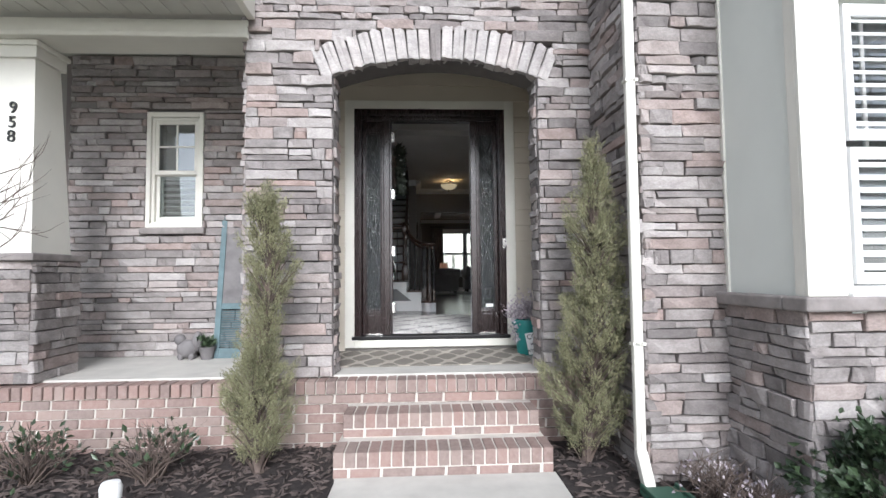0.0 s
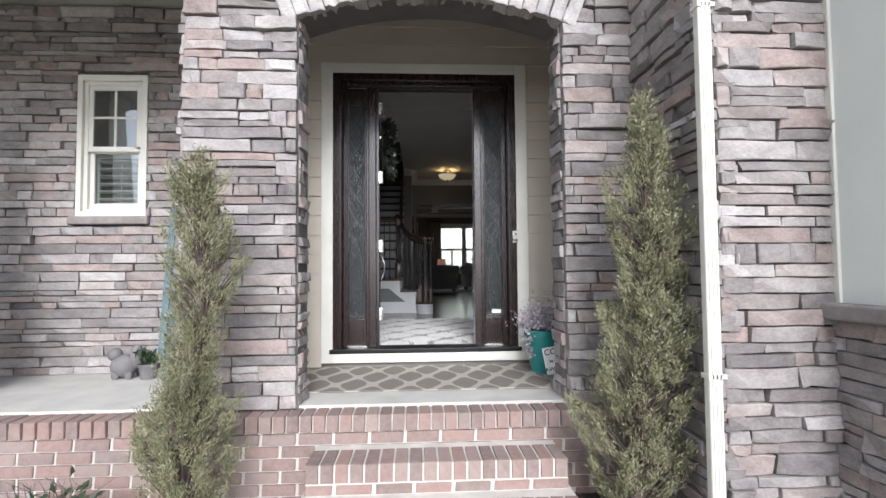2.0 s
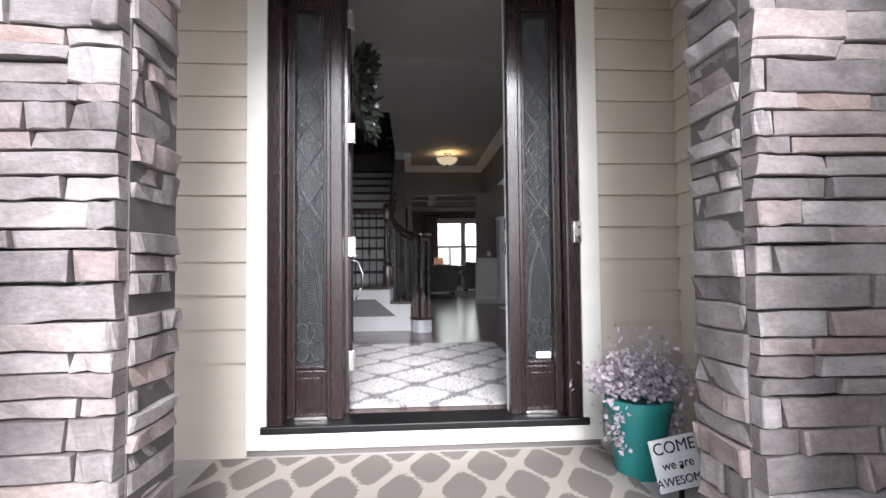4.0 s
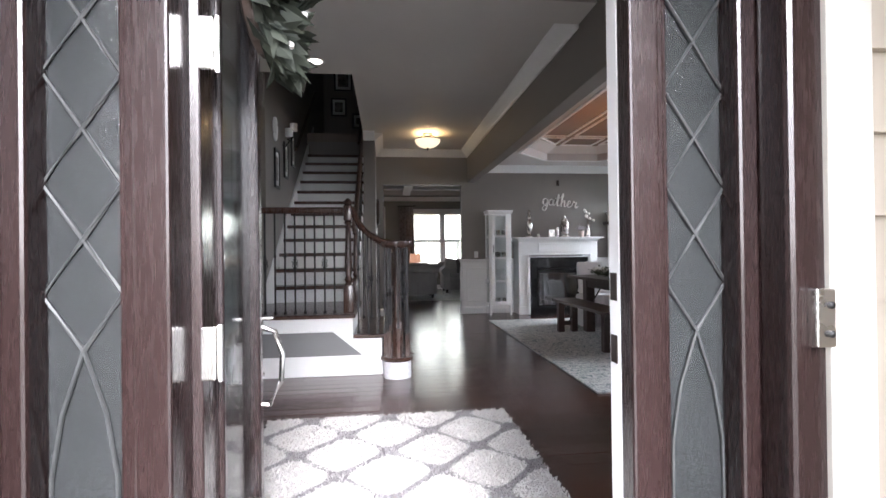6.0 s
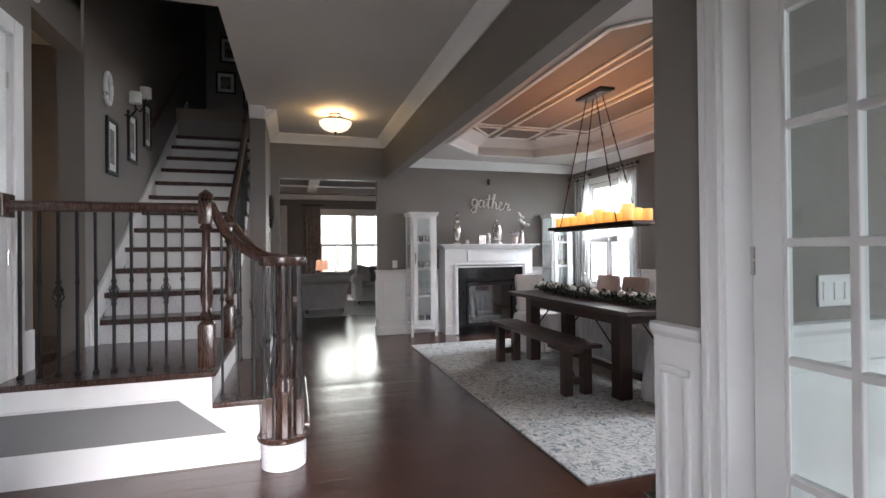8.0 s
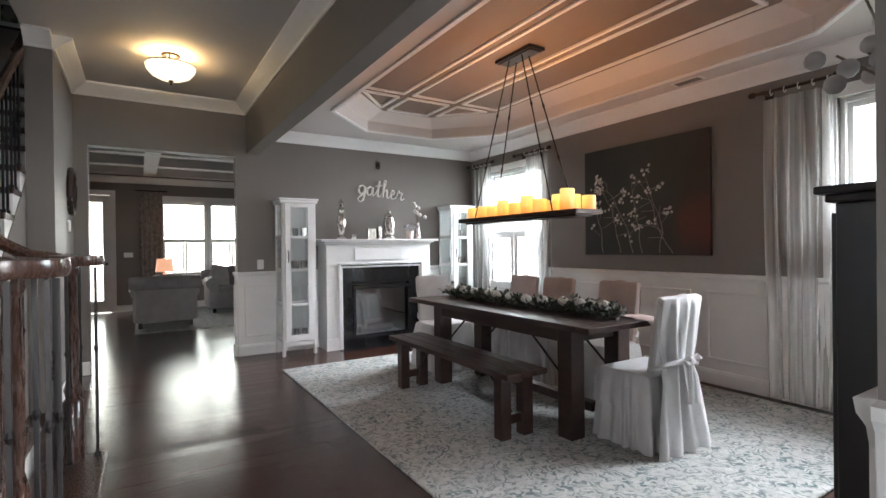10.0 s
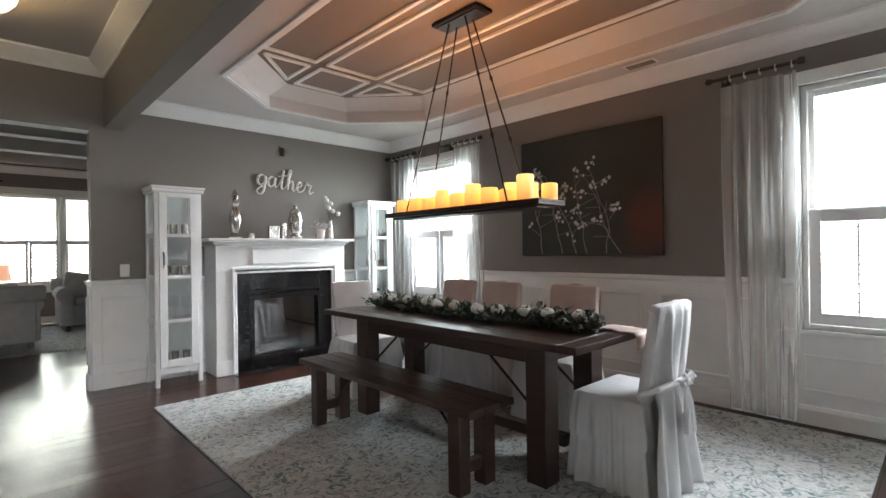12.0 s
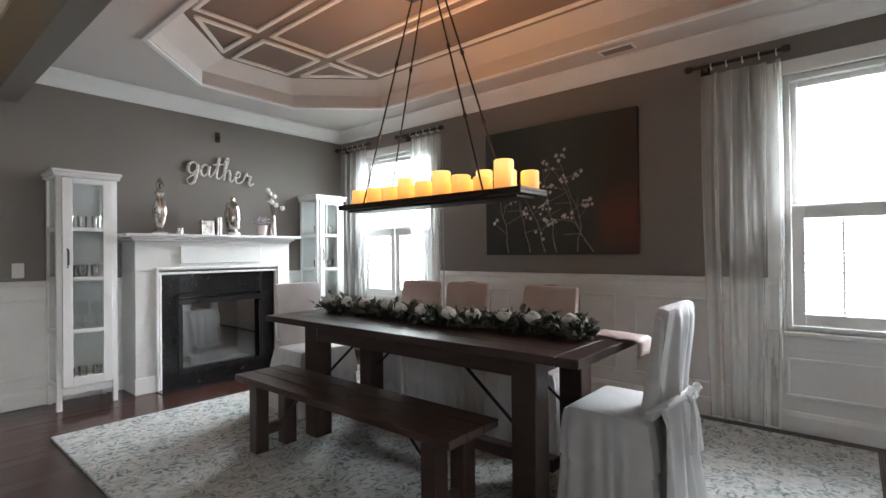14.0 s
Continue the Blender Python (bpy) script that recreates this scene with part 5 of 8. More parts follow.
for px, py in ((-4.3, -0.55), (-3.82, -0.55), (-4.3, -0.18), (-3.82, -0.18)):
    part("leg", B((px, px + 0.05, py, py + 0.05, -0.14, 0.22), bev=0.004), "stair", bs)
part("cushion", B((-4.33, -3.78, -0.58, -0.14, 0.27, 0.36), bev=0.03), "teal", bs)


# ---------- foyer ----------
tagged(part("foyer_rug", B((-0.82, 0.74, 0.28, 2.40, -0.002, 0.022), bev=0.008), "shag"), "cream shag rug with a grey trellis on the dark floor", "rug")


def rug_pile(parent):
    """Loose yarn tufts standing on the rug and over its edge."""
    q = random.Random(31)
    vs, fs = [], []
    for _ in range(34000):
        x, y = q.uniform(-0.83, 0.75), q.uniform(0.27, 2.41)
        d = Vector((q.gauss(0, 0.6), q.gauss(0, 0.6), 1)).normalized() * q.uniform(0.012, 0.026)
        a = q.random() * 6.28
        e = Vector((math.cos(a), math.sin(a), 0)) * q.uniform(0.003, 0.006)
        p = Vector((x, y, 0.014))
        i = len(vs)
        vs += [tuple(p - e), tuple(p + e), tuple(p + d + e * 0.6), tuple(p + d - e * 0.6)]
        fs.append((i, i + 1, i + 2, i + 3))
    tagged(raw("pile", vs, fs, "shag", parent), kind="stuff")


rug_pile(bpy.data.objects["foyer_rug"])


def panel_door(name, at, rz, w, h, label, handle_side):
    """Closed two-panel painted door; local x across, -y faces the room."""
    ob = thing(name, (0, 0, 0), label, "door", kind="structure")
    part("slab", B((-w / 2, w / 2, 0.02, 0.055, 0.01, h)), "white", ob)
    for z0, z1 in ((0.13, 0.98), (1.12, h - 0.12)):
        for q in ((-w / 2 + 0.11, w / 2 - 0.11, z0, z0 + 0.03), (-w / 2 + 0.11, w / 2 - 0.11, z1 - 0.03, z1), (-w / 2 + 0.11, -w / 2 + 0.14, z0 + .03, z1 - .03), (w / 2 - 0.14, w / 2 - 0.11, z0 + .03, z1 - .03)):
            part("panel_mould", B((q[0], q[1], 0.010, 0.02, q[2], q[3]), bev=0.006), "white", ob)
    part("casing", B((-w / 2 - 0.10, -w / 2 - 0.005, -0.02, -0.001, 0, h + 0.10), (w / 2 + 0.005, w / 2 + 0.10, -0.02, -0.001, 0, h + 0.10), (-w / 2 - 0.005, w / 2 + 0.005, -0.02, -0.001, h + 0.005, h + 0.10), bev=0.005), "white", ob)
    part("jamb", B((-w / 2 - 0.012, -w / 2 - 0.001, -0.001, 0.14, 0, h), (w / 2 + 0.001, w / 2 + 0.012, -0.001, 0.14, 0, h), (-w / 2, w / 2, -0.001, 0.14, h + 0.001, h + 0.012)), "white", ob)
    s = handle_side
    hd = part("lever", sweep(bmesh.new(), [(s * (w / 2 - 0.07), 0.02, 0.94), (s * (w / 2 - 0.07), -0.035, 0.94), (s * (w / 2 - 0.10), -0.045, 0.94), (s * (w / 2 - 0.18), -0.04, 0.945)], [0.01, 0.01, 0.009, 0.007], 8), "bronze", ob, "dark bronze lever handle", True)
    part("rose", lathe(bmesh.new(), [(0.028, 0), (0.028, 0.006), (0.018, 0.01)], (0, 0, 0), 16), "bronze", hd).matrix_world = pose(s * (w / 2 - 0.07), 0.02, 0.94, 90)
    for z in (0.25, h * 0.5, h - 0.25):
        part("hinge", B((-s * (w / 2 + 0.002) - 0.008, -s * (w / 2 + 0.002) + 0.008, 0.008, 0.022, z - 0.045, z + 0.045), bev=0.003), "chrome", ob)
    ob.matrix_world = pose(*at, 0, 0, rz)
    return ob


panel_door("door_2", (-1.40, 3.39, 0), 90, 0.755, 2.47, "closed white two-panel closet door with a dark lever", -1)


def french_leaf(name, y0, y1, lock_low):
    ob = thing(name, (1.50, (y0 + y1) / 2, 0), "white french door leaf with twelve glass lights", "door", "french doors", "structure")
    x0, x1, h = 1.485, 1.525, 2.41
    a, b = (y0 + 0.115, y1 - 0.10) if lock_low else (y0 + 0.10, y1 - 0.115)
    part("stile", B((x0, x1, y0, a, 0.01, h), bev=0.003), "white", ob)
    part("stile", B((x0, x1, b, y1, 0.01, h), bev=0.003), "white", ob)
    part("rail", B((x0, x1, a, b, 0.01, 0.21), (x0, x1, a, b, h - 0.11, h), bev=0.003), "white", ob)
    p = part("pane", B((1.502, 1.507, a - 0.005, b + 0.005, 0.205, h - 0.105)), "glass", ob)
    p.visible_shadow = False
    ym = (a + b) / 2
    part("muntin", B((1.487, 1.523, ym - 0.013, ym + 0.013, 0.21, h - 0.11), bev=0.005), "white", ob)
    for k in range(1, 6):
        z = 0.21 + (h - 0.32) * k / 6
        part("muntin", B((1.488, 1.522, a, b, z - 0.013, z + 0.013), bev=0.005), "white", ob)
    for e0, e1 in ((a, a + 0.012), (b - 0.012, b)):
        part("glazing_bead", B((1.486, 1.496, e0, e1, 0.21, h - 0.11), bev=0.003), "white", ob)
    yh, q = (y0 + 0.055, 1) if lock_low else (y1 - 0.055, -1)
    l = part("lever", sweep(bmesh.new(), [(1.485, yh, 0.92), (1.43, yh, 0.92), (1.42, yh + q * 0.03, 0.922), (1.423, yh + q * 0.12, 0.935)], [0.012, 0.012, 0.011, 0.007], 8), "chrome", ob, "nickel lever handle", True)
    part("rose", lathe(bmesh.new(), [(0.033, 0), (0.033, 0.008), (0.020, 0.012)], (0, 0, 0), 18), "chrome", l).matrix_world = pose(1.485, yh, 0.92, 0, -90)
    for z in (0.30, 1.2, 2.1):
        yo = y1 if lock_low else y0
        part("hinge", B((1.480, 1.486, yo - 0.012, yo + 0.006, z - 0.045, z + 0.045), bev=0.002), "chrome", ob)
    return ob


french_leaf("door_3", 1.058, 1.652, True)
french_leaf("door_4", 0.460, 1.054, False)
solid("trim_french", "white", [(1.372, 1.399, 1.665, 1.735, 0, 2.52), (1.362, 1.373, 1.712, 1.737, 0, 2.52), (1.366, 1.373, 1.667, 1.683, 0, 2.52), (1.372, 1.399, 0.375, 0.445, 0, 2.52), (1.372, 1.399, 0.445, 1.665, 2.435, 2.52), (1.38, 1.525, 1.655, 1.669, 0, 2.43), (1.38, 1.525, 0.441, 0.455, 0, 2.43), (1.38, 1.525, 0.455, 1.655, 2.416, 2.43)], "white moulded casing of the french doors", "trim", 0.004)
sw = thing("light_switch", (2.1, 1.757, 1.12), "white three-gang switch plate on the study wall", "switch")
part("plate", B((1.912, 2.086, 1.750, 1.759, 1.025, 1.140), bev=0.003), "sign", sw)
for k in range(3):
    part("rocker", B((1.929 + k * 0.054, 1.961 + k * 0.054, 1.745, 1.75, 1.05, 1.115), bev=0.002), "white", sw)
sw = thing("light_switch", (1.56, 7.68, 1.07), "white switch plate above the chair rail", "switch")
part("plate", B((1.525, 1.60, 7.681, 7.689, 1.00, 1.115), bev=0.003), "sign", sw)
part("rocker", B((1.548, 1.577, 7.676, 7.681, 1.03, 1.085), bev=0.002), "white", sw)
pl = thing("thermostat", (-0.2, 7.35, 1.5), "small white thermostat on the hall wall", "thermostat")
part("case", B((-0.199, -0.18, 7.20, 7.27, 1.42, 1.52), bev=0.004), "sign", pl)
pot_plant((1.60, 2.16, 0), 0.06, 0.12, 130, "small leafy plant in a dark pot by the wall end", "black")


def lantern():
    at = Vector((-1.12, 2.76, 0))
    ob = thing("lantern_stand", at, "dark glass lantern with an ornate silver top beside the closet door", "lantern")
    part("body", B((at.x - 0.13, at.x + 0.13, at.y - 0.13, at.y + 0.13, 0.0, 0.20), bev=0.008), "blackgloss", ob)
    part("shoulder", B((at.x - 0.15, at.x + 0.15, at.y - 0.15, at.y + 0.15, 0.20, 0.225), (at.x - 0.11, at.x + 0.11, at.y - 0.11, at.y + 0.11, 0.225, 0.25), bev=0.008), "silver", ob)
    part("finial", lathe(bmesh.new(), [(0.06, 0.25), (0.055, 0.27), (0.03, 0.29), (0.045, 0.31), (0.02, 0.335), (0.012, 0.36), (0.02, 0.375), (0.004, 0.39)], at, 16), "silver", ob, smooth=True)


lantern()


def bowl_light():
    at = Vector((0.60, 6.45, 2.92))
    low = at + Vector((0, 0, 0.055))
    ob = thing("ceiling_lamp", at, "lit alabaster bowl ceiling lamp on a bronze stem", "ceiling light")
    part("canopy", lathe(bmesh.new(), [(0.075, -0.001), (0.07, -0.02), (0.025, -0.03), (0.012, -0.035), (0.012, -0.085), (0.02, -0.095)], at, 20), "bronze", ob, smooth=True)
    part("bowl", lathe(bmesh.new(), [(0.02, -0.275), (0.09, -0.265), (0.15, -0.235), (0.185, -0.19), (0.195, -0.155), (0.188, -0.155), (0.175, -0.19), (0.14, -0.228), (0.085, -0.255), (0.02, -0.265)], low, 28), "bulb", ob, "glowing amber glass bowl", True)
    part("finial", lathe(bmesh.new(), [(0.018, -0.275), (0.022, -0.285), (0.008, -0.295), (0.012, -0.305), (0.003, -0.315)], low, 12), "bronze", ob, smooth=True)
    part("rim", sweep(bmesh.new(), [low + Vector((0.192 * math.cos(a * 0.3142), 0.192 * math.sin(a * 0.3142), -0.152)) for a in range(21)], 0.006, 6), "bronze", ob)
    for k in range(3):
        a = k * 2.094 + 0.4
        part("arm", sweep(bmesh.new(), [low + Vector((0.012 * math.cos(a), 0.012 * math.sin(a), -0.10)), low + Vector((0.08 * math.cos(a), 0.08 * math.sin(a), -0.075)), low + Vector((0.15 * math.cos(a), 0.15 * math.sin(a), -0.10)), low + Vector((0.19 * math.cos(a), 0.19 * math.sin(a), -0.152))], 0.005, 6), "bronze", ob)
    lamp("bulb_light", "POINT", Matrix.Translation(at + Vector((0, 0, -0.075))), 1.9, (1, 0.68, 0.32), (0.05, 0))


bowl_light()

# ---------- stairs ----------
RISE, RUN, Y0, ZL = 0.187, 0.2543, 4.79, 0.56
SX0, SX1 = -1.365, -0.40


def staircase():
    ob = thing("staircase", (-0.9, 4.8, 0), "dark-treaded staircase with white risers and a turned landing", "stairs", kind="structure")
    # landing and the two steps that climb to it from the hall
    part("landing_body", B((-1.40, -0.36, 3.60, 4.79, 0, 0.525)), "white", ob)
    part("landing_tread", B((-1.40, -0.335, 3.565, 4.80, 0.525, ZL), bev=0.008), "stair", ob)
    part("step_body", B((-0.36, -0.10, 3.60, 4.79, 0, 0.34)), "white", ob)
    part("tread", B((-0.355, -0.075, 3.565, 4.80, 0.34, 0.372), bev=0.008), "stair", ob)
    part("step_body", B((-0.10, 0.17, 3.62, 4.79, 0, 0.155)), "riser", ob)
    part("tread", B((-0.095, 0.195, 3.60, 4.80, 0.155, 0.187), bev=0.008), "stair", ob)
    part("bullnose", lathe(bmesh.new(), [(0.125, 0), (0.125, 0.155)], (0.04, 3.50, 0), 28), "riser", ob, "white patterned drum under the newel", True)
    part("bullnose_tread", lathe(bmesh.new(), [(0.14, 0.155), (0.15, 0.165), (0.15, 0.178), (0.14, 0.187)], (0.04, 3.50, 0), 28), "stair", ob, smooth=True)
    part("stringer_panel", B((-1.385, -0.54, 3.592, 3.601, 0.185, 0.40)), "grey", ob, "flat grey inset panel")
    bm = bmesh.new()
    vs = [bm.verts.new(p) for y in (3.592, 3.601) for p in ((-0.54, y, 0.185), (-0.28, y, 0.185), (-0.54, y, 0.40))]
    for f in ((0, 1, 2), (5, 4, 3), (0, 3, 4, 1), (1, 4, 5, 2), (2, 5, 3, 0)):
        bm.faces.new([vs[i] for i in f])
    part("stringer_panel", bm, "grey", ob)
    part("panel_bead", B((-1.39, -0.53, 3.585, 3.60, 0.40, 0.415), bev=0.004), "white", ob)
    for i in range(15):
        y, z = Y0 + RUN * i, ZL + RISE * i
        part("riser", B((SX0, SX1, y, y + 0.02, z, z + RISE - 0.042)), "riser" if i < 2 else "white", ob)
        if i < 14:
            part("tread", B((SX0, SX1 + 0.03, y - 0.035, y + RUN, z + RISE - 0.042, z + RISE), bev=0.008), "stair", ob)
            part("end_bracket", B((SX1 - 0.001, SX1 + 0.02, y, y + RUN, z, z + RISE - 0.042), bev=0.003), "white", ob)
    bm = bmesh.new()
    L = 14 * RUN
    vs = [bm.verts.new(p) for x in (-0.42, -0.375) for p in ((x, Y0, 0), (x, Y0 + L, 0), (x, Y0 + L, ZL + 14 * RISE - 0.03), (x, Y0 + 0.04, ZL + 0.0))]
    for f in ((0, 1, 2, 3), (7, 6, 5, 4), (0, 4, 5, 1), (1, 5, 6, 2), (2, 6, 7, 3), (3, 7, 4, 0)):
        bm.faces.new([vs[i] for i in f])
    part("stair_side", bm, "wall", ob)
    bm = bmesh.new()
    sl = RISE / RUN
    vs = [bm.verts.new(p) for x in (-1.378, -1.355) for p in ((x, Y0 - 0.1, ZL), (x, Y0 + L, ZL + L * sl), (x, Y0 + L, ZL + L * sl + 0.30), (x, Y0 - 0.1, ZL + 0.24))]
    for f in ((0, 1, 2, 3), (7, 6, 5, 4), (0, 4, 5, 1), (1, 5, 6, 2), (2, 6, 7, 3), (3, 7, 4, 0)):
        bm.faces.new([vs[i] for i in f])
    part("skirt_board", bm, "white", ob)
    part("nook_skirt", B((-1.40, -1.385, 3.80, 3.99, ZL, 0.80), (-1.40, -1.30, 4.725, 4.745, ZL, 0.80), bev=0.004), "white", ob)


staircase()


def newel(at, h, s=0.045):
    """Square-footed turned newel."""
    bm = bmesh.new()
    x, y, z = at
    box(bm, x - s, x + s, y - s, y + s, z, z + 0.26, 0.006)
    lathe(bm, [(s * 0.95, 0.26), (s * 0.6, 0.28), (s * 0.9, 0.31), (s * 0.55, 0.34), (s * 0.8, 0.42), (s * 0.62, h * 0.62), (s * 0.5, h - 0.22), (s * 0.85, h - 0.20), (s * 0.6, h - 0.18)], at, 16)
    box(bm, x - s * 0.85, x + s * 0.85, y - s * 0.85, y + s * 0.85, z + h - 0.18, z + h - 0.04, 0.005)
    lathe(bm, [(s * 0.5, h - 0.04), (s * 1.0, h - 0.025), (s * 0.9, h), (s * 0.4, h + 0.02), (s * 0.1, h + 0.03)], at, 16)
    return bm


def baluster(x, y, z0, z1, basket=False):
    bm = bmesh.new()
    box(bm, x - 0.007, x + 0.007, y - 0.007, y + 0.007, z0, z1)
    box(bm, x - 0.014, x + 0.014, y - 0.014, y + 0.014, z0, z0 + 0.025, 0.003)
    if basket:
        zc = z0 + (z1 - z0) * 0.5
        for k in range(4):
            a = k * math.pi / 2
            sweep(bm, [(x, y, zc - 0.06), (x + 0.026 * math.cos(a + 0.5), y + 0.026 * math.sin(a + 0.5), zc - 0.02), (x + 0.026 * math.cos(a + 1.4), y + 0.026 * math.sin(a + 1.4), zc + 0.02), (x, y, zc + 0.06)], 0.004, 4, False)
        box(bm, x - 0.011, x + 0.011, y - 0.011, y + 0.011, zc - 0.075, zc - 0.055)
        box(bm, x - 0.011, x + 0.011, y - 0.011, y + 0.011, zc + 0.055, zc + 0.075)
    else:
        lathe(bm, [(0.007, 0), (0.013, 0.02), (0.007, 0.04)], (x, y, z0 + (z1 - z0) * 0.55), 8)
    return bm


def railing():
    ob = thing("stair_railing", (-0.4, 3.7, 0), "dark wooden handrail with black iron balusters and turned newels", "railing")
    part("newel", newel((-0.40, 3.70, ZL), 1.04), "stair", ob, smooth=True)
    part("newel", newel((-0.395, 4.74, ZL), 0.98, 0.042), "stair", ob, smooth=True)
    # starting newel ring with its volute
    c = Vector((0.04, 3.50, 0.187))
    part("newel", lathe(bmesh.new(), [(0.045, 0), (0.045, 0.30), (0.03, 0.32), (0.038, 0.36), (0.024, 0.42), (0.030, 0.60), (0.022, 0.92), (0.034, 0.95), (0.03, 0.985)], c, 16), "stair", ob, smooth=True)
    for k in range(7):
        a = k * 0.9 + 0.3
        part("baluster", baluster(c.x + 0.105 * math.cos(a), c.y + 0.105 * math.sin(a), 0.187, 1.16, k == 3), "iron", ob)
        part("newel_block", B((c.x + 0.105 * math.cos(a) - 0.018, c.x + 0.105 * math.cos(a) + 0.018, c.y + 0.105 * math.sin(a) - 0.018, c.y + 0.105 * math.sin(a) + 0.018, 0.187, 0.187 + 0.20 + 0.03 * (k % 3)), bev=0.004), "stair", ob)
    part("volute", lathe(bmesh.new(), [(0.02, 0.98), (0.13, 0.98), (0.14, 1.0), (0.135, 1.03), (0.02, 1.04)], c, 24), "stair", ob, smooth=True)
    part("handrail", sweep(bmesh.new(), [(0.0, 3.50, 1.20), (-0.10, 3.53, 1.22), (-0.20, 3.60, 1.28), (-0.29, 3.66, 1.37), (-0.34, 3.69, 1.47), (-0.37, 3.70, 1.53), (-0.40, 3.70, 1.53)], [0.03] * 7, 8), "stair", ob, smooth=True)
    # matching start on the far side of the steps
    f = Vector((0.06, 4.72, 0.187))
    part("newel", lathe(bmesh.new(), [(0.045, 0), (0.045, 0.30), (0.03, 0.32), (0.038, 0.36), (0.024, 0.42), (0.030, 0.60), (0.022, 0.92), (0.034, 0.95), (0.03, 0.985)], f, 16), "stair", ob, smooth=True)
    for k in range(5):
        a = k * 1.1 + 0.2
        part("baluster", baluster(f.x + 0.10 * math.cos(a), f.y + 0.08 * math.sin(a) - 0.01, 0.187, 1.16, k == 2), "iron", ob)
    part("volute", lathe(bmesh.new(), [(0.02, 0.98), (0.13, 0.98), (0.14, 1.0), (0.135, 1.03), (0.02, 1.04)], f, 24), "stair", ob, smooth=True)
    part("handrail", sweep(bmesh.new(), [(0.02, 4.72, 1.20), (-0.10, 4.72, 1.22), (-0.20, 4.73, 1.28), (-0.29, 4.74, 1.37), (-0.35, 4.74, 1.46), (-0.395, 4.74, 1.48)], [0.03] * 6, 8), "stair", ob, smooth=True)
    for x, z0, z1 in ((-0.31, 0.372, 1.38), (-0.22, 0.372, 1.29), (-0.13, 0.372, 1.22)):
        part("baluster", baluster(x, 4.73, z0, z1, x == -0.22), "iron", ob)
    part("handrail", B((-1.40, -0.40, 3.672, 3.728, 1.485, 1.545), bev=0.02), "stair", ob)
    part("rosette", B((-1.40, -1.375, 3.64, 3.76, 1.45, 1.58), bev=0.006), "stair", ob)
    n = 10
    for k in range(n):
        x = -1.33 + k * 0.089
        part("baluster", baluster(x, 3.70, ZL, 1.49, k in (2, 5, 8)), "iron", ob)
    for x, z0, z1 in ((-0.31, 0.372, 1.42), (-0.22, 0.372, 1.29), (-0.13, 0.372, 1.22)):
        part("baluster", baluster(x, 3.66, z0, z1, x == -0.22), "iron", ob)
    # right side of the flight, up to the hall wall
    sl = RISE / RUN
    part("handrail", sweep(bmesh.new(), [(-0.395, 4.74, 1.50), (-0.395, 4.85, 1.58)] + [(-0.395, y, ZL + (y - Y0) * sl + 0.98) for y in (5.0, 5.7, 6.45)], 0.03, 8), "stair", ob, smooth=True)
    for i in range(7):
        for q in (0.06, 0.18):
            y = Y0 + RUN * i + q
            if y < 6.42:
                part("baluster", baluster(-0.395, y, ZL + RISE * (i + 1), ZL + (y - Y0) * sl + 0.95, (i + int(q > 0.1)) % 3 == 0), "iron", ob)
    part("handrail", sweep(bmesh.new(), [(-0.43, y, ZL + (y - Y0) * sl + 0.95) for y in (6.5, 7.4, 8.3)], 0.026, 8), "stair", ob, smooth=True)
    part("handrail", sweep(bmesh.new(), [(-1.32, y, ZL + (y - Y0) * sl + 0.95) for y in (6.3, 7.3, 8.3)], 0.026, 8), "stair", ob, smooth=True)


railing()


def leaning_mirror():
    ob = thing("floor_mirror", (-1.33, 2.5, 0), "tall dark-framed floor mirror leaning by the closet door", "mirror")
    m = pose(-1.285, 2.5, 0, 0, -2.6)
    def bar(*q):
        bm = box(bmesh.new(), *q, 0.006)
        bmesh.ops.transform(bm, matrix=m, verts=bm.verts)
        return bm
    part("frame_side", bar(-0.035, 0.0, -0.36, -0.26, 0.002, 2.0), "door", ob)
    part("frame_side", bar(-0.035, 0.0, 0.26, 0.36, 0.002, 2.0), "door", ob)
    part("frame_top", bar(-0.035, 0.0, -0.26, 0.26, 1.9, 2.0), "door", ob)
    part("frame_bottom", bar(-0.035, 0.0, -0.26, 0.26, 0.002, 0.10), "door", ob)
    part("mirror_glass", bar(-0.03, -0.012, -0.265, 0.265, 0.095, 1.905), "mirror", ob)


leaning_mirror()


def picture(name, m, w, h, label, mat="picture", frame_mat="black", group="stair pictures"):
    """Framed picture; local x across, z up, -y out of the wall."""
    ob = thing(name, (0, 0, 0), label, "picture", group)
    f = 0.035
    part("frame", B((-w / 2, w / 2, -0.025, -0.002, -h / 2, -h / 2 + f), (-w / 2, w / 2, -0.025, -0.002, h / 2 - f, h / 2), (-w / 2, -w / 2 + f, -0.025, -0.002, -h / 2 + f, h / 2 - f), (w / 2 - f, w / 2, -0.025, -0.002, -h / 2 + f, h / 2 - f), bev=0.005), frame_mat, ob)
    part("mount", B((-w / 2 + f, w / 2 - f, -0.012, -0.004, -h / 2 + f, h / 2 - f)), "sign", ob)
    part("print", B((-w / 2 + f + 0.05, w / 2 - f - 0.05, -0.016, -0.012, -h / 2 + f + 0.06, h / 2 - f - 0.06)), mat, ob)
    ob.matrix_world = m
    return ob


for y, z in ((5.25, 2.16), (5.80, 2.36), (6.3, 2.6)):
    picture("picture_frame", pose(-1.38, y, z, 0, 0, 90), 0.26, 0.48, "black framed print on the stair wall")
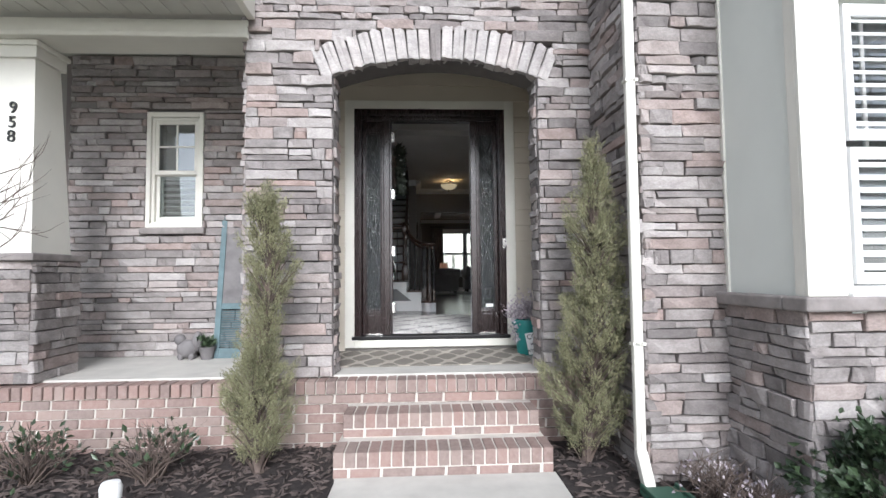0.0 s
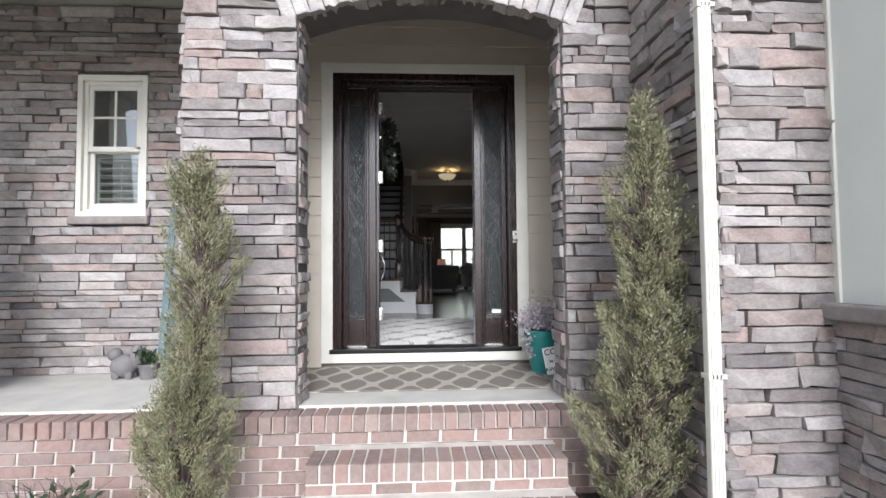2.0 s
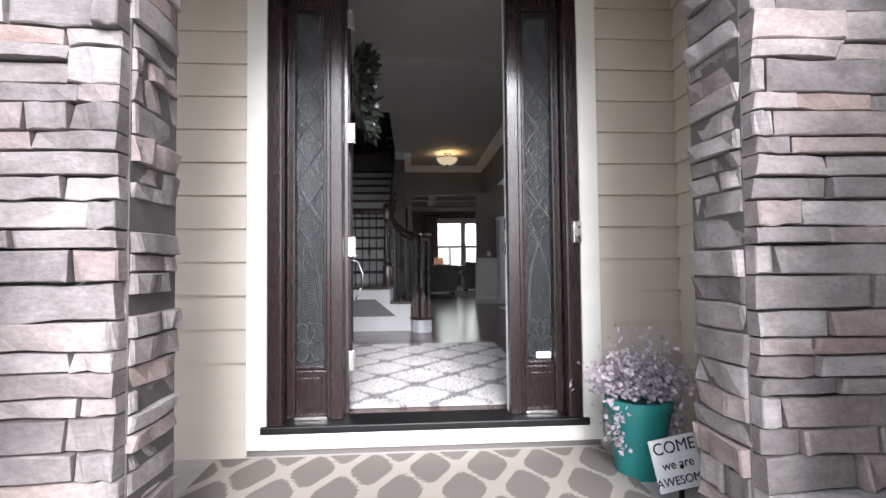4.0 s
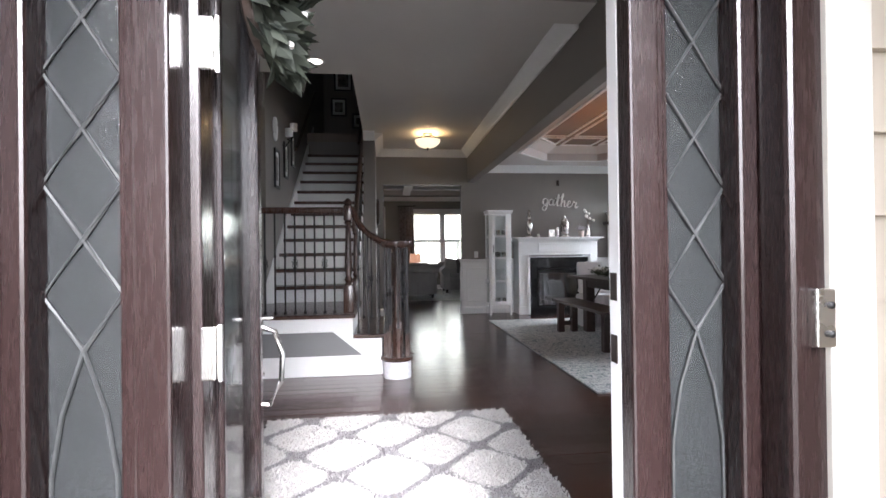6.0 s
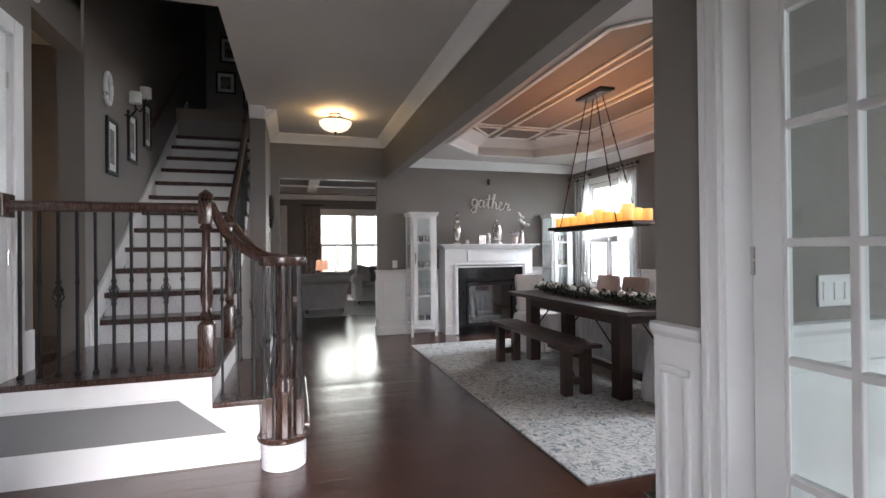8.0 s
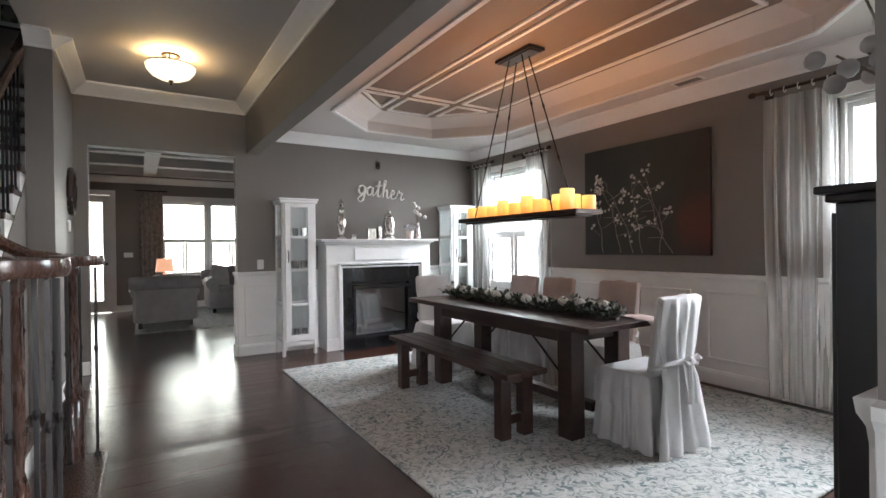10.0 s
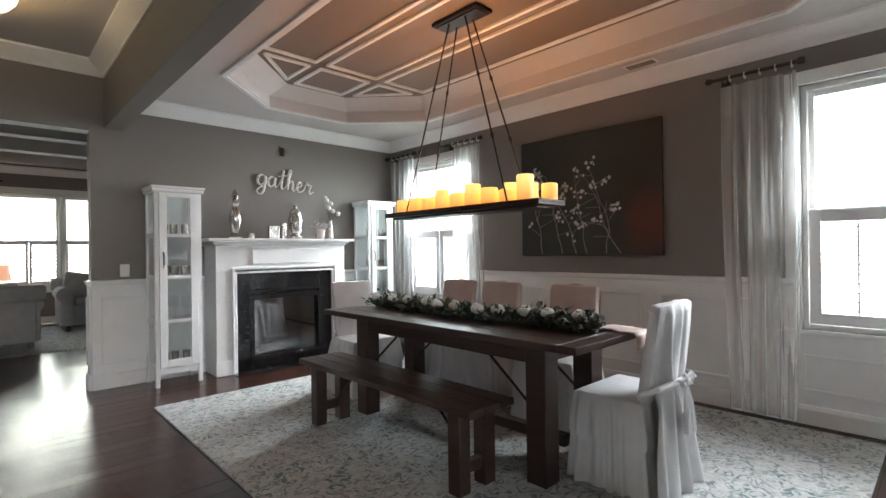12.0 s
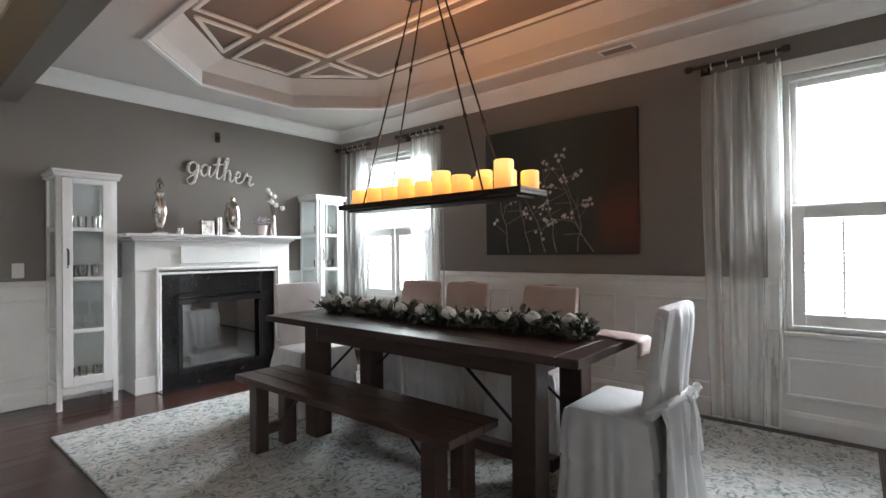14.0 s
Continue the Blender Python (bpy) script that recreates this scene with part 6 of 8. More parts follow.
for x, z, w in ((-1.05, 4.35, 0.34), (-0.62, 4.05, 0.28), (-0.95, 4.95, 0.4)):
    picture("picture_frame", pose(x, 10.05, z, 0, 0, 0), w, w * 1.2, "dark framed print at the stair head", "picture", "black", "upper pictures")
om = thing("oval_mirror", (-1.38, 5.16, 2.63), "small white-framed oval mirror on the stair wall", "mirror")
part("frame", sweep(bmesh.new(), [(-1.365, 5.16 + 0.07 * math.cos(a * 0.3142), 2.63 + 0.13 * math.sin(a * 0.3142)) for a in range(21)], 0.018, 8), "sign", om)
part("glass", B((-1.378, -1.370, 5.10, 5.22, 2.53, 2.73), bev=0.003), "mirror", om)
for y, z in ((5.62, 2.70), (5.95, 2.85)):
    sc = thing("wall_sconce", (-1.38, y, z), "black iron candle sconce with a white candle cup", "sconce", "stair sconces")
    part("arm", sweep(bmesh.new(), [(-1.378, y, z - 0.16), (-1.34, y, z - 0.19), (-1.29, y, z - 0.12), (-1.29, y, z - 0.06)], 0.008, 6), "iron", sc)
    part("cup", lathe(bmesh.new(), [(0.02, -0.06), (0.05, -0.05), (0.052, 0.05), (0.045, 0.05), (0.04, -0.04)], (-1.29, y, z), 16), "sign", sc, smooth=True)
wc = thing("wall_clock", (-0.2, 7.3, 1.85), "round dark-framed clock on the hall wall", "clock")
part("frame", sweep(bmesh.new(), [(-0.18, 7.36 + 0.17 * math.cos(a * 0.3142), 1.80 + 0.20 * math.sin(a * 0.3142)) for a in range(21)], 0.028, 8), "bronze", wc)
part("face", B((-0.199, -0.185, 7.22, 7.50, 1.64, 1.96), bev=0.004), "picture", wc)
nl = thing("nook_lamp", (-2.55, 4.55, 0.56), "small lit amber lamp on a stand in the dim nook", "lamp")
part("base", lathe(bmesh.new(), [(0.09, 0), (0.09, 0.02), (0.02, 0.04), (0.018, 0.85)], (-2.45, 4.6, 0.555), 14), "bronze", nl)
part("shade", lathe(bmesh.new(), [(0.10, 0.85), (0.08, 1.02), (0.075, 1.02), (0.095, 0.85)], (-2.45, 4.6, 0.555), 18), "bulb", nl)
lamp("nook_bulb", "POINT", Matrix.Translation((-2.45, 4.6, 1.75)), 0.5, (1, 0.62, 0.3), (0.05, 0))


# ---------- dining room ----------
tagged(part("dining_rug", B((1.57, 4.50, 2.70, 6.72, -0.002, 0.012), bev=0.004), "rug"), "ivory rug with teal and grey scrollwork under the table", "rug")


def fireplace():
    ob = thing("fireplace", (2.97, 7.4, 0), "white mantelpiece round a black gas firebox", "fireplace")
    part("shelf", B((2.155, 3.775, 7.24, 7.69, 1.322, 1.348), bev=0.006), "white", ob)
    part("bed_moulding", B((2.205, 3.725, 7.285, 7.69, 1.30, 1.322), (2.23, 3.70, 7.315, 7.69, 1.278, 1.30), bev=0.009), "white", ob)
    part("frieze", B((2.25, 3.69, 7.345, 7.68, 1.03, 1.278), bev=0.004), "white", ob)
    part("frieze_block", B((2.60, 3.37, 7.325, 7.345, 1.085, 1.245), bev=0.006), "white", ob)
    for a, b in ((2.25, 2.42), (3.55, 3.69)):
        part("pilaster", B((a, b, 7.345, 7.68, 0, 1.03), bev=0.004), "white", ob)
        part("plinth", B((a - 0.01, b + 0.01, 7.33, 7.345, 0, 0.14), bev=0.004), "white", ob)
    part("inner_moulding", B((2.40, 2.425, 7.325, 7.345, 0, 1.06), (3.545, 3.57, 7.325, 7.345, 0, 1.06), (2.425, 3.545, 7.325, 7.345, 1.035, 1.06), (2.43, 2.45, 7.335, 7.36, 0, 1.015), (3.52, 3.54, 7.335, 7.36, 0, 1.015), (2.45, 3.52, 7.335, 7.36, 0.995, 1.015), bev=0.006), "white", ob)
    for slab in ((2.45, 2.60, 7.36, 7.68, 0, 0.995), (3.37, 3.52, 7.36, 7.68, 0, 0.995), (2.60, 3.37, 7.36, 7.68, 0.80, 0.995), (2.60, 3.37, 7.36, 7.68, 0, 0.10)):
        part("slate_slab", B(slab, bev=0.003), "blackgloss", ob, "glossy black granite slab")
    part("hood", B((2.585, 3.385, 7.335, 7.36, 0.80, 0.825), (2.585, 3.385, 7.345, 7.375, 0.095, 0.15), (2.585, 2.625, 7.345, 7.375, 0.15, 0.72), (3.345, 3.385, 7.345, 7.375, 0.15, 0.72), (2.585, 3.385, 7.345, 7.375, 0.72, 0.775), bev=0.006), "blackgloss", ob)
    part("firebox", B((2.60, 2.62, 7.42, 7.80, 0.10, 0.80), (3.35, 3.37, 7.42, 7.80, 0.10, 0.80), (2.62, 3.35, 7.42, 7.80, 0.78, 0.80), (2.62, 3.35, 7.42, 7.80, 0.10, 0.13)), "black", ob)
    part("fire_back", B((2.60, 3.37, 7.80, 7.82, 0.10, 0.82)), "black", ob)
    bm = bmesh.new()
    for p, q, r in (((2.75, 7.55, 0.18), (3.22, 7.60, 0.19), 0.05), ((2.72, 7.66, 0.19), (3.25, 7.63, 0.18), 0.045), ((2.80, 7.52, 0.27), (3.12, 7.68, 0.26), 0.04)):
        sweep(bm, [p, [(a + b) / 2 for a, b in zip(p, q)], q], [r, r * 1.1, r * 0.9], 9)
    part("logs", bm, "bark", ob, "charred ceramic logs")
    g = part("fire_glass", B((2.62, 3.35, 7.392, 7.397, 0.13, 0.78)), "fireglass", ob)
    part("hearth", B((2.40, 3.57, 7.20, 7.36, -0.004, 0.006)), "blackgloss", ob)


fireplace()


def curio(x0, x1, label):
    """Tall narrow glazed cabinet, facing the room."""
    ob = thing("curio_cabinet", ((x0 + x1) / 2, 7.48, 0), label, "cabinet", "mantel cabinets")
    y0, y1 = 7.33, 7.655
    part("top", B((x0 - 0.02, x1 + 0.02, y0 - 0.02, y1, 1.767, 1.797), (x0 - 0.03, x1 + 0.03, y0 - 0.03, y1, 1.797, 1.822), bev=0.006), "white", ob)
    for q in ((x0, x0 + 0.035, y0, y0 + 0.035), (x1 - 0.035, x1, y0, y0 + 0.035), (x0, x0 + 0.035, y1 - 0.035, y1), (x1 - 0.035, x1, y1 - 0.035, y1)):
        part("post", B((*q, 0, 1.767), bev=0.004), "white", ob)
    part("back", B((x0 + 0.035, x1 - 0.035, y1 - 0.015, y1 - 0.005, 0.16, 1.767)), "white", ob)
    for z in (0.17, 0.58, 0.98, 1.36):
        part("shelf", B((x0 + 0.012, x1 - 0.012, y0 + 0.03, y1 - 0.016, z, z + 0.022)), "white", ob)
    part("apron", B((x0 + 0.035, x1 - 0.035, y0 + 0.005, y0 + 0.025, 0.11, 0.17), bev=0.003), "white", ob)
    for x in (x0 + 0.01, x1 - 0.014):
        part("side_glass", B((x, x + 0.004, y0 + 0.035, y1 - 0.035, 0.2, 1.78)), "cabglass", ob).visible_shadow = False
        for z in (0.16, 0.57, 0.97, 1.35, 1.76):
            part("side_rail", B((x - 0.008, x + 0.012, y0 + 0.035, y1 - 0.035, z, z + 0.04)), "white", ob)
    d = part("door", B((x0 + 0.036, x0 + 0.10, y0 - 0.012, y0 + 0.012, 0.175, 1.762), (x1 - 0.10, x1 - 0.036, y0 - 0.012, y0 + 0.012, 0.175, 1.762), (x0 + 0.10, x1 - 0.10, y0 - 0.012, y0 + 0.012, 1.72, 1.762), (x0 + 0.10, x1 - 0.10, y0 - 0.012, y0 + 0.012, 0.175, 0.24), (x0 + 0.10, x1 - 0.10, y0 - 0.012, y0 + 0.012, 0.575, 0.605), (x0 + 0.10, x1 - 0.10, y0 - 0.012, y0 + 0.012, 0.975, 1.005), (x0 + 0.10, x1 - 0.10, y0 - 0.012, y0 + 0.012, 1.355, 1.385), bev=0.003), "white", ob)
    p = part("pane", B((x0 + 0.10, x1 - 0.10, y0 - 0.002, y0 + 0.002, 0.24, 1.72)), "cabglass", d)
    p.visible_shadow = False
    part("handle", sweep(bmesh.new(), [(x0 + 0.068, y0 - 0.012, 1.08), (x0 + 0.068, y0 - 0.035, 1.10), (x0 + 0.068, y0 - 0.035, 1.20), (x0 + 0.068, y0 - 0.012, 1.22)], 0.007, 6), "black", d, "black iron pull")
    cx = (x0 + x1) / 2
    for z, kind in ((0.192, 0), (0.602, 1), (1.002, 2), (1.382, 0)):
        for k in range(3):
            x = cx - 0.09 + 0.09 * k
            prof = ([(0.03, 0), (0.035, 0.10), (0.03, 0.10)], [(0.03, 0), (0.006, 0.012), (0.005, 0.08), (0.035, 0.11), (0.04, 0.17), (0.03, 0.2)], [(0.035, 0), (0.04, 0.05), (0.042, 0.09), (0.02, 0.10)])[kind]
            g = part("goblet" if kind == 1 else "tumbler", lathe(bmesh.new(), prof, (x, 7.46 + 0.03 * (k % 2), z), 14), ("silver", "cabglass", "silver")[kind], None, smooth=True)
            tagged(g, "small glass and silver tableware on the cabinet shelf", "glassware", "cabinet glassware")
    return ob


curio(1.725, 2.12, "tall white curio cabinet with a glazed door and glassware")
curio(4.03, 4.40, "tall white curio cabinet with a glazed door and glassware")


def smooth_line(pts, n=6):
    """Points of a soft curve through the given ones."""
    pts = [Vector((*p, 0)) for p in pts]
    ext = [pts[0]] + pts + [pts[-1]]
    out = []
    for a, b, c, d in zip(ext, ext[1:], ext[2:], ext[3:]):
        for k in range(n):
            t = k / n
            out.append(0.5 * (2 * b + (c - a) * t + (2 * a - 5 * b + 4 * c - d) * t * t + (3 * b - a - 3 * c + d) * t ** 3))
    return out + [pts[-1]]


def word_sign():
    """Brush-script letters g a t h e r, each one wooden stroke shape, x-height 1."""
    strokes = {"g": (0.0, [[(0.85, 0.85), (0.5, 1.0), (0.15, 0.75), (0.12, 0.3), (0.4, 0.05), (0.75, 0.35), (0.86, 0.9), (0.85, 0.2), (0.72, -0.6), (0.35, -0.85), (0.1, -0.55), (0.5, -0.1), (1.1, 0.3)]]),
               "a": (1.05, [[(0.8, 0.85), (0.45, 1.0), (0.12, 0.65), (0.15, 0.2), (0.45, 0.02), (0.72, 0.4), (0.82, 0.95), (0.78, 0.35), (0.95, 0.03), (1.2, 0.3)]]),
               "t": (2.15, [[(0.1, 0.3), (0.45, 1.2), (0.52, 1.85), (0.42, 0.9), (0.4, 0.2), (0.6, 0.02), (0.9, 0.3)], [(0.0, 1.15), (0.45, 1.25), (0.95, 1.4)]]),
               "h": (2.95, [[(0.1, 0.3), (0.5, 1.4), (0.55, 1.95), (0.35, 1.85), (0.3, 1.0), (0.28, 0.0), (0.35, 0.55), (0.65, 0.95), (0.82, 0.6), (0.8, 0.15), (1.0, 0.03), (1.25, 0.3)]]),
               "e": (4.1, [[(0.1, 0.35), (0.55, 0.6), (0.6, 0.95), (0.35, 0.98), (0.15, 0.5), (0.3, 0.05), (0.7, 0.1), (1.0, 0.4)]]),
               "r": (4.98, [[(0.1, 0.4), (0.3, 1.05), (0.42, 0.85), (0.75, 0.85), (0.65, 0.3), (0.8, 0.03), (1.15, 0.3)]])}
    ob = thing("word_sign", (3.14, 7.675, 2.0), "pale wooden word sign reading gather on the wall", "sign")
    unit = 0.112
    m = pose(3.14 - 3.1 * unit, 7.672, 1.955, 0, 6) @ Matrix.Scale(unit, 4)
    for ch, (dx, lines) in strokes.items():
        bm = bmesh.new()
        for line in lines:
            c = smooth_line(line)
            pts = [m @ Vector((p.x + dx, 0, p.y * 1.05)) for p in c]
            rs = []
            for p, q in zip(c, c[1:] + c[-1:]):
                down = max(0.0, p.y - q.y) / ((q - p).length + 1e-6)
                rs.append(unit * (0.068 + 0.068 * down))
            sweep(bm, pts, rs, 6)
        part("letter", bm, "petal", ob)


def mantel_things():
    z = 1.348
    def piece(name, x, prof, mat, label, cat, y=7.42, n=20):
        return tagged(part(name, lathe(bmesh.new(), prof, (x, y, z), n), mat, smooth=True), label, cat)
    piece("finial_vase", 2.47, [(0.055, 0), (0.06, 0.02), (0.025, 0.06), (0.045, 0.12), (0.062, 0.19), (0.05, 0.27), (0.025, 0.33), (0.045, 0.36), (0.02, 0.40), (0.035, 0.44), (0.012, 0.49), (0.004, 0.50)], "silver", "tall mercury glass finial vase on the mantel", "vase")
    piece("candle_cup", 2.63, [(0.03, 0), (0.036, 0.06), (0.03, 0.06), (0.026, 0.02)], "silver", "little silver votive cup on the mantel", "candle holder")
    tagged(part("mercury_block", B((2.82, 2.93, 7.40, 7.46, z, z + 0.14), bev=0.006), "silver"), "square silver mirrored candle block on the mantel", "candle holder")
    piece("tumbler_candle", 2.98, [(0.035, 0), (0.038, 0.17), (0.032, 0.17), (0.03, 0.02)], "silver", "tall silver tumbler candle on the mantel", "candle holder")
    piece("lidded_jar", 3.12, [(0.07, 0), (0.075, 0.03), (0.045, 0.05), (0.07, 0.08), (0.078, 0.22), (0.06, 0.27), (0.065, 0.285), (0.05, 0.32), (0.02, 0.34), (0.025, 0.37), (0.006, 0.39)], "silver", "lidded silver apothecary jar on the mantel", "jar")
    pk = piece("small_pot", 3.43, [(0.035, 0), (0.05, 0.10), (0.053, 0.11), (0.045, 0.11)], "pink", "small blush pot of white blossoms on the mantel", "flower pot")
    c = Vector((3.43, 7.42, z + 0.13))
    leaf_cluster("blossoms", "flower", 120, lambda k: (c + Vector((rng.gauss(0, 0.03), rng.gauss(0, 0.03), abs(rng.gauss(0, 0.03)))), (rng.gauss(0, 1), rng.gauss(0, 1), 1)), (0.03, 0.012), pk)
    vs = thing("cotton_vase", (3.56, 7.44, z), "slim silver vase of cotton stems on the mantel", "vase")
    part("vase", lathe(bmesh.new(), [(0.035, 0), (0.04, 0.02), (0.03, 0.12), (0.025, 0.2), (0.03, 0.22)], (3.56, 7.44, z), 16), "silver", vs, smooth=True)
    for k in range(7):
        tip = Vector((3.56 + rng.gauss(0, 0.055), 7.44 + rng.gauss(0, 0.03), z + 0.30 + 0.03 * k))
        st = part("stem", sweep(bmesh.new(), [(3.56, 7.44, z + 0.2), tip], 0.003, 5, False), "twig", vs)
        b2 = bmesh.new()
        bmesh.ops.create_icosphere(b2, subdivisions=2, radius=0.026, matrix=Matrix.Translation(tip))
        part("boll", b2, "petal", st, "white cotton boll", True)
    word_sign()
    hk = thing("wall_hook", (3.10, 7.68, 2.35), "small bronze wall fitting above the word sign", "hook")
    part("plate", B((3.075, 3.125, 7.678, 7.689, 2.30, 2.40), bev=0.005), "bronze", hk)
    part("knob", lathe(bmesh.new(), [(0.008, 0), (0.02, 0.02), (0.012, 0.03)], (0, 0, 0), 12), "bronze", hk).matrix_world = pose(3.10, 7.678, 2.35, 90)


mantel_things()


def dining_table():
    ob = thing("dining_table", (2.89, 4.64, 0.012), "dark-stained wooden farmhouse dining table on a rug", "table")
    x0, x1, y0, y1 = 2.50, 3.21, 3.565, 5.73
    w = (x1 - x0) / 5
    for k in range(5):
        part("plank", B((x0 + k * w + 0.001, x0 + (k + 1) * w - 0.001, y0 + 0.10, y1 - 0.10, 0.728, 0.765), bev=0.003), "table", ob)
    part("end_cap", B((x0, x1, y0, y0 + 0.098, 0.728, 0.765), bev=0.004), "table", ob)
    part("end_cap", B((x0, x1, y1 - 0.098, y1, 0.728, 0.765), bev=0.004), "table", ob)
    part("apron", B((x0 + 0.14, x0 + 0.165, y0 + 0.36, y1 - 0.36, 0.62, 0.728), bev=0.003), "table", ob)
    part("apron", B((x1 - 0.085, x1 - 0.06, y0 + 0.36, y1 - 0.36, 0.62, 0.728), bev=0.003), "table", ob)
    for y in (y0 + 0.30, y1 - 0.30):
        part("apron", B((x0 + 0.245, x1 - 0.135, y - 0.012, y + 0.012, 0.62, 0.728), bev=0.003), "table", ob)
    for x in (x0 + 0.185, x1 - 0.075):
        for y in (y0 + 0.31, y1 - 0.31):
            part("leg", B((x - 0.06, x + 0.06, y - 0.06, y + 0.06, 0.012, 0.728), bev=0.006), "table", ob)
            s = 1 if y < 4.6 else -1
            part("brace", sweep(bmesh.new(), [(x, y + s * 0.06, 0.38), (x, y + s * 0.36, 0.62)], 0.008, 6), "iron", ob)
    part("stretcher", B((2.86, 2.93, 3.86, 5.42, 0.14, 0.20), bev=0.005), "table", ob)


dining_table()


def bench():
    ob = thing("bench", (2.41, 4.8, 0.012), "dark-stained wooden bench with trestle legs and iron braces", "bench")
    x0, x1, y0, y1 = 2.225, 2.56, 3.955, 5.60
    for k in range(3):
        w = (x1 - x0) / 3
        part("plank", B((x0 + k * w + 0.001, x0 + (k + 1) * w - 0.001, y0, y1, 0.42, 0.455), bev=0.004), "table", ob)
    for y in (y0 + 0.14, y1 - 0.14):
        for x in (x0 + 0.075, x1 - 0.075):
            part("leg", B((x - 0.04, x + 0.04, y - 0.04, y + 0.04, 0.012, 0.42), bev=0.005), "table", ob)
        part("cross_rail", B((x0 + 0.115, x1 - 0.115, y - 0.02, y + 0.02, 0.10, 0.16), bev=0.004), "table", ob)
        part("top_rail", B((x0 + 0.115, x1 - 0.115, y - 0.03, y + 0.03, 0.36, 0.42), bev=0.004), "table", ob)
        s = 1 if y < 4.8 else -1
        part("brace", sweep(bmesh.new(), [(2.405, y + s * 0.02, 0.14), (2.405, y + s * 0.34, 0.42)], 0.007, 6), "iron", ob)


bench()


def slip_chair(mat="fabric", back="fabric", label="white slipcovered dining chair with a ruffled skirt and tied back"):
    """Slipcovered parson chair at the origin, facing +y."""
    ob = thing("dining_chair", (0, 0, 0.012), label, "chair", "chairs round the table")
    for x in (-0.18, 0.18):
        for y in (-0.20, 0.11):
            part("leg", B((x - 0.02, x + 0.02, y - 0.02, y + 0.02, 0.012, 0.40), bev=0.003), "table", ob)
    part("seat", box(bmesh.new(), -0.225, 0.225, -0.22, 0.135, 0.385, 0.470, 0.030), mat, ob, smooth=True)
    # two-tier ruffled skirt round the front and sides
    n, corners = 220, ((-0.222, -0.225), (0.222, -0.225), (0.222, 0.135), (-0.222, 0.135))
    def rim(k):
        t = k / n * 4
        i, f = int(t) % 4, t - int(t)
        a, b = corners[i], corners[(i + 1) % 4]
        return Vector((a[0] + (b[0] - a[0]) * f, a[1] + (b[1] - a[1]) * f, 0))
    for name, levels in (("skirt", ((0.40, 0.004, 0.0), (0.36, 0.010, 0.005), (0.22, 0.022, 0.010), (0.10, 0.034, 0.013), (0.015, 0.042, 0.016))), ("overlay", ((0.455, 0.0, 0.0), (0.43, 0.010, 0.003), (0.34, 0.026, 0.008), (0.25, 0.036, 0.012)))):
        vs, fs = [], []
        for z, out, amp in levels:
            for k in range(n):
                p = rim(k)
                d = Vector((p.x, p.y - 0.02, 0)).normalized()
                q = p + d * (out + amp * math.sin(k * 0.62 + 1.3 * math.sin(k * 0.19)) + 0.45 * amp * math.sin(k * 0.37))
                vs.append((q.x, q.y, z + (0.006 * math.sin(k * 0.31) if z < 0.3 else 0)))
        for l in range(len(levels) - 1):
            for k in range(n):
                fs.append((l * n + k, l * n + (k + 1) % n, (l + 1) * n + (k + 1) % n, (l + 1) * n + k))
        raw(name, vs, fs, mat, ob, True)
    # back cover: folds drawn in to the tie and spreading again below it
    rows = ((0.928, -0.300, 0.190, 0.0), (0.922, -0.322, 0.200, 0.002), (0.88, -0.328, 0.205, 0.005), (0.82, -0.322, 0.206, 0.008), (0.75, -0.312, 0.203, 0.011), (0.68, -0.302, 0.196, 0.015), (0.62, -0.295, 0.184, 0.019), (0.57, -0.290, 0.166, 0.022), (0.535, -0.288, 0.158, 0.022),
            (0.50, -0.291, 0.166, 0.022), (0.44, -0.298, 0.186, 0.022), (0.34, -0.308, 0.208, 0.021), (0.22, -0.320, 0.228, 0.020), (0.10, -0.332, 0.246, 0.020), (0.006, -0.340, 0.258, 0.022))
    cols, vs, fs = 81, [], []
    for z, y, hw, amp in rows:
        for c in range(cols):
            u = c / (cols - 1) * 2 - 1
            fold = math.sin(u * 9.5 + 2.0 * math.sin(u * 2.1 + 0.6) + 1.2 * (z - 0.54)) + 0.35 * math.sin(u * 21 + z * 7)
            sag = 0.016 * math.cos(u * 3.1) if z > 0.9 else 0
            vs.append((u * hw, y - amp * fold + 0.05 * abs(u) ** 4 * (1 if z > 0.45 else 0.5), z + sag - 0.012 * u * u * (z > 0.9)))
    for r in range(len(rows) - 1):
        for c in range(cols - 1):
            i = r * cols + c
            fs.append((i, i + 1, i + cols + 1, i + cols))
    raw("back_drape", vs, fs, back, ob, True)
    bm = box(bmesh.new(), -0.195, 0.195, -0.032, 0.032, 0, 0.485, 0.026)
    bmesh.ops.transform(bm, matrix=pose(0, -0.212, 0.455, 9), verts=bm.verts)
    part("backrest", bm, back, ob, smooth=True)
    bm = bmesh.new()
    sweep(bm, [(-0.205, -0.215, 0.50), (-0.16, -0.285, 0.53), (-0.06, -0.315, 0.545), (0.02, -0.322, 0.545), (0.10, -0.310, 0.54), (0.17, -0.280, 0.53), (0.205, -0.215, 0.50)], [0.012, 0.017, 0.018, 0.020, 0.018, 0.017, 0.012], 8)
    bmesh.ops.create_icosphere(bm, subdivisions=2, radius=0.030, matrix=Matrix.Translation((0.03, -0.332, 0.545)) @ Matrix.Diagonal((1.1, 0.8, 1, 1)))
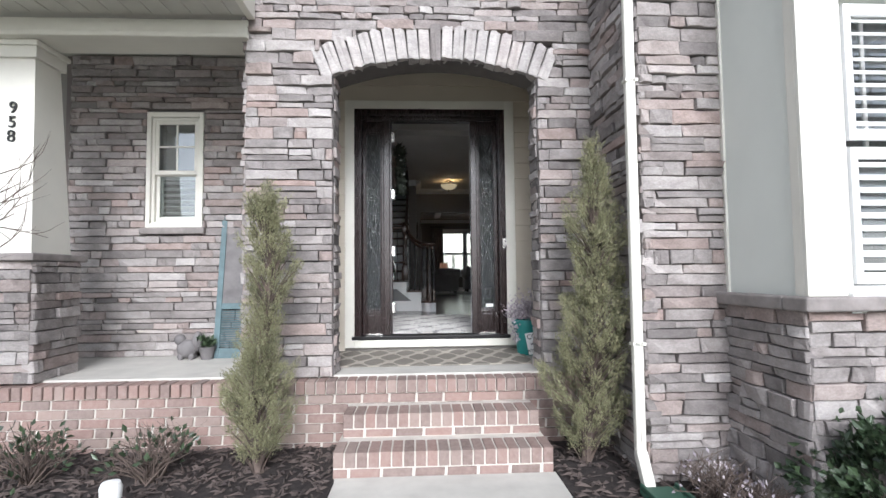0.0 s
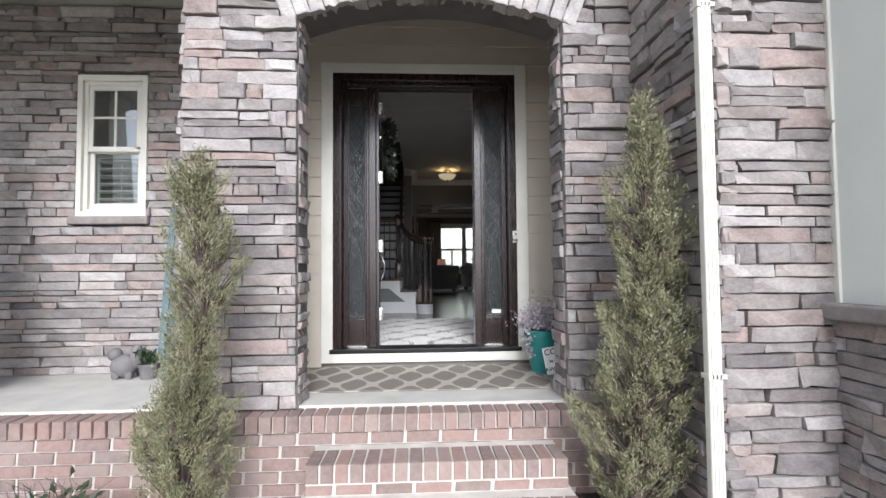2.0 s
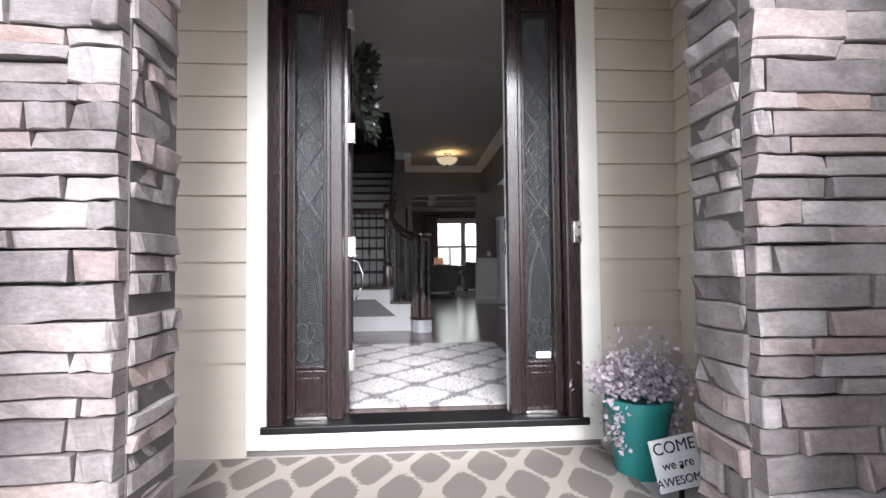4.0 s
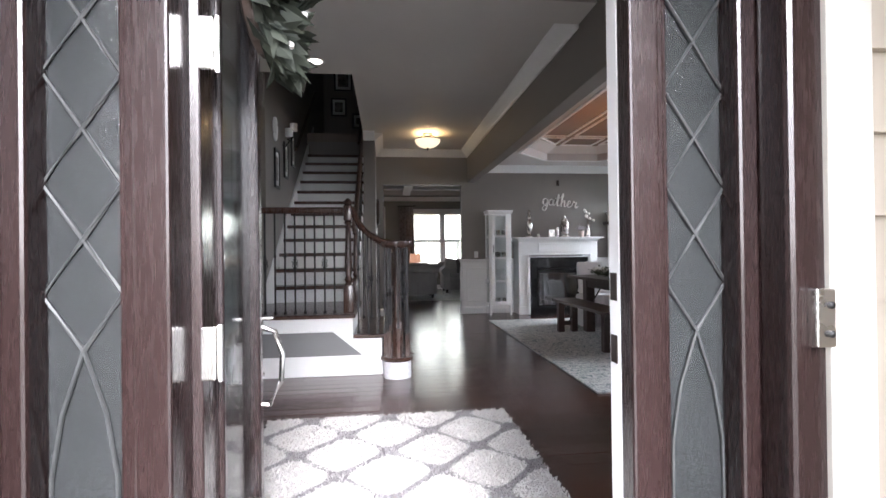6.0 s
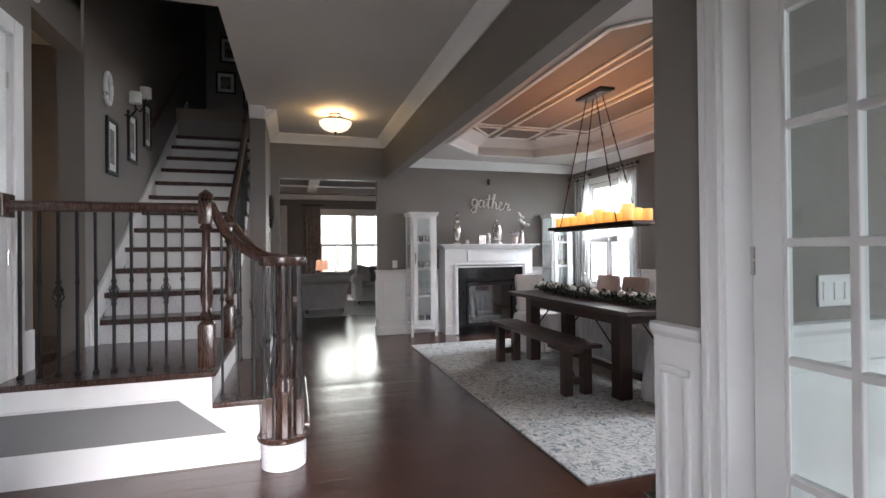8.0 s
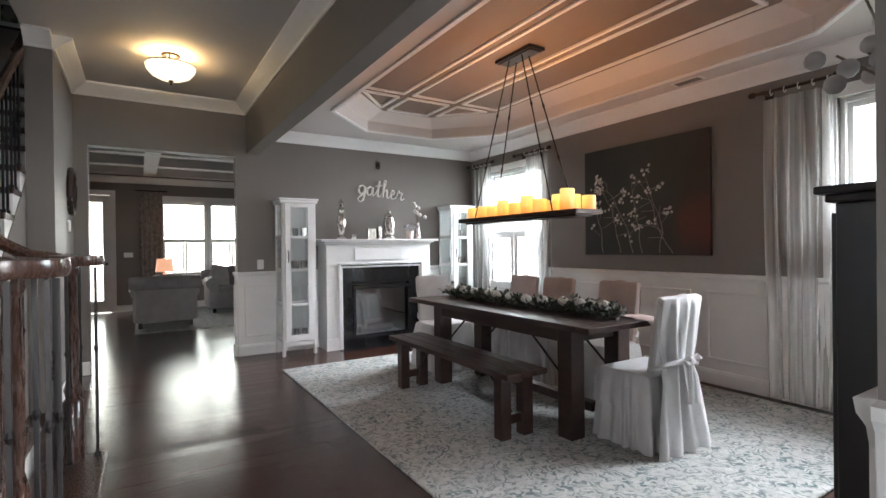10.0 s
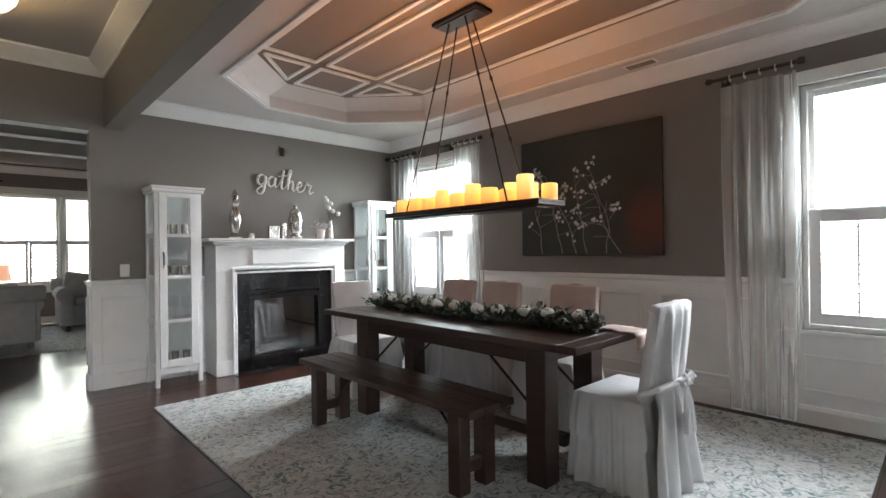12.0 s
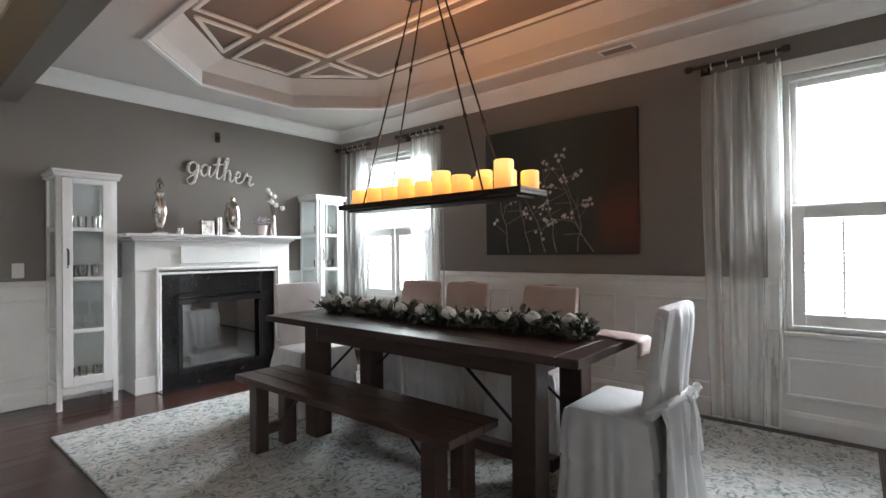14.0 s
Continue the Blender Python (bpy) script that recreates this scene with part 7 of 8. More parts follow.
    for q in (-1, 1):
        sweep(bm, [(0.03, -0.332, 0.54), (0.03 + q * 0.045, -0.345, 0.575), (0.03 + q * 0.07, -0.342, 0.56), (0.03 + q * 0.045, -0.338, 0.53), (0.03, -0.332, 0.54)], [0.010, 0.017, 0.019, 0.015, 0.008], 7)
        sweep(bm, [(0.03, -0.332, 0.54), (0.03 + q * 0.018, -0.346, 0.44), (0.03 + q * 0.035, -0.350, 0.30)], [0.010, 0.016, 0.021], 7)
    part("sash", bm, mat, ob, "tied fabric sash", True)
    return ob


first = slip_chair()
copy_thing(first, pose(3.02, 5.90, 0.012, 0, 0, 178))
first.matrix_world = pose(3.09, 3.665, 0.012, 0, 0, -1)
# warm candle light and backlight are put into the blush colour of these backs
side = slip_chair("fabric", "blush", "white slipcovered dining chair, its back cover tinted blush for candle and back light")
for y in (5.01, 4.325):
    copy_thing(side, pose(3.465, y, 0.012, 0, 0, 90))
side.matrix_world = pose(3.46, 5.49, 0.012, 0, 0, 90)


def garland():
    ob = thing("table_garland", (2.92, 4.6, 0.765), "leafy green garland with white roses along the table", "garland")
    path = lambda t: Vector((2.90 + 0.03 * math.sin(t * 9), 3.68 + t * 1.95, 0.775))
    part("stem", sweep(bmesh.new(), [path(k / 12) for k in range(13)], 0.012, 6), "twig", ob)
    leaf_cluster("leaves", "garland", 1500, lambda k: (path(rng.random()) + Vector((rng.gauss(0, 0.045), 0, 0.005 + abs(rng.gauss(0, 0.022)))), (rng.gauss(0, 1), rng.gauss(0, 0.8), 0.5)), (0.056, 0.016), ob, 0.45)
    leaf_cluster("foliage", "sprig", 420, lambda k: (path(rng.random()) + Vector((rng.gauss(0, 0.06), 0, 0.01 + abs(rng.gauss(0, 0.035)))), (rng.gauss(0, 1), rng.gauss(0, 0.8), 0.6)), (0.05, 0.013), ob, 0.5)
    for k in range(11):
        c = path((k + 0.5 + rng.gauss(0, 0.15)) / 11) + Vector((rng.gauss(-0.035, 0.025), 0, 0.062))
        bm = bmesh.new()
        for j in range(5):
            bmesh.ops.create_icosphere(bm, subdivisions=2, radius=0.040 - 0.005 * j, matrix=Matrix.Translation(c + Vector((0.008 * math.cos(j * 2.4), 0.008 * math.sin(j * 2.4), 0.007 * j))) @ Matrix.Diagonal((1, 1, 0.75, 1)))
        part("rose", bm, "petal", ob, "white fabric rose", True)


garland()
run = thing("table_runner", (3.05, 3.6, 0.765), "pink satin cloth folded over the table end", "cloth")
cloth_pts = [(3.515 + 0.004 * math.sin(k), 0.69 + 0.02 * k) for k in range(4)] + [(3.525 + 0.035 * k, 0.7685 + 0.004 * abs(math.sin(k * 1.3))) for k in range(8)]
vs = [(2.99 + 0.045 * c + 0.02 * math.sin(i * 0.9), y - 0.005 * math.sin(c * 2.1) * (i < 4), z + 0.004 * abs(math.sin(c * 1.9 + i))) for i, (y, z) in enumerate(cloth_pts) for c in range(5)]
cl = raw("cloth", vs, [(i * 5 + c, i * 5 + c + 1, i * 5 + c + 6, i * 5 + c + 5) for i in range(11) for c in range(4)], "pink", run, True)
cl.modifiers.new("thickness", "SOLIDIFY").thickness = 0.003


def chandelier():
    ob = thing("candle_chandelier", (3.114, 4.83, 1.468), "black iron plank chandelier with glowing amber candles", "chandelier")
    x0, x1, y0, y1, z = 2.972, 3.256, 4.083, 5.573, 1.468
    part("tray", B((x0, x1, y0, y1, z, z + 0.018), (x0, x0 + 0.015, y0, y1, z + 0.018, z + 0.035), (x1 - 0.015, x1, y0, y1, z + 0.018, z + 0.035), (x0 + .015, x1 - .015, y0, y0 + 0.015, z + 0.018, z + 0.035), (x0 + .015, x1 - .015, y1 - 0.015, y1, z + 0.018, z + 0.035), (x0 + 0.05, x1 - 0.05, y0 + 0.05, y1 - 0.05, z - 0.015, z), bev=0.003), "bronze", ob)
    q = random.Random(2)
    tall = (0.125, 0.175, 0.145, 0.10, 0.16, 0.125, 0.12, 0.165, 0.11, 0.12, 0.12, 0.155, 0.13, 0.11, 0.135, 0.12, 0.14, 0.115, 0.11)
    for k, h in enumerate(tall):
        y = y0 + 0.07 + k * (y1 - y0 - 0.14) / (len(tall) - 1)
        x = (x1 - 0.075, x0 + 0.075)[k % 2] + q.uniform(-0.008, 0.008)
        r = q.choice((0.050, 0.054, 0.057))
        part("candle", lathe(bmesh.new(), [(r, 0), (r, h - 0.006), (r - 0.006, h), (r - 0.012, h - 0.002), (r - 0.016, h - 0.014), (0.004, h - 0.014)], (x, y, z + 0.018), 18), "candle", ob, "amber flameless candle", True)
    cz = 2.858
    part("canopy", B((3.03, 3.20, 4.605, 5.05, cz - 0.012, cz + 0.014), (3.05, 3.18, 4.625, 5.03, cz - 0.022, cz - 0.012), bev=0.004), "iron", ob)
    for sx in (-1, 1):
        for sy in (-1, 1):
            a = Vector((3.115 + sx * 0.04, 4.83 + sy * 0.08, cz - 0.022))
            b = Vector((3.114 + sx * 0.12, 4.83 + sy * 0.50, z + 0.02))
            part("rod", sweep(bmesh.new(), [a, b], 0.006, 6), "iron", ob)
            for f in (0.33, 0.66):
                c, d = a.lerp(b, f - 0.015), a.lerp(b, f + 0.015)
                part("coupling", sweep(bmesh.new(), [c, a.lerp(b, f), d], [0.007, 0.013, 0.007], 6), "iron", ob)
    lamp("candle_light", "AREA", look((3.114, 4.83, 1.70), (3.114, 4.831, 3.0)), 2.0, (1, 0.42, 0.14), (0.2, 1.3))


chandelier()


def blossom_canvas():
    ob = thing("canvas_painting", (4.63, 4.75, 1.7), "large dark canvas painted with white blossom branches", "painting")
    y0, y1, z0, z1 = 4.04, 5.45, 1.135, 2.27
    part("canvas", B((4.612, 4.648, y0, y1, z0, z1), bev=0.004), "paint", ob)
    q = random.Random(8)
    tips = []
    for s in range(6):
        bm = bmesh.new()
        y, z = 4.42 + 0.15 * s + q.uniform(-0.05, 0.05), z0 + 0.02
        pts, d = [], Vector((0, q.uniform(-0.35, 0.35), 1))
        p = Vector((4.611, y, z))
        for _ in range(9):
            pts.append(p.copy())
            p = p + Vector((0, d.y * 0.10 + q.gauss(0, 0.02), q.uniform(0.07, 0.11)))
            p.y, p.z = min(max(p.y, y0 + 0.06), y1 - 0.06), min(p.z, z1 - 0.08)
        sweep(bm, pts, [0.0055 - 0.0004 * i for i in range(9)], 4, False)
        for j in range(2, 9):
            e = pts[j] + Vector((0, q.gauss(0, 0.13), q.uniform(-0.02, 0.12)))
            e.y, e.z = min(max(e.y, y0 + 0.05), y1 - 0.05), min(max(e.z, z0 + 0.05), z1 - 0.06)
            sweep(bm, [pts[j], e], 0.0025, 4, False)
            tips += [e, e + Vector((0, q.gauss(0, 0.03), q.gauss(0, 0.03)))]
        tagged(part("branch", bm, "pale_branch", ob), kind="stuff")
    bm = bmesh.new()
    for e in tips:
        if q.random() < 0.42:
            for j in range(q.randint(2, 6)):
                a = j * 1.57 + q.random()
                r = q.uniform(0.009, 0.021)
                s = q.uniform(0.5, 3.5) * r
                lathe_at = Vector((4.608, e.y + s * math.cos(a), e.z + s * math.sin(a)))
                bmesh.ops.create_icosphere(bm, subdivisions=1, radius=r, matrix=Matrix.Translation(lathe_at) @ Matrix.Diagonal((0.3, 1, 1, 1)))
    tagged(part("blossom", bm, "blossom", ob), kind="stuff")


blossom_canvas()


def sheer_panel(y0, y1, rod0, rod1, seed):
    ob = thing("sheer_curtain", (4.57, (y0 + y1) / 2, 0), "white sheer curtain on a short dark rod", "curtain", "dining sheers")
    q = random.Random(seed)
    cols, rows = 150, 22
    ph = q.random() * 6
    vs, fs = [], []
    for r in range(rows):
        z = 2.37 - r * 2.345 / (rows - 1)
        f = r / (rows - 1)
        for c in range(cols):
            u = c / (cols - 1)
            fold = u * 33 + ph + 0.9 * math.sin(f * 2.6 + u * 5)
            gather = 0.4 + 0.6 * abs(math.cos(u * 3.4 + 0.35 * math.sin(f * 3)))
            y = y0 + (y1 - y0) * (u + 0.06 * math.sin(f * 3 + ph) * (u - 0.5)) + 0.030 * gather * math.sin(fold)
            x = 4.562 + (0.016 + 0.016 * f) * gather * math.sin(fold + 1.2) + 0.005 * math.sin(u * 83 + f * 3)
            vs.append((x, y, z))
    for r in range(rows - 1):
        for c in range(cols - 1):
            i = r * cols + c
            fs.append((i, i + 1, i + cols + 1, i + cols))
    raw("panel", vs, fs, "sheer", ob, True)
    rd = part("rod", sweep(bmesh.new(), [(4.55, rod0, 2.425), (4.55, rod1, 2.425)], 0.013, 10), "bronze", ob, "dark bronze curtain rod")
    for y in (rod0, rod1):
        part("finial", lathe(bmesh.new(), [(0.014, -0.025), (0.024, -0.015), (0.024, 0.015), (0.014, 0.025)], (0, 0, 0), 12), "bronze", rd).matrix_world = pose(4.55, y, 2.425, 90)
    part("bracket", B((4.55, 4.649, rod1 - 0.10, rod1 - 0.08, 2.41, 2.44), (4.63, 4.649, rod1 - 0.12, rod1 - 0.06, 2.38, 2.46)), "bronze", ob)
    for k in range(5):
        y = y0 + 0.03 + k * (min(y1, rod1) - y0 - 0.06) / 4
        part("ring", sweep(bmesh.new(), [(4.55 + 0.021 * math.cos(a * 0.5236), y, 2.415 + 0.021 * math.sin(a * 0.5236)) for a in range(13)], 0.004, 5, False), "sign", ob)


sheer_panel(3.12, 3.55, 3.10, 3.66, 1)
sheer_panel(5.96, 6.40, 5.95, 6.58, 2)
sheer_panel(7.10, 7.54, 7.05, 7.63, 3)


def hutch():
    ob = thing("black_hutch", (2.6, 2.14, 0), "tall black lacquered hutch against the dividing wall", "cabinet")
    part("body", B((2.14, 3.10, 2.035, 2.29, 0.08, 1.36), bev=0.005), "black", ob)
    part("cornice", B((2.09, 3.15, 2.03, 2.33, 1.385, 1.41), (2.115, 3.125, 2.03, 2.31, 1.36, 1.385), bev=0.006), "black", ob)
    part("plinth", B((2.12, 3.12, 2.035, 2.30, 0, 0.08), bev=0.005), "black", ob)
    for a, b in ((2.16, 2.615), (2.625, 3.08)):
        d = part("door", B((a, b, 2.29, 2.308, 0.11, 1.33), bev=0.004), "black", ob)
        part("knob", lathe(bmesh.new(), [(0.006, 0), (0.006, 0.012), (0.014, 0.02), (0.01, 0.03)], (0, 0, 0), 12), "bronze", d).matrix_world = pose(b - 0.04 if a < 2.5 else a + 0.04, 2.308, 0.75, -90)
    vs = thing("cotton_arrangement", (2.35, 2.17, 1.41), "vase of dried cotton stems on the black hutch", "vase")
    part("vase", lathe(bmesh.new(), [(0.05, 0), (0.07, 0.1), (0.05, 0.2), (0.06, 0.23)], (2.42, 2.17, 1.41), 16), "clay", vs, smooth=True)
    q = random.Random(6)
    for k in range(9):
        t = Vector((2.40 + q.gauss(-0.06, 0.12), 2.20 + q.gauss(0.03, 0.06), 1.75 + 0.07 * k))
        st = part("stem", sweep(bmesh.new(), [(2.42, 2.17, 1.62), (2.42 + (t.x - 2.42) * 0.4, 2.17, 1.7), t], 0.004, 5, False), "twig", vs)
        for j in range(3):
            b2 = bmesh.new()
            bmesh.ops.create_icosphere(b2, subdivisions=2, radius=0.03, matrix=Matrix.Translation(t + Vector((q.gauss(0, 0.03), q.gauss(0, 0.03), -0.05 * j))))
            part("boll", b2, "cushion", st, smooth=True)


hutch()
vt = thing("ceiling_vent", (4.41, 4.10, 2.655), "small white slotted ceiling vent", "vent")
part("frame", B((4.36, 4.46, 3.98, 4.24, 2.65, 2.659), bev=0.002), "white", vt)
for k in range(5):
    part("slat", B((4.37 + k * 0.017, 4.378 + k * 0.017, 4.0, 4.22, 2.646, 2.65)), "grey", vt)

# ---------- living room ----------
tagged(part("living_rug", B((0.28, 3.6, 10.15, 12.9, -0.002, 0.012), bev=0.004), "rug"), "pale patterned rug in the living room", "rug")


def sofa(at, rz, w, label):
    ob = thing("sofa", (0, 0, 0), label, "sofa")
    part("base", B((-w / 2 + 0.1, w / 2 - 0.1, -0.42, 0.40, 0.10, 0.42), bev=0.03), "sofa", ob, smooth=True)
    part("back", B((-w / 2 + 0.06, w / 2 - 0.06, -0.46, -0.24, 0.10, 0.74), bev=0.05), "sofa", ob, smooth=True)
    part("back_roll", sweep(bmesh.new(), [(-w / 2 - 0.03, -0.43, 0.72), (-w / 2, -0.43, 0.72), (w / 2, -0.43, 0.72), (w / 2 + 0.03, -0.43, 0.72)], [0.085, 0.105, 0.105, 0.085], 16), "sofa", ob, smooth=True)
    for s in (-1, 1):
        part("arm", B((min(s * (w / 2 - 0.20), s * (w / 2 - 0.02)), max(s * (w / 2 - 0.20), s * (w / 2 - 0.02)), -0.40, 0.42, 0.10, 0.56), bev=0.03), "sofa", ob, smooth=True)
        part("arm_roll", sweep(bmesh.new(), [(s * (w / 2 - 0.10), -0.42, 0.58), (s * (w / 2 - 0.08), 0.43, 0.58)], 0.115, 14), "sofa", ob, smooth=True)
    n = 1 if w < 1.3 else 3
    for k in range(n):
        c = (w - 0.42) / n
        part("seat_cushion", B((-w / 2 + 0.21 + k * c, -w / 2 + 0.205 + (k + 1) * c, -0.24, 0.42, 0.42, 0.52), bev=0.035), "sofa", ob, smooth=True)
    for x, y in ((-1, -1), (1, -1), (-1, 1), (1, 1)):
        part("foot", B((x * (w / 2 - 0.12) - 0.03, x * (w / 2 - 0.12) + 0.03, y * 0.36 - 0.03, y * 0.36 + 0.03, 0.012, 0.10)), "black", ob)
    ob.matrix_world = pose(*at, 0, 0, rz)
    return ob


sofa((0.70, 10.98, 0), 0, 0.94, "grey rolled-arm armchair seen from the back")
sofa((2.55, 12.35, 0), 180, 2.2, "grey rolled-arm sofa with scatter cushions under the windows")
for x, m, a in ((1.75, "cushion", 12), (2.05, "clay", -8), (2.6, "cushion", 5), (3.1, "sofa", -6)):
    bm = box(bmesh.new(), -0.21, 0.21, -0.06, 0.06, -0.20, 0.20, 0.055)
    bmesh.ops.transform(bm, matrix=pose(x, 12.42, 0.72, -14, a), verts=bm.verts)
    tagged(part("scatter_cushion", bm, m, smooth=True), "square scatter cushion on the grey sofa", "cushion", "sofa cushions")
th = thing("throw_blanket", (0.74, 10.6, 0.8), "pale folded throw over the armchair back", "blanket")
part("cloth", B((0.52, 0.93, 10.47, 10.69, 0.822, 0.85), bev=0.012), "cushion", th)
et = thing("end_table", (0.77, 12.7, 0), "small dark end table", "table")
part("top", B((0.52, 1.02, 12.45, 12.95, 0.50, 0.54), bev=0.006), "table", et)
for x in (0.56, 0.98):
    for y in (12.49, 12.91):
        part("leg", B((x - 0.02, x + 0.02, y - 0.02, y + 0.02, 0, 0.50)), "table", et)
tl = thing("table_lamp", (0.77, 12.7, 0.54), "lit table lamp with a peach shade on the end table", "lamp")
part("base", lathe(bmesh.new(), [(0.07, 0), (0.075, 0.02), (0.03, 0.05), (0.06, 0.14), (0.05, 0.22), (0.012, 0.26), (0.012, 0.32)], (0.77, 12.70, 0.54), 16), "silver", tl, smooth=True)
part("shade", lathe(bmesh.new(), [(0.165, 0.28), (0.135, 0.53), (0.13, 0.53), (0.16, 0.28)], (0.77, 12.70, 0.54), 24), "shade", tl, "glowing peach shade", True)
lamp("table_bulb", "POINT", Matrix.Translation((0.77, 12.70, 0.95)), 0.8, (1, 0.6, 0.35), (0.06, 0))


def drape():
    ob = thing("drape", (0.6, 13.4, 0), "dark patterned floor-length drape on a black rod", "curtain")
    vs, fs, cols = [], [], 40
    for z in (2.45, 1.6, 0.8, 0.02):
        for c in range(cols):
            u = c / (cols - 1)
            vs.append((0.35 + 0.42 * u, 13.40 + 0.04 * math.sin(u * 30), z))
    for r in range(3):
        for c in range(cols - 1):
            i = r * cols + c
            fs.append((i, i + 1, i + cols + 1, i + cols))
    raw("panel", vs, fs, "curtain", ob, True)
    part("rod", sweep(bmesh.new(), [(0.29, 13.40, 2.47), (0.86, 13.40, 2.47)], 0.014, 8), "iron", ob)
    for x in (0.31, 0.84):
        part("bracket", B((x - 0.01, x + 0.01, 13.40, 13.5, 2.46, 2.48)), "iron", ob)


drape()


def glazed_door():
    ob = thing("door_5", (-0.65, 13.5, 0), "white full-light glazed back door", "door", kind="structure")
    part("stile", B((-1.15, -1.03, 13.52, 13.57, 0.01, 2.35), bev=0.004), "white", ob)
    part("stile", B((-0.27, -0.15, 13.52, 13.57, 0.01, 2.35), bev=0.004), "white", ob)
    part("rail", B((-1.03, -0.27, 13.52, 13.57, 0.01, 0.24), (-1.03, -0.27, 13.52, 13.57, 2.21, 2.35), bev=0.004), "white", ob)
    part("pane", B((-1.03, -0.27, 13.543, 13.548, 0.24, 2.21)), "glass", ob).visible_shadow = False
    part("knob", lathe(bmesh.new(), [(0.012, 0), (0.012, 0.03), (0.028, 0.045), (0.02, 0.06)], (0, 0, 0), 14), "bronze", ob).matrix_world = pose(-0.21, 13.52, 0.98, 90)
    part("casing", B((-1.25, -1.15, 13.478, 13.498, 0, 2.46), (-0.15, -0.05, 13.478, 13.498, 0, 2.46), (-1.15, -0.15, 13.478, 13.498, 2.36, 2.46), bev=0.004), "white", ob)


glazed_door()
s2 = thing("light_switch", (0.15, 13.49, 1.15), "white double switch plate on the living room wall", "switch")
part("plate", B((0.08, 0.24, 13.488, 13.498, 1.10, 1.20), bev=0.003), "sign", s2)


# ---------- pieces: siding, bricks, stones and planks ----------
def siding():
    m = bpy.data.meshes.new("lap_board")
    vs = []
    for x in (-0.5, 0.5):
        vs += [(x, 0, 0), (x, -0.026, 0), (x, -0.007, 0.18), (x, 0, 0.18)]
    m.from_pydata(vs, [], [(3, 2, 1, 0), (4, 5, 6, 7), (0, 1, 5, 4), (1, 2, 6, 5), (2, 3, 7, 6), (3, 0, 4, 7)])
    m.materials.append(M["siding"])
    for k in range(20):
        z = -0.177 + 0.17 * k
        spans = [(-1.52, -0.913), (0.913, 1.37)] if z < 2.38 else [(-1.52, 1.37)]
        for a, b in spans:
            o = new("lap_board", m)
            o.parent = wall_entry
            o.matrix_world = Matrix.Translation(((a + b) / 2, -0.001, z)) @ Matrix.Diagonal((b - a, 1, 1, 1))
        o = new("lap_board", m)
        o.parent = wall_wing
        o.matrix_world = pose(1.367, -0.50, z, 0, 0, -90) @ Matrix.Diagonal((0.94, 1, 1, 1))


siding()


def brick_mesh(name="brick"):
    bm = bmesh.new()
    box(bm, -0.5, 0.5, -0.5, 0.5, -0.5, 0.5)
    bmesh.ops.bevel(bm, geom=list(bm.edges), offset=0.035, segments=1, affect="EDGES")
    q = random.Random(1)
    for v in bm.verts:
        v.co += Vector((q.gauss(0, 0.012), q.gauss(0, 0.012), q.gauss(0, 0.012)))
    return finish(bm, name, "brick")


BRICK = brick_mesh()
def brick(parent, x0, x1, y0, y1, z0, z1):
    o = new("brick", BRICK)
    o.parent = parent
    o.matrix_world = Matrix.Translation(((x0 + x1) / 2, (y0 + y1) / 2, (z0 + z1) / 2)) @ Matrix.Diagonal((x1 - x0, y1 - y0, z1 - z0, 1))


def rowlock(parent, xa, xb, y0, y1, z0, z1, g=0.011):
    n = round((xb - xa) / 0.078)
    w = (xb - xa) / n
    for i in range(n):
        j = rng.uniform(-0.003, 0.003)
        brick(parent, xa + i * w + g / 2, xa + (i + 1) * w - g / 2, y0 + j, y1, z0, z1 + j * 0.5)


def course(parent, xa, xb, y0, y1, z0, z1, off, g=0.009):
    x = xa - off
    while x < xb:
        a, b = max(x, xa), min(x + 0.20, xb)
        if b - a > 0.03:
            brick(parent, a + g / 2, b - g / 2, y0 + rng.uniform(-0.003, 0.003), y1, z0, z1)
        x += 0.212


steps = thing("brick_steps", (0.03, -1.66, -0.65), "red brick entry steps with pale mortar and rowlock treads", "steps", kind="structure")
part("step_core", B((-0.695, 0.755, -1.95, -1.35, -0.70, -0.497), (-0.675, 0.735, -1.65, -1.35, -0.50, -0.337)), "brick_mortar", steps)
rowlock(steps, -0.70, 0.76, -1.96, -1.745, -0.59, -0.488)
rowlock(steps, -0.68, 0.74, -1.66, -1.445, -0.43, -0.328)
course(steps, -0.70, 0.76, -1.955, -1.86, -0.655, -0.60, 0.1)
course(steps, -0.68, 0.74, -1.655, -1.56, -0.492, -0.44, 0.05)
for a in (-0.70, 0.68):
    for k in range(3):
        brick(steps, a + 0.001, a + 0.079, -1.86 + 0.21 * k, -1.66 + 0.21 * k, -0.655, -0.60)
        if k > 0:
            brick(steps, a + 0.021, a + 0.06, -1.86 + 0.21 * k, -1.66 + 0.21 * k, -0.492, -0.44)
plinth = thing("porch_plinth", (-2, -1.36, -0.66), "red brick porch base with a rowlock edge", "brick base", kind="structure")
part("plinth_core", B((-4.6, 1.33, -1.345, -1.20, -0.80, -0.165)), "brick_mortar", plinth)
rowlock(plinth, -4.6, 1.33, -1.37, -1.205, -0.255, -0.155)
for r in range(6):
    z1 = -0.263 - r * 0.073
    course(plinth, -4.6, -0.70 if r > 1 else 1.33, -1.358, -1.28, z1 - 0.065, z1, 0.1 if r % 2 else 0.0)
    if r > 1:
        course(plinth, 0.76, 1.33, -1.358, -1.28, z1 - 0.065, z1, 0.1 if r % 2 else 0.0)


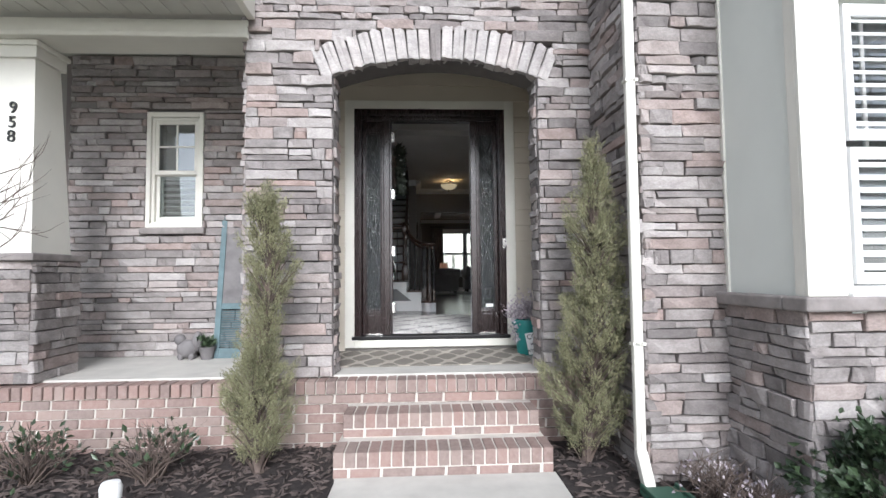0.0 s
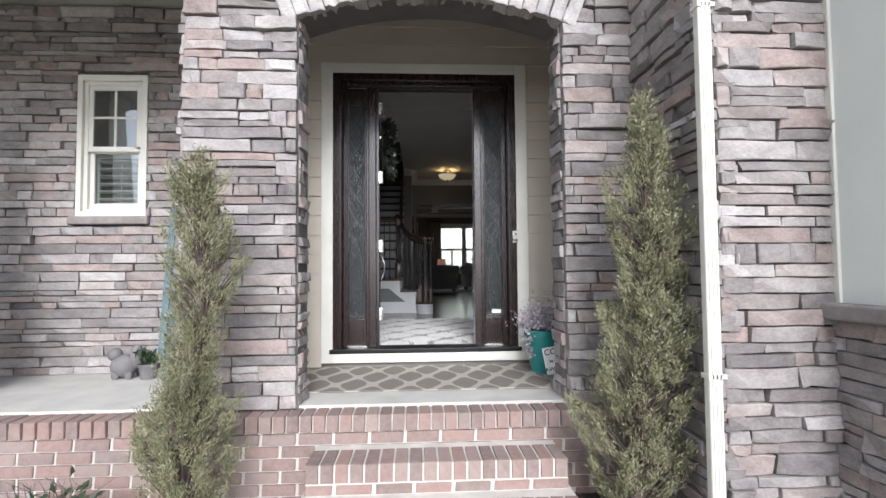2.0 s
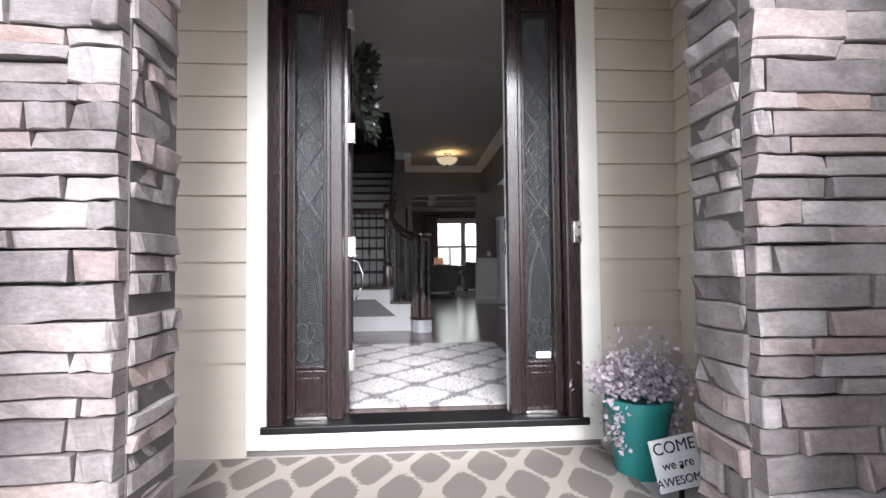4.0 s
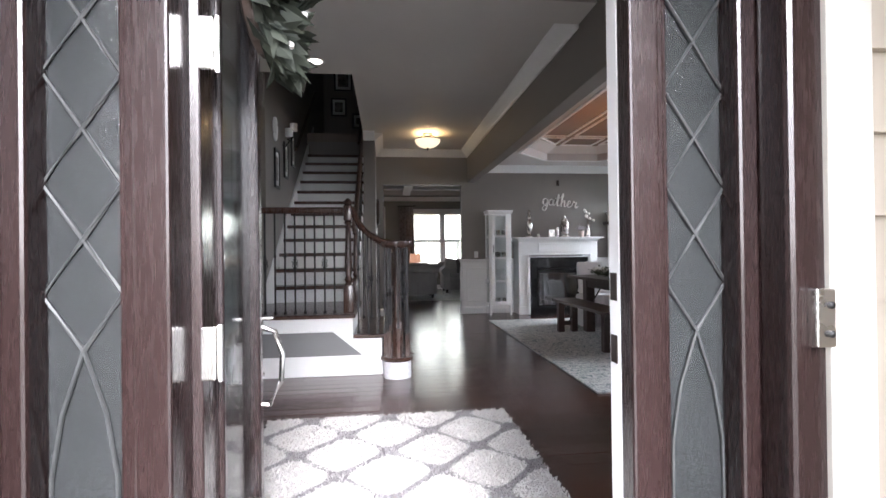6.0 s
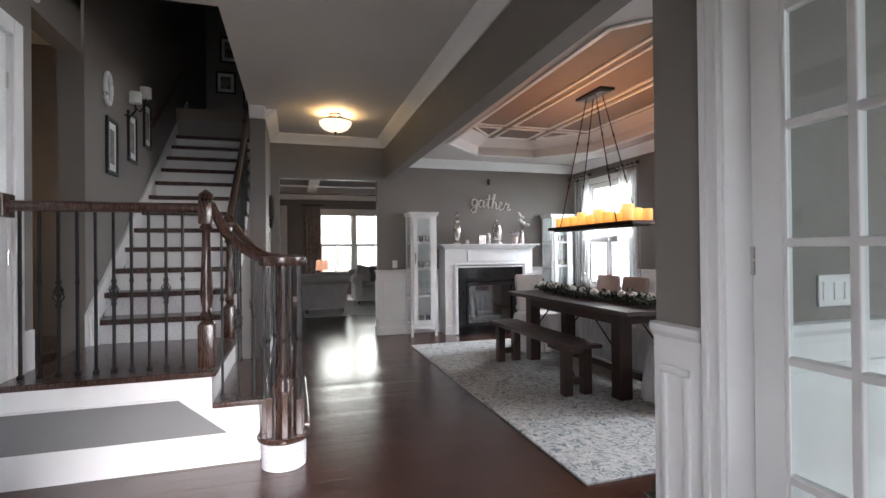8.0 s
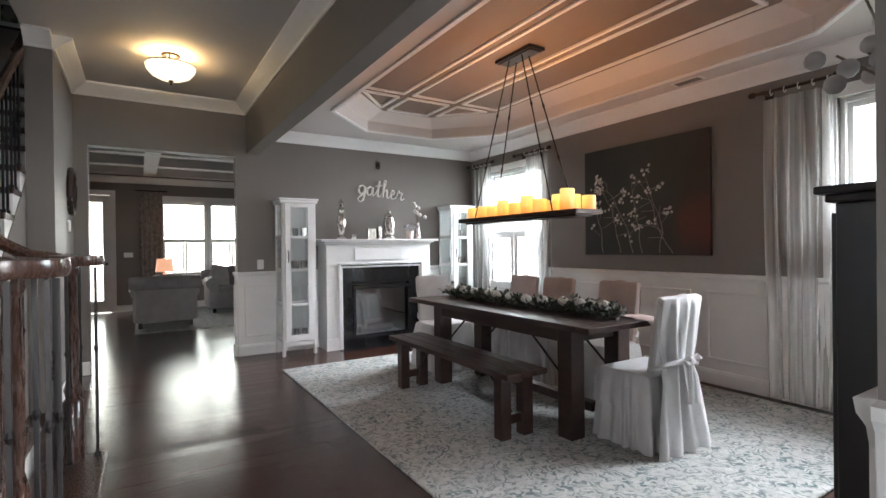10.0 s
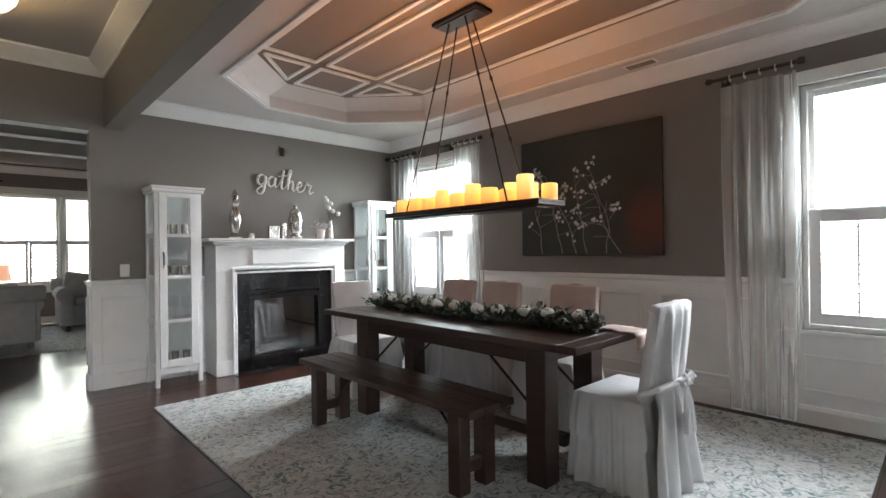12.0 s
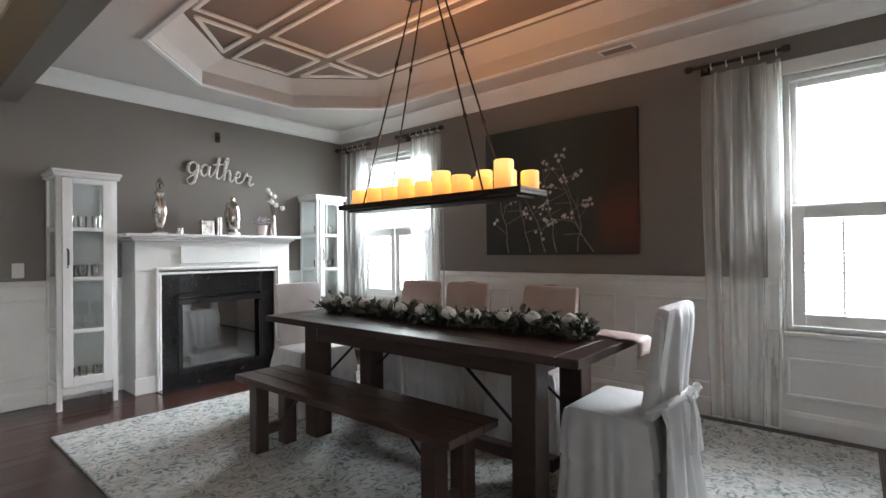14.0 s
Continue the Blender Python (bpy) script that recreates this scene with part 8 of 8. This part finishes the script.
def stone_mesh(seed, mat="stone"):
    q = random.Random(seed)
    bm = bmesh.new()
    box(bm, -0.5, 0.5, -0.5, 0.5, -0.5, 0.5)
    bmesh.ops.subdivide_edges(bm, edges=[e for e in bm.edges if abs(e.verts[0].co.x - e.verts[1].co.x) > 0.5], cuts=2)
    front = [e for e in bm.edges if e.verts[0].co.y < -0.4 and e.verts[1].co.y < -0.4]
    for v in bm.verts:
        f = 1 if v.co.y < 0 else 0.3
        v.co += Vector((q.gauss(0, 0.012), q.gauss(0, 0.07) * f, q.gauss(0, 0.025)))
    bmesh.ops.bevel(bm, geom=[e for e in front if e.is_valid], offset=0.045, segments=1, affect="EDGES")
    return finish(bm, "stone", mat)


STONES = [stone_mesh(k) for k in range(14)]
PALE = [stone_mesh(40 + k, "stone_pale") for k in range(5)]
def stone(parent, m, w, h, d, proud=0.0, kinds=STONES):
    """m maps local x (along), y (inwards), z (up) with its origin at the stone's middle on the wall face."""
    o = new("stone", kinds[rng.randrange(len(kinds))])
    o.parent = parent
    o.matrix_world = m @ Matrix.Translation((0, -proud, 0)) @ Matrix.Diagonal((w, d, h, 1))


def stone_wall(parent, origin, along, width, z0, z1, keep=None, d=0.10, coarse=1.0):
    """Dry-stacked ledge stone on a face: along is the level direction, the face looks to its right-hand side (outwards)."""
    a = Vector((*along, 0)).normalized()
    inward = Vector((-a.y, a.x, 0))
    rot = Matrix((Vector((*a, 0)), Vector((*inward, 0)), Vector((0, 0, 1, 0)), Vector((0, 0, 0, 1)))).transposed()
    z = z0
    while z < z1 - 0.03:
        h = rng.choice((0.050, 0.062, 0.075, 0.085, 0.098)) * coarse
        h = min(h, z1 - z)
        if z1 - z - h < 0.04:
            h = z1 - z
        u = -rng.uniform(0, 0.10)
        while u < width:
            w = rng.choice((0.12, 0.18, 0.24, 0.30, 0.36, 0.42)) * rng.uniform(0.85, 1.1)
            u0, u1 = max(u, 0), min(u + w, width)
            if width - u1 < 0.07:
                u1 = width
            for s0, s1 in (keep(u0, u1, z, z + h) if keep else [(u0, u1)]):
                if s1 - s0 > 0.025:
                    rows = [(z, z + h)]
                    if h > 0.095 and rng.random() < 0.25:
                        zm = z + h * rng.uniform(0.4, 0.6)
                        rows = [(z, zm), (zm, z + h)]
                    for q0, q1 in rows:
                        c = Vector((*origin, 0)) + a * ((s0 + s1) / 2) + Vector((0, 0, (q0 + q1) / 2))
                        stone(parent, Matrix.Translation(c) @ rot, s1 - s0 - 0.006, q1 - q0 - 0.006, d * rng.uniform(0.85, 1.2), rng.uniform(-0.008, 0.014))
            u = u1 if u1 >= width else u + w
        z += h


def cut(lo, hi, u0, u1):
    return [(a, b) for a, b in ((u0, min(u1, lo)), (max(u0, hi), u1)) if b > a]


st_porch = thing("stone_facing", (-2.6, -0.1, -0.14), "grey-brown stacked ledge stone facing of the porch wall", "stone wall", "stone facing", "structure")
stone_wall(st_porch, (-3.70, -0.062), (1, 0), 2.18, -0.14, 2.97, lambda u0, u1, a, b: cut(0.765, 1.345, u0, u1) if b > 1.10 and a < 2.38 else [(u0, u1)], coarse=0.85)
st_arch = thing("stone_facing", (0, -1.22, -0.14), "pale grey stacked ledge stone facing of the entry arch", "stone wall", "stone facing", "structure")
OX = -1.52
def arch_keep(u0, u1, a, b):
    x0, x1 = u0 + OX, u1 + OX
    out = []
    if a < ASP:
        return [(s - OX, e - OX) for s, e in cut(-0.82, 0.87, x0, x1)]
    r_out = AR + 0.30
    zc = ATOP - AR
    n = 8
    seg = None
    for i in range(n):
        p, q = x0 + (x1 - x0) * i / n, x0 + (x1 - x0) * (i + 1) / n
        mx = (p + q) / 2 - 0.025
        rr = math.hypot(mx, (a + b) / 2 - zc)
        free = rr > r_out - 0.03 or abs(mx) > 0.99
        if free:
            seg = (seg[0], q) if seg else (p, q)
        elif seg:
            out.append(seg)
            seg = None
    if seg:
        out.append(seg)
    return [(s - OX, e - OX) for s, e in out]


stone_wall(st_arch, (OX, -1.222), (1, 0), 2.87, -0.145, 3.35, arch_keep)
stone_wall(st_arch, (-0.865, -1.22), (0, 1), 0.25, -0.14, 2.33)
stone_wall(st_arch, (0.915, -0.97), (0, -1), 0.25, -0.14, 2.33)
stone_wall(st_arch, (-1.502, -0.97), (0, -1), 0.27, -0.14, 2.95)
# voussoirs and keystone
zc = ATOP - AR
half = math.asin(0.93 / AR)
nv = 21
for i in range(nv):
    t = -half + 2 * half * (i + 0.5) / nv
    rm = AR + 0.135
    m = Matrix.Translation((0.025 + rm * math.sin(t), -1.228, zc + rm * math.cos(t))) @ Matrix.Rotation(t, 4, "Y")
    key = i == nv // 2
    stone(st_arch, m, 2 * half / nv * AR - 0.004, 0.27 + (0.03 if key else rng.uniform(-0.01, 0.02)), 0.13 if key else 0.11, 0.0, STONES if key else PALE)
st_wing = thing("stone_facing", (1.4, -2.1, -0.66), "grey-brown stacked ledge stone facing of the wing", "stone wall", "stone facing", "structure")
stone_wall(st_wing, (1.368, -1.23), (0, -1), 0.90, -0.70, 3.3, coarse=0.92)
stone_wall(st_wing, (1.33, -2.082), (1, 0), 0.56, -0.70, 3.3)
st_bay = thing("stone_facing", (1.9, -2.7, -0.66), "grey-brown stacked ledge stone facing below the bay", "stone wall", "stone facing", "structure")
stone_wall(st_bay, (1.908, -2.09), (0, -1), 0.70, -0.70, 0.455)
stone_wall(st_bay, (1.87, -2.752), (1, 0), 1.3, -0.70, 0.455)
stone_wall(porch_col, (-3.61, -1.27), (1, 0), 0.50, -0.14, 0.80)
stone_wall(porch_col, (-3.13, -1.31), (0, 1), 0.50, -0.14, 0.80)


def planks():
    """Hand-scraped floor boards across the hall; the nearest are pieces, the rest one joined part."""
    bm = bmesh.new()
    box(bm, -0.5, 0.5, -0.5, 0.5, -0.5, 0.5)
    bmesh.ops.bevel(bm, geom=[e for e in bm.edges if min(v.co.z for v in e.verts) > 0.4], offset=0.012, segments=1, affect="EDGES")
    me = finish(bm, "plank", "floor")
    rest = bmesh.new()
    count, row, y = 0, 0, 0.145
    while y < 13.45:
        w = 0.127
        spans = [(-1.39, 4.64)] if y < 7.6 else [(-2.85, 4.74)]
        for xa, xb in spans:
            x = xa - rng.uniform(0, 1.0)
            while x < xb:
                L = rng.uniform(0.7, 1.5)
                a, b = max(x, xa), min(x + L, xb)
                x += L
                if b - a < 0.04:
                    continue
                tilt = rng.gauss(0, 0.5)
                if -1.4 < (a + b) / 2 < 2.2 and y < 9.0 and count < 298:
                    o = new("plank", me)
                    o.parent = floor_base
                    o.matrix_world = pose((a + b) / 2, y + w / 2, -0.012 + rng.uniform(0, 0.0008), tilt) @ Matrix.Diagonal((b - a - 0.0018, w - 0.0018, 0.02, 1))
                    count += 1
                else:
                    box(rest, a + 0.0006, b - 0.0006, y + 0.0006, y + w - 0.0006, -0.022, -0.002)
        y += w
    o = part("far_planks", rest, "floor", floor_base)
    tagged(o, "dark floor boards further off", "", kind="stuff")


planks()
